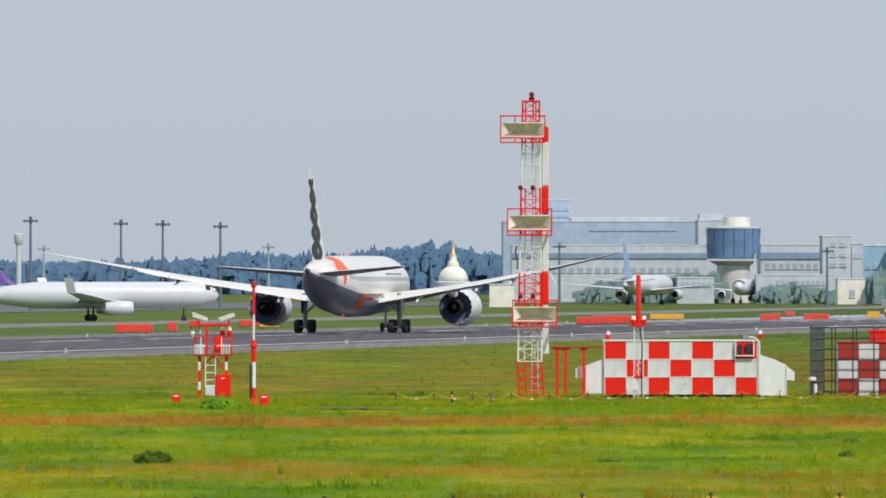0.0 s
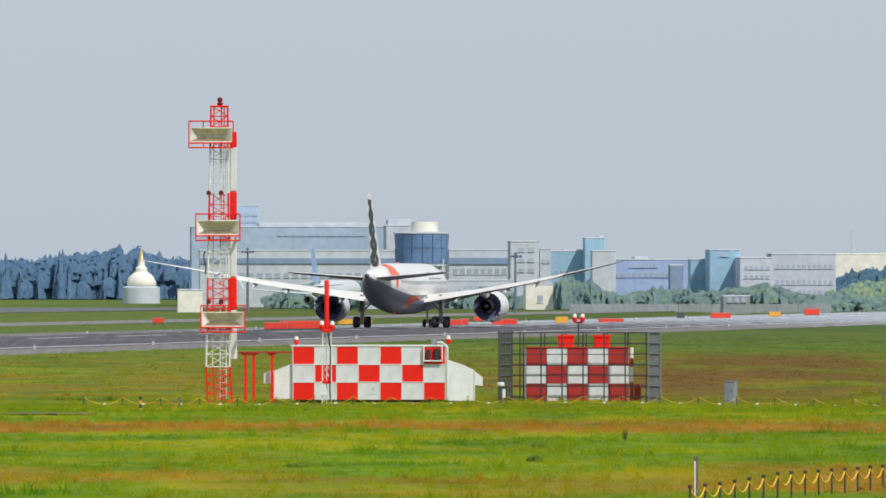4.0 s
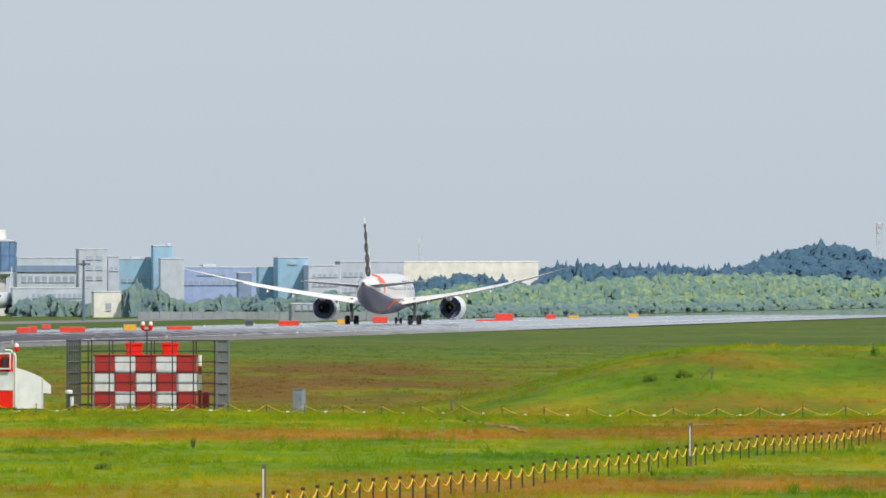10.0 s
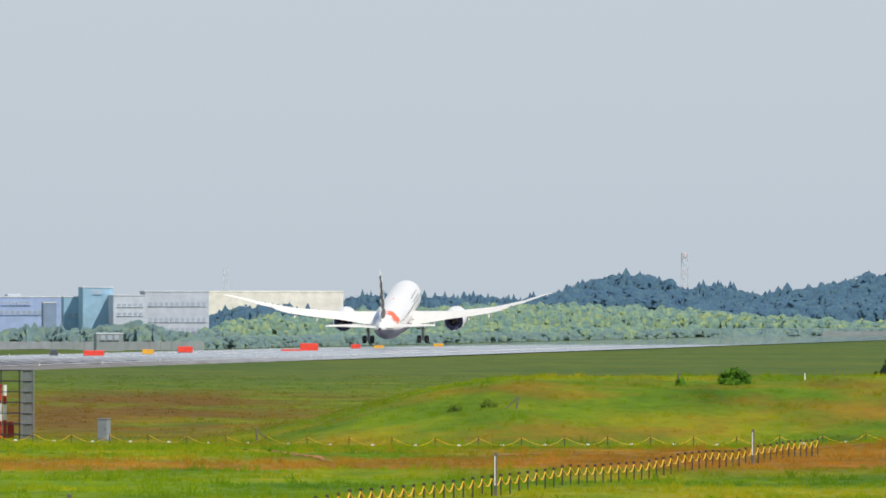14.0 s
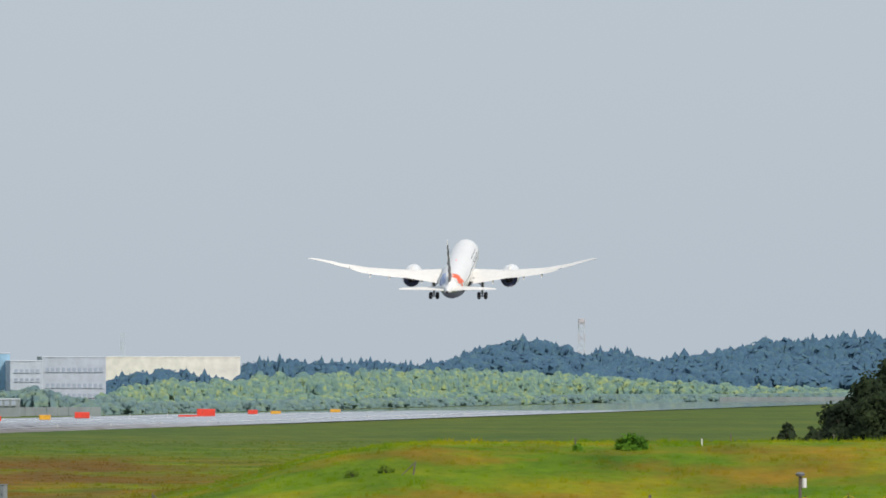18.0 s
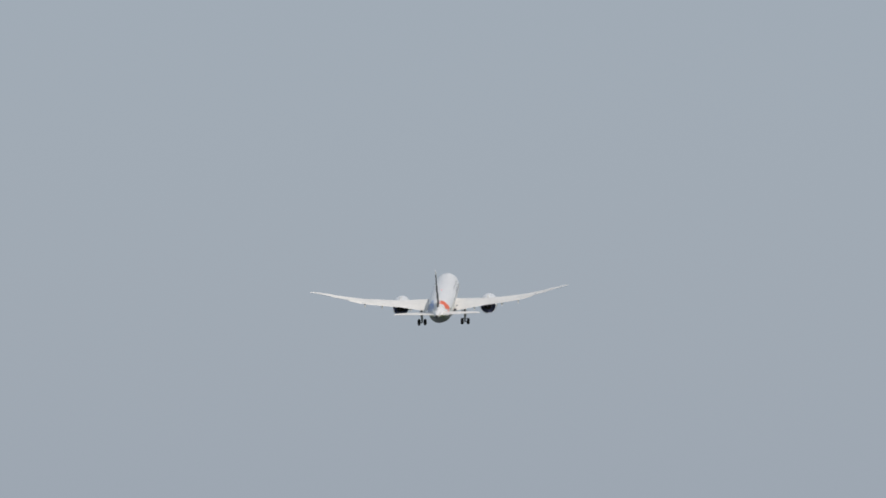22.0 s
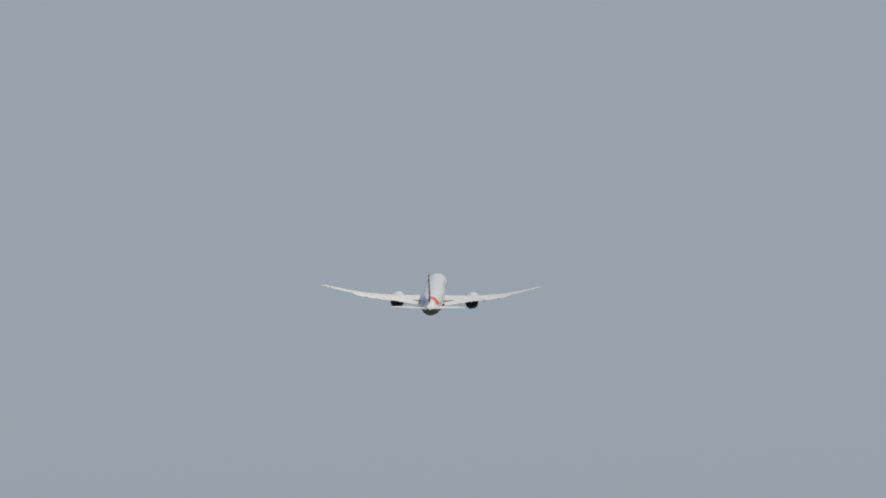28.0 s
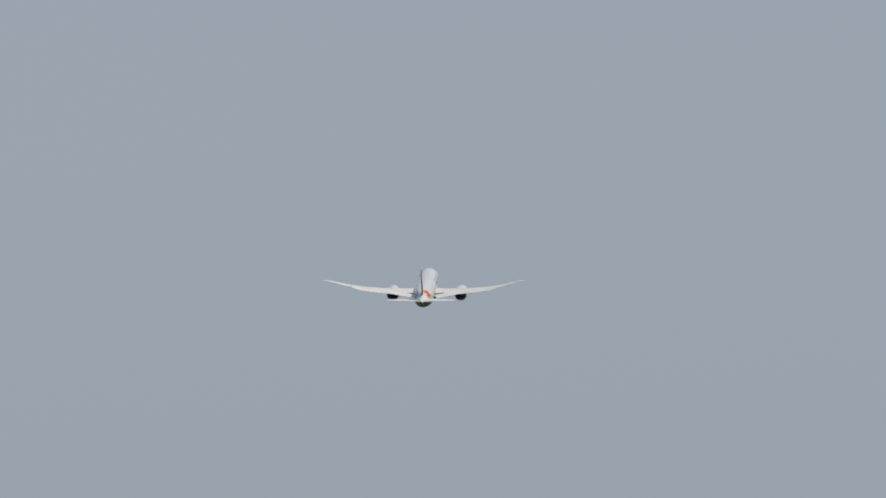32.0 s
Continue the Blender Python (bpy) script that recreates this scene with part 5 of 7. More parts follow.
part("pole_cable", Shape().tube((-0.13, -0.1, 0.3), (-0.13, -0.1, pz(645, 500) - oz), 0.045), MAT_BLACK, pole)
for u, v, d in ((312, 714, 560), (468, 723, 478)):
    x, y, z = stand(u, d)
    b = thing("marker_box", pose(x, y, z), "small red junction box on a short stake", "junction box", "small red boxes")
    h = 0.44
    part("stake", Shape().box(-0.04, 0.04, -0.04, 0.04, -0.1, h - 0.3), MAT_STEEL, b)
    part("box", Shape().box(-0.19, 0.19, -0.12, 0.12, max(0.0, h - 0.5), h, 0.02), MAT_RED, b)
    part("box_label", Shape().box(-0.12, 0.10, -0.13, -0.12, h - 0.12, h - 0.06, 0.003), MAT_WHITE, b)

# ---- rope fences ----


def sag_rope(sh, p, q, drop, r, n=6, skew=0.55):
    pts = []
    for i in range(n + 1):
        t = i / n
        s = t ** (math.log(0.5) / math.log(skew))
        pts.append(Vector(p).lerp(Vector(q), t) - Vector((0, 0, drop * 4 * s * (1 - s))))
    for a, b in zip(pts, pts[1:]):
        sh.tube(a, b, r, 4)
    return pts


POST_FENCE = Shape().tube((0, 0, -0.15), (0, 0, 0.52), 0.023, 6).lathe([(0.52, 0.028), (0.52, 0.045), (0.58, 0.045), (0.59, 0.0)], 6, "z").mesh("fence_post")
MAT_POST = material("dark_fence_post", (0.055, 0.04, 0.03), 0.7)


THIN_POST = Shape().tube((0, 0, -0.15), (0, 0, 0.42), 0.02, 6).lathe([(0.42, 0.02), (0.42, 0.03), (0.46, 0.03), (0.47, 0.0)], 6, "z").mesh("fence_post")


def rope_fence(label, pts, ropes, group, mesh=POST_FENCE):
    f = thing("rope_fence", pose(*pts[0]), label, "fence", group)
    o = Vector(pts[0])
    for i, p in enumerate(pts):
        q = Vector(p) - o
        part("fence_post", mesh, MAT_POST, f, m=pose(*q))
        if i + 1 < len(pts):
            n = Vector(pts[i + 1]) - o
            for hz, drop, r in ropes:
                sh = Shape()
                sag_rope(sh, q + Vector((0, 0, hz)), n + Vector((0, 0, hz)), drop, r)
                part("rope", sh, MAT_ROPE, f, "sagging yellow rope")
    return f


# the long fence that runs away along the mound
def fence_line(y):
    return 13.1 + 0.206 * (y - 265)


pts = []
for i in range(82):
    y = 259 + 2.03 * i
    x = fence_line(y)
    pts.append((x, y, ground_z(x, y)))
rope_fence("long fence of short dark posts with sagging yellow ropes", pts, [(0.50, 0.22, 0.019)], "rope fences")
# the near fence along the bottom of the field
pts = []
for u in range(-110, 1760, 228):
    y = 246 + 0.004 * u
    x = px(u, y)
    pts.append((x, y, ground_z(x, y) - 0.15))
rope_fence("fence of short dark posts with sagging yellow ropes", pts, [(0.50, 0.25, 0.018)], "rope fences")
# the far fence before the equipment
pts = []
u = 700.0
while u < 3500:
    y = 575 if u < 1900 else 575 - 66 * smoothstep(1850, 2350, u)
    x = px(u, y)
    pts.append((x, y, ground_z(x, y)))
    u += 68 * 575 / y
far_fence = rope_fence("low fence of thin posts with a slack yellow rope", pts, [(0.42, 0.34, 0.013)], "rope fences", THIN_POST)
tag_mesh = Shape().box(-0.07, 0.07, -0.03, 0.03, -0.03, 0.05, 0.01).mesh("rope_tag")
for a, b in zip(pts, pts[1:]):
    q = Vector(a).lerp(Vector(b), 0.55) - Vector(pts[0]) + Vector((0, 0, 0.10))
    part("rope_tag", tag_mesh, MAT_WHITE, far_fence, "small white tag on the rope", pose(*q))
# tall marker posts beside the long fence
for y, h, off in ((262, 1.15, -0.35), (332, 1.2, 0.12), (400, 1.15, 0.15)):
    x = fence_line(y) + off
    p = thing("marker_post", pose(x, y, ground_z(x, y)), "weathered grey wooden marker post with a pale strip", "post", "marker posts")
    part("post", Shape().box(-0.045, 0.045, -0.045, 0.045, -0.2, h, 0.01), MAT_WOOD, p)
    part("strip", Shape().box(-0.042, -0.012, -0.06, -0.045, 0.3, h - 0.1, 0.004), MAT_WHITE, p)
x, y, z = stand(3270, 455)
p = thing("sensor_post", pose(x, y, z), "dark post carrying a white sensor tube", "sensor")
part("post", Shape().tube((0, 0, -0.2), (0, 0, 1.25), 0.06, 8), MAT_WOOD, p)
part("sensor_head", Shape().lathe([(1.14, 0.05), (1.16, 0.16), (1.24, 0.18), (1.30, 0.10)], 10, "z"), MAT_STEEL, p, smooth="edges")
part("sensor_tube", Shape().tube((0.15, -0.03, 0.72), (0.15, -0.03, 1.08), 0.09, 8), MAT_WHITE, p)

# ---- far side of the field: signs, parked aircraft, buildings, masts, woods ----
FAR_Z = -0.5


def sign_board(u, v, w, h, mat, label, legs=True):
    """An airfield guidance board on short legs: w, h in view pixels, v at its foot."""
    d = (EYE[2] - FAR_Z) * 21600 / (v - 478)
    k = d / 21600
    ob = thing("airfield_sign", pose(px(u, d), d, FAR_Z), label, "sign", "airfield signs")
    part("board", Shape().box(-w * k / 2, w * k / 2, -0.12, 0.12, 0.25, h * k, 0.03), mat, ob)
    part("board_back", Shape().box(-w * k / 2 - 0.04, w * k / 2 + 0.04, 0.12, 0.2, 0.2, h * k + 0.04, 0.02), MAT_GREYBOX, ob)
    for s in (-0.35, 0.35):
        part("sign_leg", Shape().box(s * w * k - 0.06, s * w * k + 0.06, -0.05, 0.05, -0.25, 0.26), MAT_DARKSTEEL, ob)


RED_SIGN = "wide orange-red airfield sign board beside the runway"
for u, v, w, h in ((237, 592, 66, 18), (305, 590, 16, 19), (1040, 577, 40, 15), (1095, 576, 95, 17), (1357, 570, 22, 13), (1374, 569, 14, 14), (832, 566, 20, 12), (1445, 570, 44, 14), (345, 582, 20, 14), (444, 581, 40, 14),
                   (1634, 566, 44, 11), (1828, 557, 36, 12), (1990, 551, 26, 13), (2178, 550, 34, 7), (2210, 549.5, 32, 17), (2293, 544, 17, 10), (1398, 562, 16, 10)):
    sign_board(u, v, w, h, MAT_ORANGE, RED_SIGN)
for u, v, w, h in ((476, 583, 34, 12), (1924, 554, 20, 11), (2334, 544, 18, 8), (2440, 541, 18, 8), (1180, 568, 60, 12), (1546, 566, 22, 14)):
    sign_board(u, v, w, h, MAT_SIGNYEL, "dull yellow-orange airfield sign board")
sign_board(1757, 556, 14, 12, MAT_DARKSTEEL, "dark grey equipment cabinet beside the runway")


def parked_jet(x, y, heading, length, span, fin_mat, fin_label, label):
    """A parked twin jet: y along its body to the nose."""
    ob = thing("parked_airliner", pose(x, y, FAR_Z + 0.15, 0, 0, heading), label, "aircraft", "parked aircraft")
    r, L = length * 0.053, length / 2
    cz = 1.9 * r
    prof = [(L, 0.02), (L * 0.97, 0.5), (L * 0.86, 0.93), (L * 0.75, 1), (-L * 0.45, 1), (-L * 0.7, 0.72), (-L * 0.9, 0.32), (-L, 0.08)]
    part("fuselage", Shape().lathe([(s, q * r) for s, q in prof], 20, "y", 0, cz, True), MAT_JET, ob, smooth="edges")
    part("cockpit_window", Shape().loft([[(q * r * math.sin(radians(a)), s, cz + 0.03 + q * r * math.cos(radians(a))) for a in range(-60, 61, 15)] for s, q in ((L * 0.925, 0.74), (L * 0.89, 0.86))], False, False), MAT_GLASS, ob)
    for s in (-1, 1):
        part("wing", Shape().loft([[(s * q, le - b, cz - 0.6 * r + 0.09 * q + hh) for b, hh in aerofoil(ch, 0.12, 5)] for q, le, ch in ((0.5, 0.22 * L, 0.36 * L), (span * 0.17, 0.08 * L, 0.22 * L), (span / 2, -0.22 * L, 0.09 * L))]), MAT_JET, ob, smooth="edges")
        part("winglet", Shape().loft([[(s * (span / 2 + a), -0.24 * L - b - 0.6 * a, cz + 0.09 * span / 2 - 0.6 * r + a * 2.2 + hh * 0.3) for b, hh in aerofoil(0.07 * L, 0.1, 4)] for a in (0.0, 0.9)]), MAT_JET, ob)
        e = part("engine_nacelle", Shape().lathe([(0.28 * L, 0.42 * r), (0.27 * L, 0.5 * r), (0.17 * L, 0.56 * r), (0.06 * L, 0.4 * r), (0.06 * L, 0.3 * r), (0.2 * L, 0.35 * r)], 16, "y", s * span * 0.165, cz - 0.95 * r), MAT_JET, ob, smooth="edges")
        part("fan", Shape().lathe([(0.24 * L, 0.42 * r), (0.25 * L, 0.05)], 16, "y", s * span * 0.165, cz - 0.95 * r), MAT_DUCT, e)
        part("tailplane", Shape().loft([[(s * q, le - b, cz + 0.35 * r + 0.08 * q + hh) for b, hh in aerofoil(ch, 0.1, 4)] for q, le, ch in ((0.2, -0.74 * L, 0.2 * L), (span * 0.18, -0.88 * L, 0.09 * L))]), MAT_JET, ob, smooth="edges")
        part("main_gear", Shape().tube((s * 0.1 * span, -0.02 * L, cz - r * 0.8), (s * 0.1 * span, -0.02 * L, 0.4), 0.14).lathe([(s * 0.1 * span - 0.4, 0.1), (s * 0.1 * span - 0.4, 0.5), (s * 0.1 * span + 0.4, 0.5), (s * 0.1 * span + 0.4, 0.1)], 14, "x", -0.02 * L, 0.4, True), MAT_RUBBER, ob)
    part("fin", Shape().loft([[(hh, le - b, z) for b, hh in aerofoil(ch, 0.1, 5)] for z, le, ch in ((cz + 0.8 * r, -0.60 * L, 0.33 * L), (cz + 1.3 * r, -0.68 * L, 0.27 * L), (cz + 1.0 * r + 0.165 * length, -0.92 * L, 0.12 * L))]), fin_mat, ob, fin_label, smooth="edges")
    part("nose_gear", Shape().tube((0, 0.72 * L, cz - r * 0.8), (0, 0.72 * L, 0.3), 0.1).lathe([(-0.3, 0.05), (-0.3, 0.36), (0.3, 0.36), (0.3, 0.05)], 12, "x", 0.72 * L, 0.3, True), MAT_RUBBER, ob)
    return ob


MAT_JET = material("white_aircraft_paint", (0.62, 0.64, 0.66), 0.35, vary=0.05, bump=0)
MAT_PURPLE = material("purple_fin_paint", (0.13, 0.07, 0.30), 0.35, vary=0.08, bump=0)
MAT_BLUEFIN = material("blue_fin_paint", (0.28, 0.42, 0.66), 0.35, vary=0.08, bump=0)
parked_jet(px(165, 1640), 1640, -82, 34, 32, MAT_PURPLE, "purple fin", "white parked jet airliner with a purple fin")
parked_jet(px(1142, 2420), 2420, -14, 38, 34, MAT_BLUEFIN, "pale blue fin", "white parked jet airliner with a pale blue fin, seen from behind")
parked_jet(px(1322, 2550), 2550, 172, 32, 30, MAT_JET, "white fin", "white parked jet airliner, nose towards the runway")


def far_paint(name, rgb):
    return material(name, rgb, 0.8, vary=0.06, scale=0.06, fine=0.5, bump=0.05, dirt=tuple(c * 0.85 for c in rgb), dirt_amount=0.25)


# distance haze is mixed into most of these wall, roof and glass colours
MAT_PALEBLUE = far_paint("haze_blue_cladding", (0.38, 0.48, 0.61))
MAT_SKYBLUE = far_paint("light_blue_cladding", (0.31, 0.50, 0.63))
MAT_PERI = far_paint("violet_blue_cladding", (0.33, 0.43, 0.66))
MAT_OFFWHITE = far_paint("haze_white_render", (0.52, 0.57, 0.62))
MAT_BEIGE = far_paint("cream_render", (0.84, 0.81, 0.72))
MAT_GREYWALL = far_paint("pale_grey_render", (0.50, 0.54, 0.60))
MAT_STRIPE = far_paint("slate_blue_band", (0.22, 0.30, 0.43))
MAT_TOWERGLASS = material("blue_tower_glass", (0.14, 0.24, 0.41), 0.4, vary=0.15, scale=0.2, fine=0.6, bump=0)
MAT_FARGLASS = material("hazed_window_glass", (0.40, 0.46, 0.54), 0.25, vary=0.2, scale=0.2, bump=0)
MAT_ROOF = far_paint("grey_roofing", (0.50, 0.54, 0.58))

MAT_CONCWALL = far_paint("stained_concrete", (0.28, 0.31, 0.32))

def building(name, u0, u1, v, d, mat, label, deep=24.0, rows=(), group="far buildings", roof=True, base=FAR_Z, stripe=None, plant=()):
    """A block facing the field; rows of (v top, v foot, first u, last u, count) hold its windows."""
    k = d / 21600
    um = (u0 + u1) / 2
    ob = thing(name, pose(px(um, d), d, base), label, "building", group)
    w, h = (u1 - u0) * k / 2, pz(v, d) - base
    part("wall", Shape().box(-w, w, 0, deep, -0.5, h, 0.1), mat, ob)
    if roof:
        part("roof", Shape().box(-w - 0.06, w + 0.06, -0.06, deep + 0.06, h, h + 0.35, 0.1), MAT_ROOF if roof is True else roof, ob)
    for a, b, p, q, n in rows:
        z1, z0 = pz(a, d) - base, pz(b, d) - base
        step = (q - p) / max(1, n)
        ww = step * k * 0.32
        pane = Shape().box(-ww, ww, -0.10, 0.05, z0, z1, 0.04).mesh("window")
        sill = Shape().box(-ww - 0.1, ww + 0.1, -0.22, 0.0, z0 - 0.15, z0, 0.02).mesh("window_sill")
        for i in range(n):
            x = (p + step * (i + 0.5) - um) * k
            part("window", pane, MAT_FARGLASS, ob, m=pose(x, 0, 0))
            part("window_sill", sill, mat, ob, m=pose(x, 0, 0))
    if stripe:
        z1, z0 = pz(stripe[0], d) - base, pz(stripe[1], d) - base
        part("wall_band", Shape().box(-w - 0.05, w + 0.05, -0.30, 0.0, z0, z1, 0.05), MAT_STRIPE, ob, "slate blue band along the wall")
    for a, b, top in plant:
        part("roof_plant", Shape().box((a - um) * k, (b - um) * k, 3, deep * 0.6, h + 0.3, pz(top, d) - base, 0.1), MAT_GREYWALL, ob)
    return ob


building("hangar", 890, 1240, 394, 2760, MAT_PALEBLUE, "huge flat-roofed cargo hangar, tinted pale blue for haze", 60, [(404, 408, 1040, 1200, 12)], plant=((1010, 1202, 385), (912, 960, 390)))
building("lift_tower", 968, 1010, 356, 2790, MAT_PALEBLUE, "lift tower above the hangar, tinted pale blue for haze", 14, [(366, 372, 972, 1008, 3), (378, 384, 972, 1008, 3)])
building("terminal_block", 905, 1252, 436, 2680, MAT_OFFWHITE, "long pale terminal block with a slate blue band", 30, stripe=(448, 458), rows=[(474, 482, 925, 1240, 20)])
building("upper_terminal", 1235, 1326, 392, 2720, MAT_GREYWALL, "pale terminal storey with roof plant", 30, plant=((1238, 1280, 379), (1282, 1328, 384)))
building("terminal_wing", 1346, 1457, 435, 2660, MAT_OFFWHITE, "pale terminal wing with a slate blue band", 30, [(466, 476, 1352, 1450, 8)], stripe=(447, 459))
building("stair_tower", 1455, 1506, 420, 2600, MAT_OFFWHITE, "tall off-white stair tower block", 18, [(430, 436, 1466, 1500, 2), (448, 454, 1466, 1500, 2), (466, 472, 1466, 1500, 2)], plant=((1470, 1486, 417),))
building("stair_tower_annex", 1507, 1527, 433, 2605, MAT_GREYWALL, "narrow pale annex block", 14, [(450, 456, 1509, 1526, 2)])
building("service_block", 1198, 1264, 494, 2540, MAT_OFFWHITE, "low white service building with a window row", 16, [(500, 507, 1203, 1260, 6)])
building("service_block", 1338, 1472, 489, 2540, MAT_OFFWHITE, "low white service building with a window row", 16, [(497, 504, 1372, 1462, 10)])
building("cargo_shed", 1482, 1531, 496, 2480, MAT_BEIGE, "small cream cargo shed", 14, [(514, 526, 1500, 1516, 1)])
building("cargo_shed", 866, 910, 506, 2300, MAT_BEIGE, "small cream cargo shed", 14)
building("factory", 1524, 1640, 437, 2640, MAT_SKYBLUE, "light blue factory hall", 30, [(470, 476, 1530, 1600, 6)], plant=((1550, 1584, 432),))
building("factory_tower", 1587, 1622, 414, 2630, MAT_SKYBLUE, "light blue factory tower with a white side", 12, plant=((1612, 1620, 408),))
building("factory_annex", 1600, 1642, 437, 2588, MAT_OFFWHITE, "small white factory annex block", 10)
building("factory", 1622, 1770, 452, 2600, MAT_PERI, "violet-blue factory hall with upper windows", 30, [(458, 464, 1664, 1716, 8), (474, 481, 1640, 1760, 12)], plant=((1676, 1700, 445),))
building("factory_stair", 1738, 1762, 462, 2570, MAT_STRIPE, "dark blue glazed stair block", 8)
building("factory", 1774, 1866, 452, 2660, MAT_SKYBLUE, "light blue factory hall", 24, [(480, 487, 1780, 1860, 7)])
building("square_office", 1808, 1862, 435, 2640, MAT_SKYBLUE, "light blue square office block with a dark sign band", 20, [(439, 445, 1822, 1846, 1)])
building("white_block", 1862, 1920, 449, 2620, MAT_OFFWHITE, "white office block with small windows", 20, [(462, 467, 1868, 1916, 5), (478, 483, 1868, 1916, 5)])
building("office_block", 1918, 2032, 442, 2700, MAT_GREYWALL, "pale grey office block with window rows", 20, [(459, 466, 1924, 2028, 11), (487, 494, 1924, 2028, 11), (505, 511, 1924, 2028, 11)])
building("warehouse", 2030, 2271, 442, 3000, MAT_BEIGE, "long cream warehouse above the trees", 40, roof=MAT_BEIGE)
building("gate_house", 1832, 1880, 517, 2300, MAT_CONCWALL, "low stained concrete gate house", 10, [(518, 526, 1838, 1874, 3)])
wall = thing("boundary_wall", pose(px(1790, 2350), 2350, FAR_Z), "long grey concrete boundary wall", "wall")
for i in range(24):
    part("wall_panel", Shape().box(-25 + 2.1 * i, -25 + 2.1 * i + 2.06, 0, 0.3, -0.3, 1.4, 0.03), MAT_CONCWALL, wall)
fence_wall = thing("perimeter_fence", pose(px(3150, 3560), 3560, FAR_Z), "long pale grey perimeter fence beyond the runway end", "fence")
for i in range(36):
    x = -4 + 2.4 * i
    part("fence_panel", Shape().box(x, x + 2.34, 0, 0.08, 0.1, 1.5, 0.02), MAT_CONCWALL, fence_wall)
    part("fence_post", Shape().box(x - 0.06, x, -0.05, 0.1, -0.3, 1.8, 0.01), MAT_STEEL, fence_wall)
# control tower: glazed drum on a shaft
MAT_TOWERSHAFT = far_paint("pale_pinkish_concrete", (0.60, 0.575, 0.57))
d = 2600
k = d / 21600
tower = thing("control_tower", pose(px(1298, d), d, FAR_Z), "control tower with a dark blue glazed drum on a pale shaft", "tower")
part("shaft", Shape().lathe([(-0.5, 3.5), (pz(466, d), 3.5), (pz(458, d), 5.2)], 24, "z"), MAT_TOWERSHAFT, tower, smooth="edges")
for i in range(16):
    a0, a1 = 2 * math.pi * i / 16 + 0.015, 2 * math.pi * (i + 1) / 16 - 0.015
    for za, zb in ((457, 431), (430, 406)):
        z0, z1 = pz(za, d) + 0.5, pz(zb, d) + 0.5
        part("glass_panel", Shape().loft([[(r * math.cos(a), r * math.sin(a), z) for a in (a0, (a0 + a1) / 2, a1)] + [((r - 0.3) * math.cos(a), (r - 0.3) * math.sin(a), z) for a in (a1, (a0 + a1) / 2, a0)] for r, z in ((5.65, z0), (5.85, z1))]), MAT_TOWERGLASS, tower)
part("drum_core", Shape().lathe([(pz(458, d) + 0.5, 5.4), (pz(404, d) + 0.5, 5.5)], 24, "z", 0, 0, True), MAT_STRIPE, tower)
part("drum_roof", Shape().lathe([(pz(405, d) + 0.5, 6.0), (pz(403, d) + 0.5, 6.0), (pz(401, d) + 0.5, 4.0)], 24, "z", 0, 0, True), MAT_ROOF, tower, smooth="edges")
part("roof_cabin", Shape().lathe([(pz(402, d) + 0.5, 2.9), (pz(384, d) + 0.5, 2.9)], 16, "z", 0.6, 0, True), MAT_BEIGE, tower, smooth="edges")
# white stupa with a spire
d = 3000
st = thing("domed_pagoda", pose(px(802, d), d, FAR_Z), "white domed pagoda with a tapering gilded spire", "pagoda")
z = lambda v: pz(v, d) - FAR_Z
part("plinth", Shape().lathe([(0, 4.6), (z(500), 4.6), (z(498), 3.9)], 20, "z", 0, 0, True), MAT_OFFWHITE, st, smooth="edges")
part("dome", Shape().lathe([(z(499), 3.6), (z(490), 3.55), (z(482), 3.1), (z(476), 2.3), (z(472), 1.5), (z(470), 1.1)], 24, "z", 0, 0, True), MAT_BEIGE, st, smooth=True)
part("harmika", Shape().lathe([(z(471), 1.5), (z(465), 1.4), (z(463), 0.9), (z(452), 0.75)], 16, "z", 0, 0, True), MAT_BEIGE, st, smooth="edges")
part("spire", Shape().lathe([(z(452), 0.9), (z(448), 0.45), (z(436), 0.3), (z(430), 0.03)], 12, "z", 0, 0, True), material("gilded_spire", (0.65, 0.5, 0.22), 0.4, 0.4), st, smooth="edges")


def light_mast(u, v, d, label, s=1.0, mat=None):
    """An apron floodlight mast with a ring of lamp heads."""
    ob = thing("floodlight_mast", pose(px(u, d), d, FAR_Z), label, "floodlight mast", "floodlight masts")
    h = pz(v, d) - FAR_Z
    mat = mat or MAT_MAST
    part("pole", Shape().tube((0, 0, -0.2), (0, 0, h), 0.30 * s, 8, 0.17 * s), mat, ob)
    part("head_ring", Shape().tube((-1.05 * s, 0, h - 0.5 * s), (1.05 * s, 0, h - 0.5 * s), 0.09 * s).tube((0, -0.8 * s, h - 0.5 * s), (0, 0.8 * s, h - 0.5 * s), 0.09 * s), mat, ob)
    for x in (-1.0, -0.35, 0.35, 1.0):
        part("lamp_head", Shape().box((x - 0.24) * s, (x + 0.24) * s, -0.4 * s, 0.1 * s, h - 0.75 * s, h - 0.28 * s, 0.04), mat, ob)
    part("top_lamp", Shape().box(-0.28 * s, 0.28 * s, -0.3 * s, 0.3 * s, h - 0.15 * s, h + 0.25 * s, 0.04), mat, ob)


MAT_MAST = material("slate_grey_mast_paint", (0.13, 0.17, 0.22), 0.6, vary=0.1)
MAT_MASTFAR = material("pale_grey_mast_paint", (0.34, 0.40, 0.46), 0.6, vary=0.1)
for u, v, d in ((54, 386, 2050), (214, 391, 2100), (288, 392, 2080), (390, 396, 2120), (990, 432, 2300), (1464, 440, 2250)):
    light_mast(u, v, d, "tall slate grey apron floodlight mast")
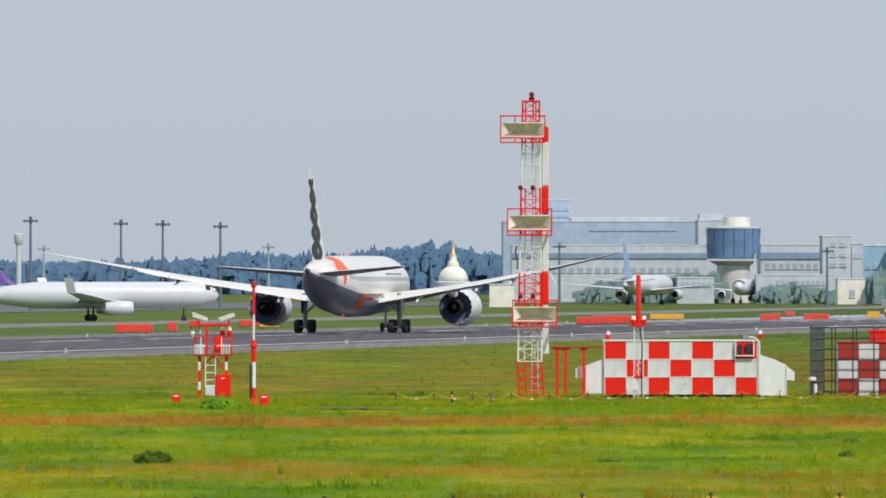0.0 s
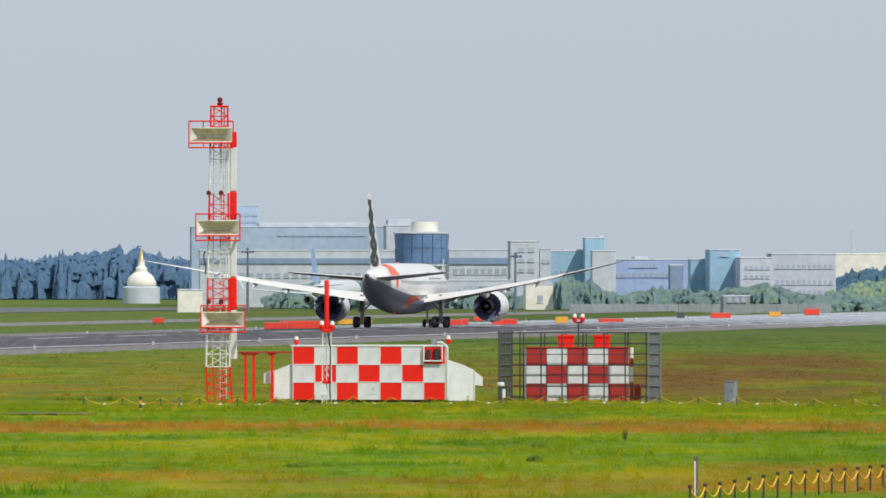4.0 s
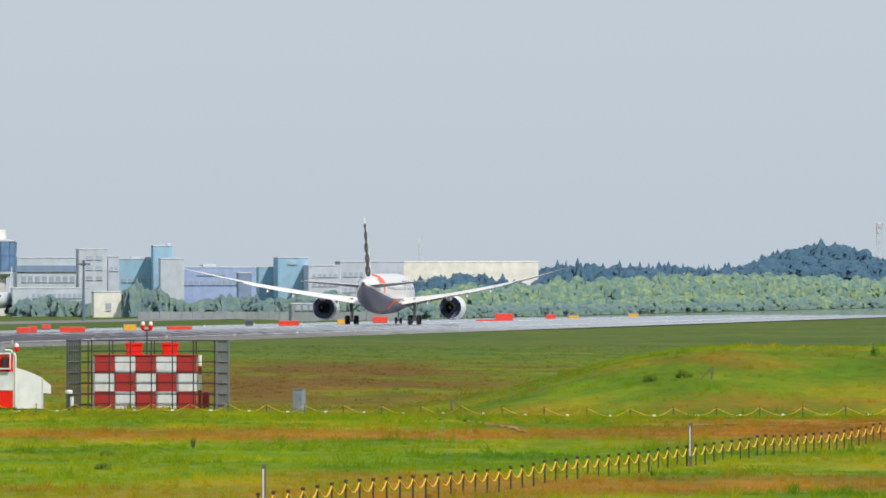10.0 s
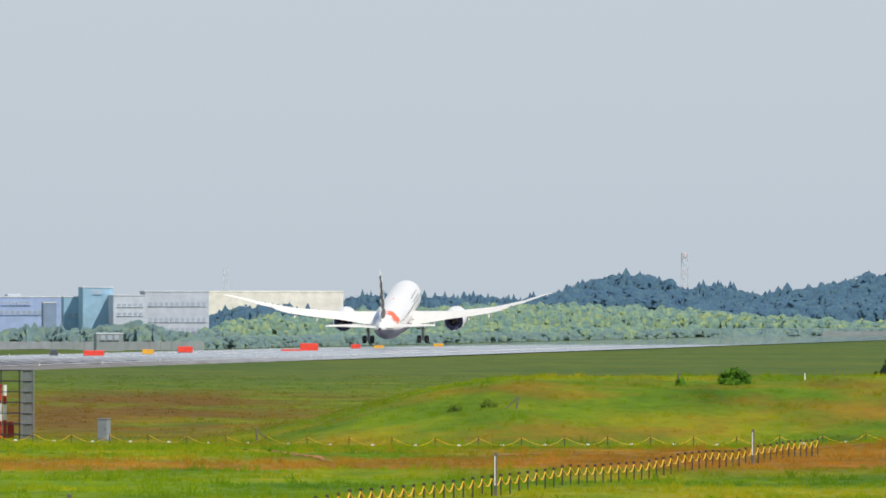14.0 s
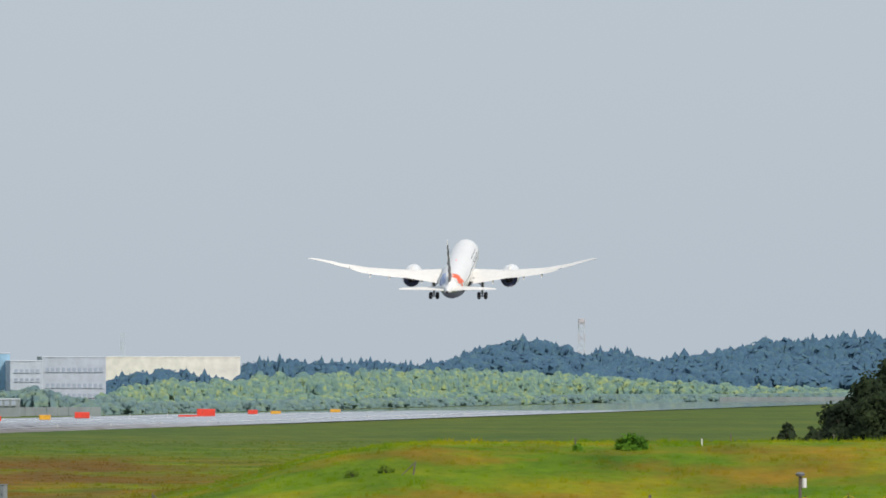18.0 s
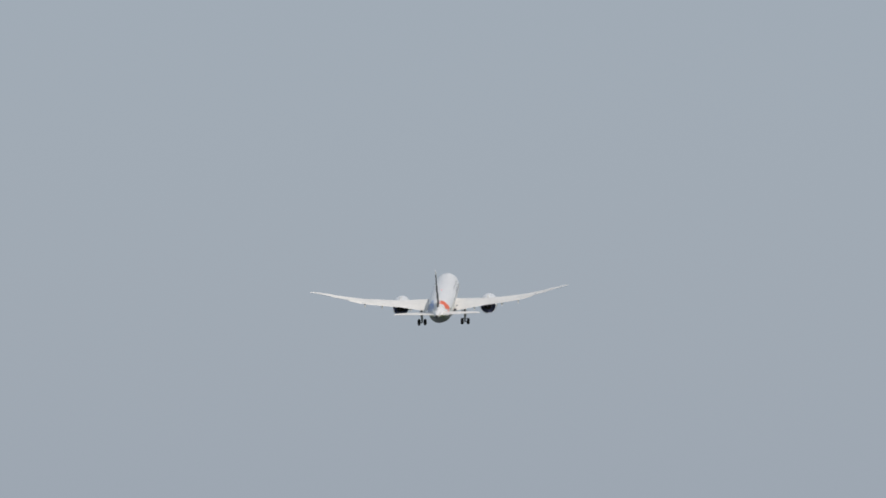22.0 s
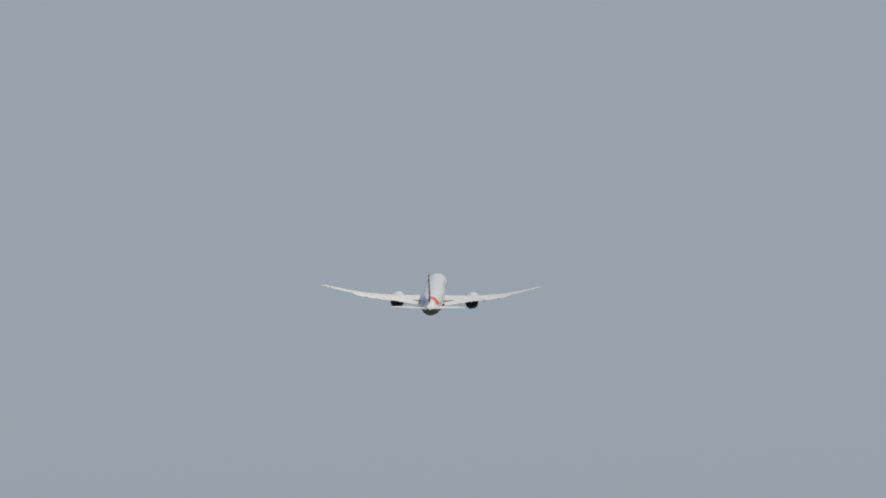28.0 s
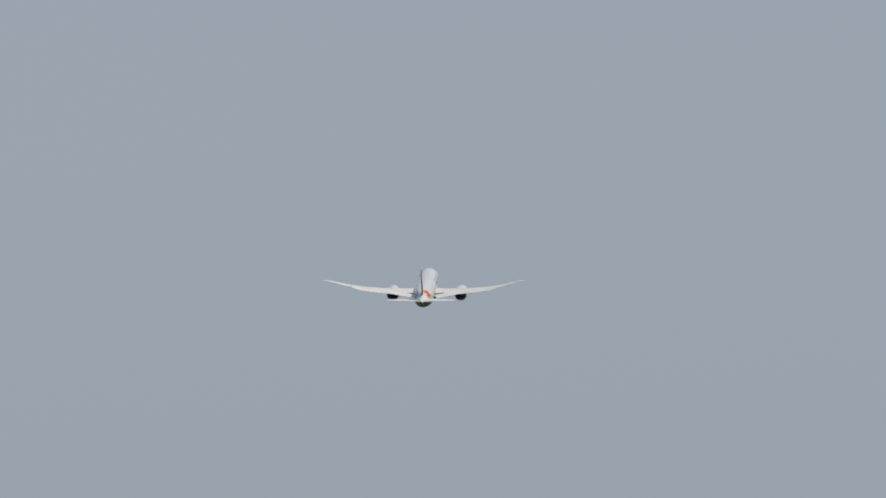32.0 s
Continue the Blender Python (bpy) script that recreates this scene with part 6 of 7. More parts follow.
for u, v, d in ((77, 436, 2900), (475, 433, 2900)):
    light_mast(u, v, d, "distant pale grey floodlight mast", 1.2, MAT_MASTFAR)


def lattice_tower(u, v, w, d, top, mats, label):
    ob = thing("lattice_tower", pose(px(u, d), d, ground_z(px(u, d), d)), label, "lattice tower")
    k = d / 21600
    z0 = ground_z(px(u, d), d)
    h, r = pz(v, d) - z0, w * k / 2
    n = 10
    for i in range(n):
        a, b = h * i / n, h * (i + 1) / n
        ra, rb = r * (1.5 - 0.5 * i / n), r * (1.5 - 0.5 * (i + 1) / n)
        for sx, sy in ((-1, -1), (1, -1), (1, 1), (-1, 1)):
            part("tower_leg", Shape().tube((sx * ra, sy * ra, a), (sx * rb, sy * rb, b), 0.11, 4), mats[i % 2], ob)
            part("tower_brace", Shape().tube((sx * ra, sy * ra, a), (-sx * rb, sy * rb, b), 0.08, 4), mats[i % 2], ob)
    if top:
        part("tower_head", Shape().box(-r * 1.1, r * 1.1, -r, r, h - 1.6, h, 0.1), mats[1], ob)


# tower paints brought close to the sky colour, so the haze is painted in
MAT_HAZERED = material("haze_pink_red_paint", (0.58, 0.54, 0.58), 0.7, vary=0.1)
MAT_HAZEWHITE = material("haze_grey_paint", (0.56, 0.62, 0.68), 0.7, vary=0.1)
lattice_tower(2879, 372, 10, 4600, True, (MAT_HAZEWHITE, MAT_HAZERED), "faint red and white lattice tower behind the wood")
lattice_tower(2062, 396, 7, 4300, False, (MAT_HAZEWHITE, MAT_HAZEWHITE), "faint pale lattice tower")
tw = thing("water_tower", pose(px(33, 3300), 3300, FAR_Z), "faint pale water tower on the skyline", "water tower")
part("shaft", Shape().tube((0, 0, 0), (0, 0, pz(432, 3300) - FAR_Z), 0.7, 10), MAT_HAZEWHITE, tw)
part("tank", Shape().lathe([(pz(434, 3300) - FAR_Z, 0.7), (pz(430, 3300) - FAR_Z, 1.2), (pz(415, 3300) - FAR_Z, 1.2), (pz(413, 3300) - FAR_Z, 0.4)], 14, "z", 0, 0, True), MAT_HAZEWHITE, tw, smooth="edges")

# ---- woods ----
rng = np.random.default_rng(7)


def foliage(name, a, b, c, haze_sheen=0.0, grain=1.1):
    """Leaf colours that vary from clump to clump and from tree to tree; a bluish sheen imitates haze."""
    m = bpy.data.materials.new(name)
    m.use_nodes = True
    n, l = m.node_tree.nodes, m.node_tree.links
    geo, ramp = n.new("ShaderNodeNewGeometry"), n.new("ShaderNodeValToRGB")
    e = ramp.color_ramp.elements
    e.new(0.5)
    for k, (p, col) in zip(e, ((0.0, a), (0.55, b), (1.0, c))):
        k.position, k.color = p, (*col, 1)
    t, mp, add = n.new("ShaderNodeTexNoise"), n.new("ShaderNodeMapping"), n.new("ShaderNodeMath")
    mp.inputs["Scale"].default_value = (0.11, 0.03, 0.15)
    t.inputs["Detail"].default_value = 5
    add.operation = "MULTIPLY_ADD"
    add.inputs[1].default_value = 0.12
    l.new(geo.outputs["Position"], mp.inputs["Vector"])
    l.new(mp.outputs[0], t.inputs["Vector"])
    l.new(geo.outputs["Random Per Island"], add.inputs[0])
    r = n.new("ShaderNodeMapRange")
    r.inputs[1].default_value, r.inputs[2].default_value, r.inputs[4].default_value = 0.33, 0.67, 0.88
    l.new(t.outputs[0], r.inputs[0])
    l.new(r.outputs[0], add.inputs[2])
    l.new(add.outputs[0], ramp.inputs[0])
    b = n["Principled BSDF"]
    # sprays of leaves within each clump: fine light and dark, and relief
    spray, lift, tone = n.new("ShaderNodeTexNoise"), n.new("ShaderNodeBump"), n.new("ShaderNodeMapRange")
    spray.inputs["Scale"].default_value, spray.inputs["Detail"].default_value = grain, 4
    l.new(geo.outputs["Position"], spray.inputs["Vector"])
    lift.inputs["Strength"].default_value, lift.inputs["Distance"].default_value = 0.3, 0.35 / grain
    l.new(spray.outputs[0], lift.inputs["Height"])
    l.new(lift.outputs[0], b.inputs["Normal"])
    tone.inputs[1].default_value, tone.inputs[2].default_value = 0.35, 0.65
    tone.inputs[3].default_value, tone.inputs[4].default_value = 0.88, 1.13
    l.new(spray.outputs[0], tone.inputs[0])
    leaf = n.new("ShaderNodeMix")
    leaf.data_type, leaf.blend_type = "RGBA", "MULTIPLY"
    leaf.inputs[0].default_value = 1
    l.new(ramp.outputs[0], leaf.inputs[6])
    l.new(tone.outputs[0], leaf.inputs[7])
    l.new(leaf.outputs[2], b.inputs["Base Color"])
    b.inputs["Roughness"].default_value = 0.85
    b.inputs["Specular IOR Level"].default_value = 0.15
    b.inputs["Sheen Weight"].default_value, b.inputs["Sheen Roughness"].default_value = haze_sheen, 0.7
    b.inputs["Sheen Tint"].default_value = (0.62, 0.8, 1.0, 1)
    # light shines through thin leaves
    tr, mx = n.new("ShaderNodeBsdfTranslucent"), n.new("ShaderNodeMixShader")
    mx.inputs[0].default_value = 0.22 if grain < 2 else 0.3
    l.new(leaf.outputs[2], tr.inputs["Color"])
    l.new(b.outputs[0], mx.inputs[1])
    l.new(tr.outputs[0], mx.inputs[2])
    l.new(mx.outputs[0], n["Material Output"].inputs["Surface"])
    return m


def leaf_cards(centres, sizes, facing=None, tilt=0.45):
    """Small bent leaf clumps (two triangles each) with random turns, as arrays."""
    n = len(centres)
    u = rng.normal(size=(n, 3))
    u /= np.linalg.norm(u, axis=1)[:, None]
    w = rng.normal(size=(n, 3)) if facing is None else facing / (np.linalg.norm(facing, axis=1)[:, None] + 1e-9) + tilt * rng.normal(size=(n, 3))
    # clumps are turned towards the camera and upwards, to fit its view
    w[:, 1], w[:, 2] = -abs(w[:, 1]) - 0.2, abs(w[:, 2]) + 0.1
    u -= w * ((u * w).sum(1) / (w * w).sum(1))[:, None]
    u /= np.linalg.norm(u, axis=1)[:, None] + 1e-9
    v = np.cross(u, w)
    v /= np.linalg.norm(v, axis=1)[:, None] + 1e-9
    s = sizes[:, None]
    bend = rng.normal(size=(n, 3)) * 0.25 * s
    q = np.stack([centres - u * s - v * s * 0.6, centres + u * s * 0.9 - v * s * 0.7 + bend, centres + u * s + v * s * 0.7, centres - u * s * 0.8 + v * s * 0.6 - bend], 1)
    # wind every clump so that its face is turned to the camera
    away = np.cross(q[:, 1] - q[:, 0], q[:, 3] - q[:, 0])[:, 1] > 0
    q[away] = q[away][:, ::-1]
    return q.reshape(-1, 3)


def crown_points(kind, n, h, w):
    """Places on a crown of height h and half width w, in uneven lobes, and the way each one faces; and its lobes."""
    if kind == "conifer":
        t = rng.random(n) ** 0.8
        a = rng.random(n) * 2 * math.pi
        tier = 0.8 + 0.2 * np.cos(t * 40 + a)
        r = w * 1.25 * (1.02 - t) ** 0.65 * tier * (0.9 + 0.3 * rng.random(n))
        p = np.stack([r * np.cos(a), r * np.sin(a), h * (0.08 + 0.92 * t)], 1)
        return p, np.stack([np.cos(a), np.sin(a), np.full(n, 0.7)], 1), []
    lobes = 12
    lc = np.stack([rng.normal(size=lobes) * 0.46 * w, rng.normal(size=lobes) * 0.46 * w, h * (0.22 + 0.52 * rng.random(lobes))], 1)
    lc[0] = (0.1 * w, 0, h * 0.80)
    lc[1] = (0.2 * w, -0.3 * w, h * 0.25)
    lc[2] = (-0.3 * w, -0.2 * w, h * 0.55)
    pick = rng.integers(0, lobes, n)
    d = rng.normal(size=(n, 3))
    d /= np.linalg.norm(d, axis=1)[:, None]
    r0 = np.array([0.44 * w, 0.44 * w, 0.19 * h])
    p = lc[pick] + d * (0.85 + 0.42 * rng.random(n) ** 2)[:, None] * r0
    p[:, 2] = np.maximum(p[:, 2], 0.02 * h)
    return p, d + np.array([0, 0, 0.25]), [(c, r0) for c in lc]


def dome_grid(cols, rows, point):
    return np.array([[point(i / cols, j / rows) for i in range(cols + 1)] for j in range(rows + 1)])


def lobe_point(a, b):
    a, e = radians(-205 + 230 * a), radians(-60 + 150 * b)
    r = math.cos(e) if e > 0 else 1.0 + 0.05 * math.sin(e)
    return (math.cos(a) * r, math.sin(a) * r, math.sin(e) * (1.0 if e > 0 else 1.5))


def cone_point(a, b):
    a = radians(-200 + 220 * a)
    r = 1.15 * (1.0 - b) ** 0.62
    return (math.cos(a) * r, math.sin(a) * r, 0.03 + 0.97 * b)


LOBE, CONE = dome_grid(7, 5, lobe_point), dome_grid(7, 6, cone_point)


def patches(g):
    """The corners of all patches of a grid of points, four by four."""
    return np.stack([g[:-1, :-1], g[:-1, 1:], g[1:, 1:], g[1:, :-1]], 2).reshape(-1, 3)


def mass(kind, h, w, lobes):
    """The leafy masses inside a crown: uneven domes on the camera's side, with normals bent up and towards it."""
    if kind == "conifer":
        q = CONE * (0.85 + 0.22 * rng.random((7, 8, 1)) * np.array([1, 1, 0.0]) + np.array([0, 0, 0.2])) * np.array([w, w, h])
        return patches(q), patches(CONE * np.array([0.3, 0.3, 0]) + np.array([0.15, -0.3, 0.5]))
    qs, fs = [], []
    for c, r in lobes:
        qs.append(patches(LOBE * (0.84 + 0.22 * rng.random((6, 8, 1))) * r + c))
        fs.append(patches(0.32 * LOBE + np.array([0.15, -0.3, 0.55])))
    return np.concatenate(qs), np.concatenate(fs)


def card_mesh(name, quads, normals=None):
    n = len(quads) // 4
    me = bpy.data.meshes.new(name)
    me.vertices.add(n * 4)
    me.vertices.foreach_set("co", np.asarray(quads, dtype=np.float32).ravel())
    me.loops.add(n * 4)
    me.loops.foreach_set("vertex_index", np.arange(n * 4, dtype=np.int32))
    me.polygons.add(n)
    me.polygons.foreach_set("loop_start", np.arange(0, n * 4, 4, dtype=np.int32))
    me.update(calc_edges=True)
    if normals is not None:
        me.polygons.foreach_set("use_smooth", np.ones(n, dtype=bool))
        q = normals / (np.linalg.norm(normals, axis=1)[:, None] + 1e-9)
        q = np.repeat(q, 4, 0) if len(q) == n else q
        # each clump is shaded on the side that it shows
        c = np.asarray(quads, dtype=float).reshape(n, 4, 3)
        g = np.cross(c[:, 2] - c[:, 0], c[:, 3] - c[:, 1])
        g = np.repeat(g / (np.linalg.norm(g, axis=1)[:, None] + 1e-9), 4, 0)
        q = q + np.maximum(0.0, 0.35 - (q * g).sum(1))[:, None] * g
        me.normals_split_custom_set_from_vertices(q.tolist())
    return me


def wood(name, label, mat, trees, cards, size):
    """One mass of far trees: rows of (x, y, ground, height, half width, kind)."""
    out, face = [], []
    for x, y, g, h, w, kind in trees:
        at = np.array([x, y, g])
        p, d, lobes = crown_points(kind, cards, h, w)
        keep = d[:, 1] < 0.05
        p, d = p[keep] + at, d[keep]
        s = size * 0.72 * w * (0.6 + 0.8 * rng.random(len(p))) * (0.42 if kind == "conifer" else 1.0)
        out.append(leaf_cards(p, s * 0.85, d + np.array([0.0, -0.3, 0.45]), 0.2))
        face.append(np.repeat(0.3 * d + np.array([0.15, -0.35, 0.5]) + 0.12 * rng.normal(size=d.shape), 4, 0))
        q, f = mass(kind, h, w, lobes)
        out.append(q + at)
        face.append(f)
    # leafy sheets added between neighbouring crowns, leaning out so dark gaps don't show
    for a, b in zip(trees, trees[1:]):
        if abs(b[0] - a[0]) < 5 * max(a[4], b[4]) and abs(b[1] - a[1]) < 60:
            p, q = np.array(a[:2]), np.array(b[:2])
            grid = np.empty((7, 5, 3))
            for i in range(7):
                xy, h = p + (q - p) * i / 6, a[3] + (b[3] - a[3]) * i / 6
                for j in range(5):
                    lean = -1.0 * max(a[4], 8.0) * (1 - j / 4) - 0.05 * a[4]
                    grid[i, j] = (xy[0] + rng.normal() * 0.15, xy[1] + lean + rng.normal() * 0.18, a[2] + h * (0.02 + 0.92 * j / 4) + (rng.normal() * 0.02 * h if j else 0.0))
            c = patches(grid if q[0] < p[0] else grid[::-1])
            out.append(c)
            face.append(np.tile([0.15, -0.35, 0.5], (len(c), 1)) + 0.12 * rng.normal(size=c.shape))
    # every leafy patch is wound to face the camera
    q, f = np.concatenate(out).reshape(-1, 4, 3), np.concatenate(face).reshape(-1, 4, 3)
    away = np.cross(q[:, 2] - q[:, 0], q[:, 3] - q[:, 1])[:, 1] > 0
    q[away], f[away] = q[away][:, ::-1], f[away][:, ::-1]
    me = card_mesh(name, q.reshape(-1, 3), f.reshape(-1, 3))
    me.materials.append(mat)
    return tagged(new(name, me), label, "woods", kind="stuff")


def wood_edge(u):
    """Distance of the woods' near edge, beyond the runway's far side and its end."""
    b = (u - 784) / 21600
    return min(3600.0, 292 / (0.1788 - b)) if b < 0.17 else 3600.0


def belt(u0, u1, d, vtop, spacing, hw, kinds, rows=2, depth=25.0, jitter=0.16):
    """Trees along a belt whose tops follow vtop(u); d is a distance, or metres behind the woods' edge when small."""
    out = []
    for r in range(rows):
        u = u0 + rng.random() * spacing
        while u < u1:
            dd = (d if d > 1000 else wood_edge(u) + d) + depth * r + rng.normal() * 6
            x = px(u, dd)
            g = ground_z(x, dd)
            top = pz(vtop(u) + (2.5 * r if r else 0), dd)
            kind = kinds[int(rng.integers(0, len(kinds)))]
            h = max(2.5, (top - g) * (1 + jitter * rng.normal() * 0.5))
            if kind == "conifer":
                h *= 1.05
            w = hw * dd / 2900 * (0.7 + 0.6 * rng.random()) * (0.42 + 0.25 * rng.random() if kind == "conifer" else 1)
            out.append((x, dd, g, h, w, kind))
            u += spacing * (0.6 + 0.8 * rng.random())
    return out


def curve(*stops):
    us, vs = [s[0] for s in stops], [s[1] for s in stops]
    return lambda u: float(np.interp(u, us, vs)) + 2.5 * noise.noise((u / 23, 1.7, 0)) + 1.5 * noise.noise((u / 9, 4.2, 0))


# distance haze is put into these leaf colours, paler and bluer than real leaves
MAT_CONIFER = foliage("haze_blue_conifer", (0.054, 0.120, 0.198), (0.068, 0.147, 0.220), (0.094, 0.180, 0.204), 0.15)
MAT_HAZEPINE = foliage("hazy_blue_pine", (0.072, 0.148, 0.262), (0.088, 0.174, 0.285), (0.112, 0.205, 0.275), 0.2)
MAT_BROAD = foliage("haze_green_broadleaf", (0.120, 0.200, 0.215), (0.158, 0.245, 0.215), (0.215, 0.295, 0.180), 0.3)
MAT_BAMBOO = foliage("haze_pale_bamboo", (0.110, 0.208, 0.212), (0.188, 0.298, 0.198), (0.35, 0.415, 0.130), 0.3)
wood("far_conifers", "dense conifer wood on the skyline, coloured blue for haze", MAT_HAZEPINE, belt(-150, 900, 3500, curve((-150, 460), (60, 462), (180, 466), (330, 460), (420, 449), (520, 452), (620, 450), (700, 440), (780, 436), (880, 452)), 10, 3.4, ("conifer", "round", "round", "round"), 3, 25, 0.12), 170, 0.20)
wood("terminal_trees", "trees in front of the terminal, coloured blue-green for haze", MAT_BROAD, belt(1040, 1270, 2560, curve((1040, 505), (1100, 492), (1180, 488), (1250, 482)), 12, 3.0, ("round",), 2) + belt(1345, 1465, 2520, curve((1345, 512), (1400, 502), (1460, 512)), 12, 2.6, ("round",), 2) + belt(1528, 1800, 2480, curve((1528, 492), (1560, 482), (1600, 492), (1640, 515), (1690, 505), (1740, 500), (1800, 508)), 11, 2.8, ("round", "round", "conifer"), 2) + belt(1800, 2060, 2440, curve((1800, 512), (1880, 495), (1920, 500), (1990, 512), (2060, 505)), 11, 2.8, ("round",), 2), 240, 0.15)
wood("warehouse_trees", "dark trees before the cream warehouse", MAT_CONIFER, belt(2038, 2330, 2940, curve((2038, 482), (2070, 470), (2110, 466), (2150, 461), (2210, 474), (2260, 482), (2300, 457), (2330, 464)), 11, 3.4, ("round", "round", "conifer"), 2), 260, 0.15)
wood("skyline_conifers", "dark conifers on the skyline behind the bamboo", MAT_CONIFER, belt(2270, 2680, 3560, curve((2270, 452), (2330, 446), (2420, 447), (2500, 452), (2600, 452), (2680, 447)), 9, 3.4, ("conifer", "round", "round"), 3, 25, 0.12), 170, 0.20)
wood("bamboo_wood", "wide green bamboo wood beyond the runway, paled for haze", MAT_BAMBOO, belt(2020, 3420, 110, curve((2020, 520), (2060, 492), (2120, 486), (2300, 478), (2450, 468), (2600, 463), (2800, 466), (2950, 478), (3150, 490), (3420, 500)), 11, 3.4, ("round",), 3, 45) + belt(2040, 3420, 45, curve((2040, 528), (2300, 508), (2600, 500), (2900, 506), (3420, 514)), 12, 3.2, ("round",), 2, 20), 280, 0.14)
wood("bank_shrubs", "low green shrubs at the far field edge, coloured for haze", MAT_BROAD, belt(1990, 3450, 10, curve((1990, 533), (2300, 526), (2700, 524), (3450, 527)), 14, 2.6, ("round",), 2, 15), 140, 0.17)
wood("wooded_hill", "rounded wooded hill, its trees coloured blue-green for haze", MAT_CONIFER, belt(2625, 2880, 4050, curve((2640, 448), (2672, 434), (2710, 420), (2765, 410), (2800, 412), (2818, 420), (2838, 415), (2858, 428), (2885, 442)), 8, 4.2, ("round", "round", "round", "conifer"), 4, 20, 0.1) + belt(2650, 2900, 3900, curve((2650, 456), (2770, 432), (2900, 452)), 10, 4.2, ("round",), 2, 20), 240, 0.16)
wood("far_ridge", "long conifer ridge, coloured dark blue-green for haze", MAT_CONIFER, belt(2850, 3800, 4450, curve((2850, 443), (2874, 442), (2912, 431), (2960, 434), (2988, 440), (3010, 449), (3055, 441), (3120, 429), (3196, 417), (3260, 413), (3387, 404), (3474, 401), (3560, 396), (3800, 388)), 8, 4.6, ("conifer", "round", "conifer", "round"), 3, 25, 0.12) + belt(2850, 3800, 4330, curve((2850, 455), (3100, 450), (3400, 440), (3800, 425)), 9, 5, ("round", "conifer"), 2, 25) + belt(2850, 3800, 4200, curve((2850, 470), (3400, 462), (3800, 455)), 10, 5, ("round",), 1, 25), 150, 0.20)


# ---- single trees and bushes on the mound ----
MAT_DARKLEAF = foliage("dark_green_leaves", (0.020, 0.031, 0.016), (0.029, 0.045, 0.020), (0.045, 0.064, 0.024), 0.0, 4.0)
MAT_BUSHLEAF = foliage("fresh_green_leaves", (0.05, 0.13, 0.012), (0.10, 0.23, 0.018), (0.17, 0.32, 0.03), 0.0, 4.0)
MAT_WEEDLEAF = foliage("weed_leaves", (0.09, 0.15, 0.015), (0.13, 0.20, 0.02), (0.18, 0.24, 0.03), 0.0, 4.0)
MAT_BARK = material("dark_bark", (0.07, 0.055, 0.04), 0.9, vary=0.3, scale=3)


def tree(u, v, d, w, label, cards=4200, leaf=0.085, mat=None):
    x, y, z = stand(u, d)
    h = pz(v, d) - z
    ob = thing("tree", pose(x, y, z), label, "tree", "dark trees on the mound")
    tr = Shape().tube((0, 0, -0.3), (0.1, 0, h * 0.35), 0.20, 8, 0.15).tube((0.1, 0, h * 0.35), (0.0, 0.1, h * 0.75), 0.15, 8, 0.05)
    part("trunk", tr, MAT_BARK, ob)
    for i in range(6):
        a = i * 1.05 + rng.random()
        part("limb", Shape().tube((0.08, 0, h * (0.25 + 0.07 * i)), (0.7 * w * math.cos(a), 0.7 * w * math.sin(a), h * (0.45 + 0.07 * i)), 0.08, 6, 0.02), MAT_BARK, ob)
    p, f, lobes = crown_points("round", cards, h, w)
    p2, f2, _ = crown_points("round", cards // 2, h * 0.7, w * 1.15)
    p, f = np.concatenate([p, p2]), np.concatenate([f, f2])
    q = leaf_cards(p, leaf * (0.6 + 0.9 * rng.random(len(p))), f, 0.8)
    core, core_face = mass("round", h, w, [(c, r * 0.88) for c, r in lobes])
    f = np.repeat(f + 0.5 * rng.normal(size=f.shape), 4, 0)
    part("crown", card_mesh("crown", np.concatenate([q, core]), np.concatenate([f, core_face])), mat or MAT_DARKLEAF, ob)
    return ob


for u, v, d, w in ((3345, 520, 650, 1.1), (3385, 470, 655, 1.7), (3445, 424, 660, 2.3), (3500, 430, 668, 2.4), (3560, 440, 660, 2.8), (3620, 428, 664, 2.8), (3690, 436, 668, 2.8), (3420, 500, 640, 1.8), (3530, 495, 642, 2.2), (3610, 490, 644, 2.3)):
    tree(u, v, d, w, "dense dark green broadleaf tree on the mound")
for u, v, d, w in ((3245, 556, 640, 0.55), (3290, 565, 640, 0.6)):
    tree(u, v, d, w, "small dark green bush on the mound", 500, 0.08)


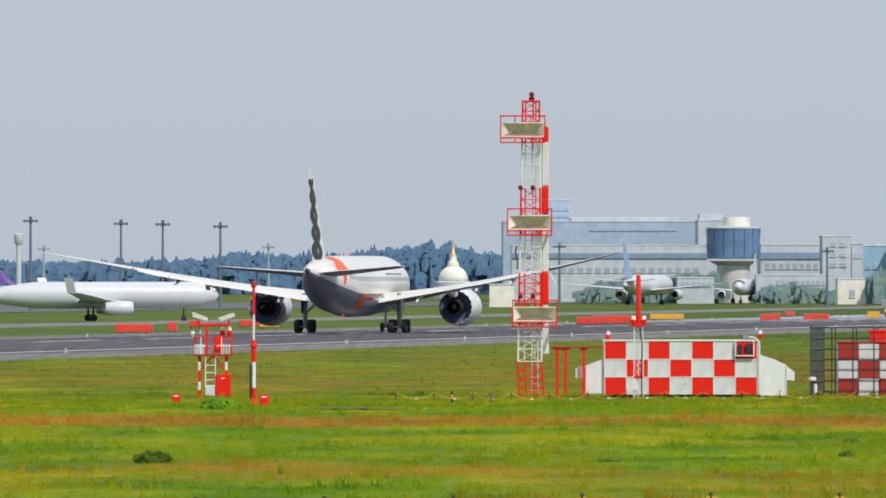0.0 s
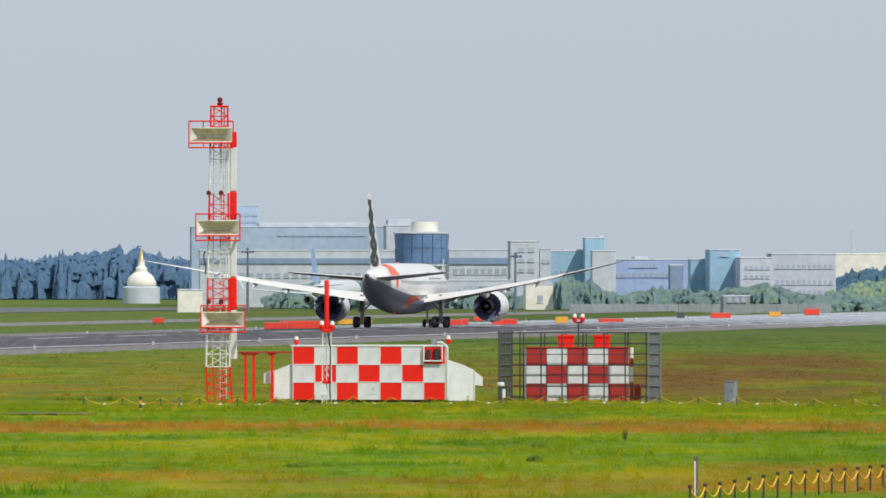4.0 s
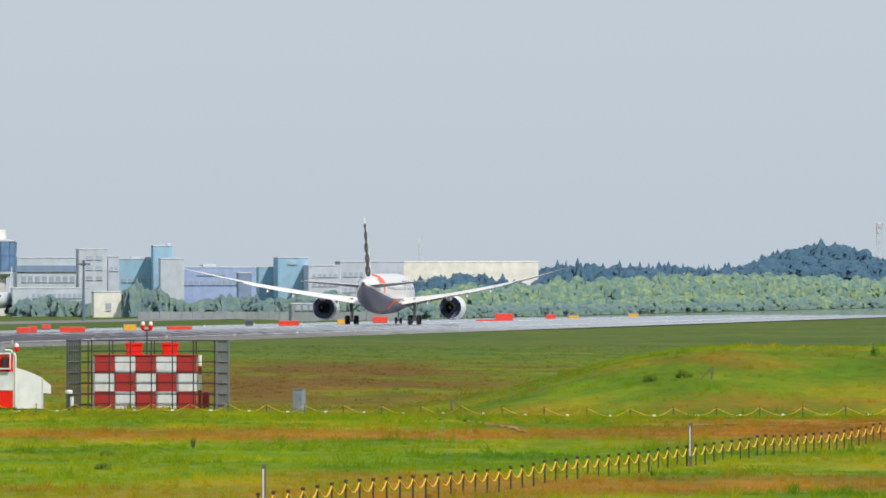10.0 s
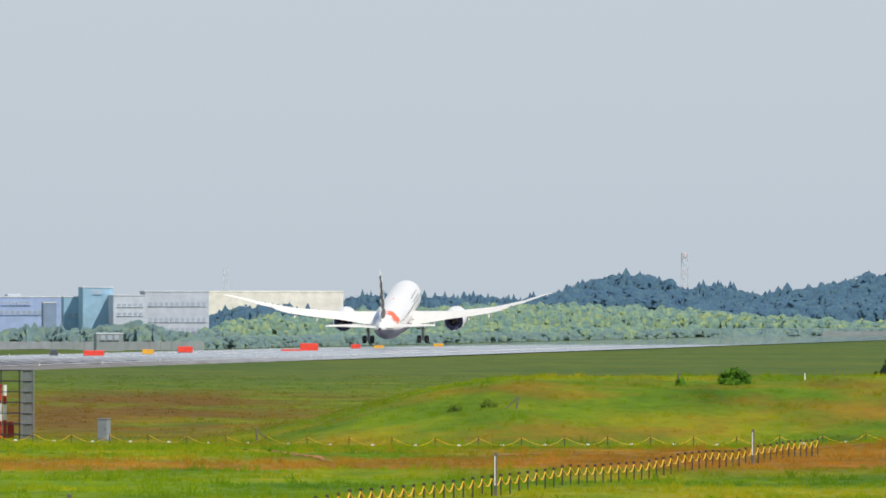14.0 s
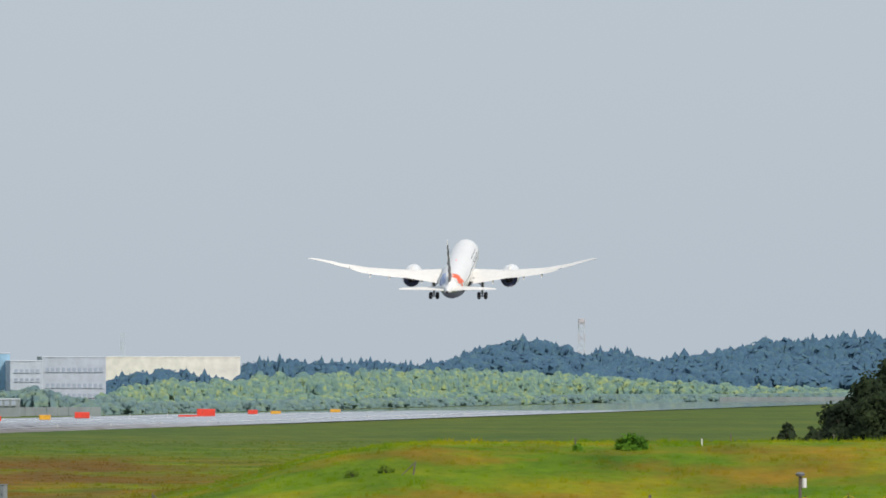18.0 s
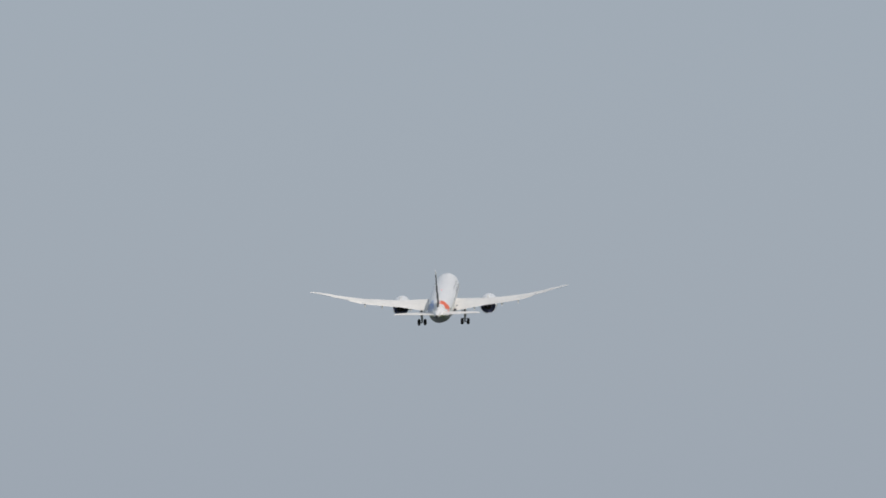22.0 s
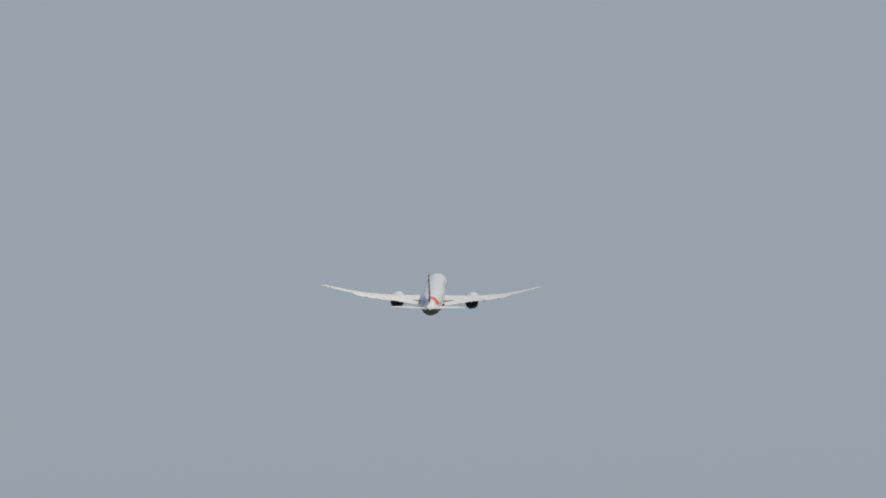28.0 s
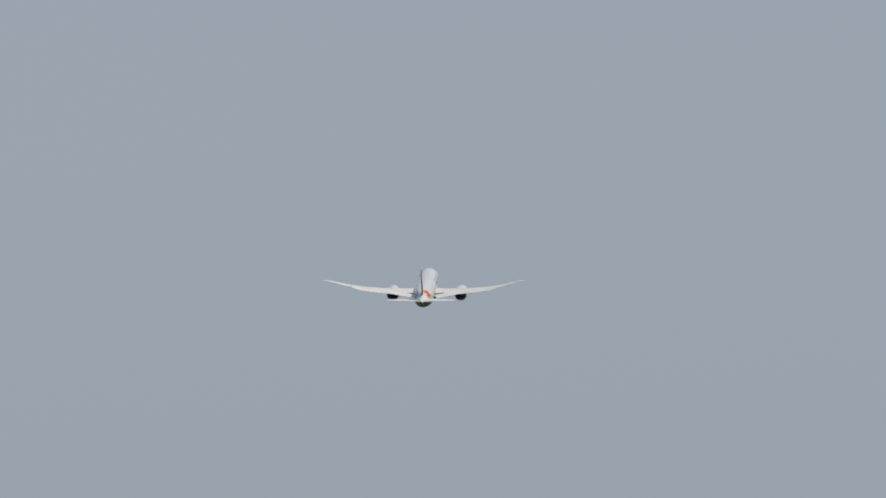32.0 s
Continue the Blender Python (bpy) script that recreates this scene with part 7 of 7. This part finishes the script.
def bush(u, d, w, h, n, mat, label, spiky=True):
    """A clump of upright or arching leafy shoots."""
    x, y, z = stand(u, d)
    ob = thing("bush", pose(x, y, z), label, "bush", "bushes in the grass")
    pts = []
    for i in range(n):
        a, r = rng.random() * 2 * math.pi, w * math.sqrt(rng.random())
        base = np.array([0.35 * r * math.cos(a), 0.35 * r * math.sin(a), 0.0])
        tip = np.array([r * math.cos(a), r * math.sin(a), h * (1.05 - 0.55 * (r / w) ** 2) * (0.8 + 0.3 * rng.random())])
        side = np.array([-math.sin(a), math.cos(a), 0.2]) * (0.05 + 0.05 * rng.random()) * w
        mid = base * 0.4 + tip * 0.6 + np.array([0, 0, 0.12 * h])
        pts += [base, mid - side, tip, mid + side]
    up = rng.normal(size=(n, 3)) * 0.4 + np.array([0, -0.5, 0.8])
    if spiky is not True:
        # a rounded leafy dome of small clumps
        d = rng.normal(size=(n * 4, 3))
        d /= np.linalg.norm(d, axis=1)[:, None]
        d[:, 2] = abs(d[:, 2])
        d[:, 1] -= 0.3
        bumps = 0.75 + 0.35 * np.array([noise.noise((a * 2.2, b * 2.2, c * 2.2 + u)) for a, b, c in d])
        p = d * (bumps * (0.75 + 0.3 * rng.random(n * 4)))[:, None] * np.array([w, w, h])
        p[:, 2] = np.maximum(p[:, 2], 0.01)
        quads, face = leaf_cards(p, 0.035 * (0.6 + 0.9 * rng.random(n * 4)) * (0.5 + w), d, 0.7), d + 0.5 * rng.normal(size=d.shape) + np.array([0.1, -0.4, 0.6])
        if spiky == "both":
            blades = np.array(pts)[: 4 * (n // 3)]
            quads, face = np.concatenate([quads, blades]), np.concatenate([face, up[: n // 3]])
        part("leaves", card_mesh("leaves", quads, face), mat, ob)
        part("stems", Shape().tube((0, 0, -0.1), (0.05, 0, h * 0.6), 0.03).tube((0, 0, -0.1), (-0.2 * w, 0, h * 0.5), 0.02), MAT_BARK, ob)
        return
    q = np.array(pts).reshape(n, 4, 3)
    away = np.cross(q[:, 1] - q[:, 0], q[:, 3] - q[:, 0])[:, 1] > 0
    q[away] = q[away][:, ::-1]
    part("leaves", card_mesh("leaves", q.reshape(-1, 3), up), mat, ob)
    part("stems", Shape().tube((0, 0, -0.1), (0.05, 0, h * 0.6), 0.03).tube((0, 0, -0.1), (-0.2 * w, 0, h * 0.5), 0.02).tube((0, 0, -0.1), (0.25 * w, 0.05, h * 0.5), 0.02), MAT_BARK, ob)


bush(2968, 563, 0.92, 0.80, 260, MAT_BUSHLEAF, "bright green leafy bush on the mound", spiky="both")
bush(2872, 562, 0.34, 0.45, 70, MAT_BUSHLEAF, "small green bush on the mound", spiky="both")
bush(272, 318, 0.62, 0.36, 230, MAT_WEEDLEAF, "low dark green clump in the grass", spiky=False)
bush(1090, 320, 0.6, 0.10, 90, MAT_WEEDLEAF, "flat dark weed patch in the grass", spiky=False)
bush(1658, 372, 0.13, 0.42, 24, MAT_WEEDLEAF, "small dark green tuft in the grass")
bush(390, 440, 0.9, 0.45, 260, foliage("lush_grass_clump", (0.12, 0.27, 0.012), (0.15, 0.32, 0.015), (0.20, 0.36, 0.020), 0.0, 4.0), "tall fresh green grass clump", spiky=False)
bush(1500, 328, 0.35, 0.25, 26, MAT_WEEDLEAF, "low green weed tuft", spiky=False)
bush(1505, 355, 0.3, 0.25, 26, MAT_WEEDLEAF, "low green weed tuft", spiky=False)
bush(2470, 549, 0.45, 0.4, 45, MAT_WEEDLEAF, "green weed clump on the slope", spiky=False)
bush(2530, 549, 0.55, 0.45, 55, MAT_WEEDLEAF, "green weed clump on the slope", spiky=False)
for u, d, s in ((2118, 552, -1), (2579, 547, 1), (868, 556, 1)):
    x, y, z = stand(u, d)
    lg = thing("broken_stake", pose(x, y, z), "leaning broken wooden stake in the grass", "stake")
    part("stake", Shape().box(-0.04, 0.04, -0.04, 0.04, -0.1, 0.6, 0.01), MAT_WOOD, lg, m=pose(0, 0, 0, 0, 8 * s, 0))
    part("brace", Shape().tube((-0.55 * s, 0, -0.05), (0, 0, 0.5), 0.03), MAT_WOOD, lg)
for u, v, d in ((3094, 590, 566), (3146, 590, 572), (2868, 585, 568), (3330, 580, 600), (3480, 590, 600)):
    x, y, z = stand(u, d)
    sp = thing("white_stake", pose(x, y, z), "thin white-topped stake on the mound", "stake", "white stakes")
    part("stake", Shape().box(-0.03, 0.03, -0.03, 0.03, -0.1, 0.34, 0.008), MAT_WHITE if 3000 < u < 3100 else MAT_WOOD, sp, m=pose(0, 0, 0, 0, 4 if u > 3300 else 0, 0))
    part("stake_cap", Shape().box(-0.04, 0.04, -0.04, 0.04, 0.34, 0.39, 0.008), MAT_WOOD, sp)

# ---- grass blades over the foreground ----


BARE = ((520, 790, 446, 446, 11.0, 0.0), (2035, 2255, 486, 408, 12.0, 0.3), (2460, 3400, 428, 456, 4.0, 0.6))


def bare(x, y):
    """How much of the grass stands at a place: little on the bare soil and just before it."""
    u = 784 + 21600 * x / y
    for u0, u1, y0, y1, deep, left in BARE:
        if u0 < u < u1:
            i = (u - u0) / (u1 - u0)
            d = y - (y0 + (y1 - y0) * i + 1.5 * noise.noise((i * 6.3, y0, 5)))
            if -0.5 * deep - 4 < d < 0.45 * deep:
                return left
    return 1.0


def grass(name, count, y0, y1, s0, s1, h0, h1, mat, label, blades=5, spread=0.12, wide=1.0):
    t = rng.random(count)
    y = y0 + (y1 - y0) * t ** 0.85
    s = s0 + (s1 - s0) * rng.random(count)
    x = s * y
    keep = np.array([bare(a, b) for a, b in zip(x, y)]) > rng.random(count)
    x, y = x[keep], y[keep]
    count = len(x)
    z = np.array([ground_z(a, b) for a, b in zip(x, y)])
    h = h0 + (h1 - h0) * rng.random(count) ** 2
    clump = np.array([0.5 + noise.noise((a / 3.5, b / 8.0, 9.0)) for a, b in zip(x, y)])
    h *= np.clip(0.4 + 1.1 * clump, 0.3, 1.5)
    v, f = [], []
    a = rng.random((count, blades)) * 2 * math.pi
    r = rng.random((count, blades)) * spread
    bx = x[:, None] + r * np.cos(a)
    by = y[:, None] + r * np.sin(a) * 2
    hh = h[:, None] * (0.6 + 0.5 * rng.random((count, blades)))
    lean = hh * 0.5 * rng.normal(size=(count, blades))
    w = wide * (0.012 + 0.022 * rng.random((count, blades)))
    zz = np.repeat(z[:, None], blades, 1)
    p0 = np.stack([bx - w, by, zz - 0.03], -1)
    p1 = np.stack([bx + w, by, zz - 0.03], -1)
    p2 = np.stack([bx + lean, by - 0.2 * hh, zz + hh], -1)
    v = np.stack([p0, p1, p2], 2).reshape(-1, 3)
    n = len(v) // 3
    me = bpy.data.meshes.new(name)
    me.from_pydata(v.tolist(), [], np.arange(n * 3).reshape(n, 3).tolist())
    me.materials.append(mat)
    me.polygons.foreach_set("use_smooth", [True] * n)
    me.normals_split_custom_set_from_vertices(np.tile([0.0, -0.35, 0.94], (n * 3, 1)).tolist())
    return tagged(new(name, me), label, "grass", kind="stuff")


grass("meadow_grass", 46000, 235, 620, -0.045, 0.145, 0.05, 0.15, MAT_TUFT, "short meadow grass, green with dry brown patches")
grass("tall_grass", 5000, 240, 600, -0.045, 0.145, 0.16, 0.34, MAT_TUFT, "taller grass tufts in the meadow", 9, 0.2)
grass("rough_grass", 16000, 600, 1250, -0.04, 0.155, 0.06, 0.18, MAT_TUFT, "rough grass on the flat field before the runway", 4, 0.35, 3.0)


def soil_patch(u0, u1, y0, y1, label, deep=2.2, lift=0.03, mat=None):
    """A bare earth scar with ragged edges that lies on the turf."""
    sh, n = Shape(), 70
    for i in range(n + 1):
        u = u0 + (u1 - u0) * i / n
        y = y0 + (y1 - y0) * i / n + 1.5 * noise.noise((i * 0.09, y0, 5))
        taper = min(1, 5 * i / n, 5 * (n - i) / n) * deep
        near = (0.15 + abs(noise.noise((i * 0.23, y0, 2))) + 0.6 * abs(noise.noise((i * 0.9, y0, 3)))) * taper
        back = (0.15 + abs(noise.noise((i * 0.21, y0, 8))) + 0.6 * abs(noise.noise((i * 0.8, y0, 9)))) * taper
        for yy in (y - near, y, y + back):
            x = px(u, yy)
            sh.v.append((x, yy, ground_z(x, yy) + lift))
    for i in range(n):
        for k in (0, 1):
            a = 3 * i + k
            sh.f.append((a, a + 3, a + 4, a + 1))
    ob = part("soil_patch", sh.mesh("soil_patch", True, False), mat or MAT_SOIL)
    tagged(ob, label, "soil", "bare soil patches", "structure")


soil_patch(520, 790, 446, 446, "bare grey-brown earth scar in the grass", 9.0, 0.06, material("grey_brown_soil", (0.13, 0.09, 0.06), 0.95, vary=0.3, scale=1.0))
soil_patch(2035, 2255, 486, 408, "bare brown earth track below the slope", 10.0, 0.03)
soil_patch(2460, 3400, 428, 456, "wide bare reddish earth strip by the fence", 4.0)


motions()
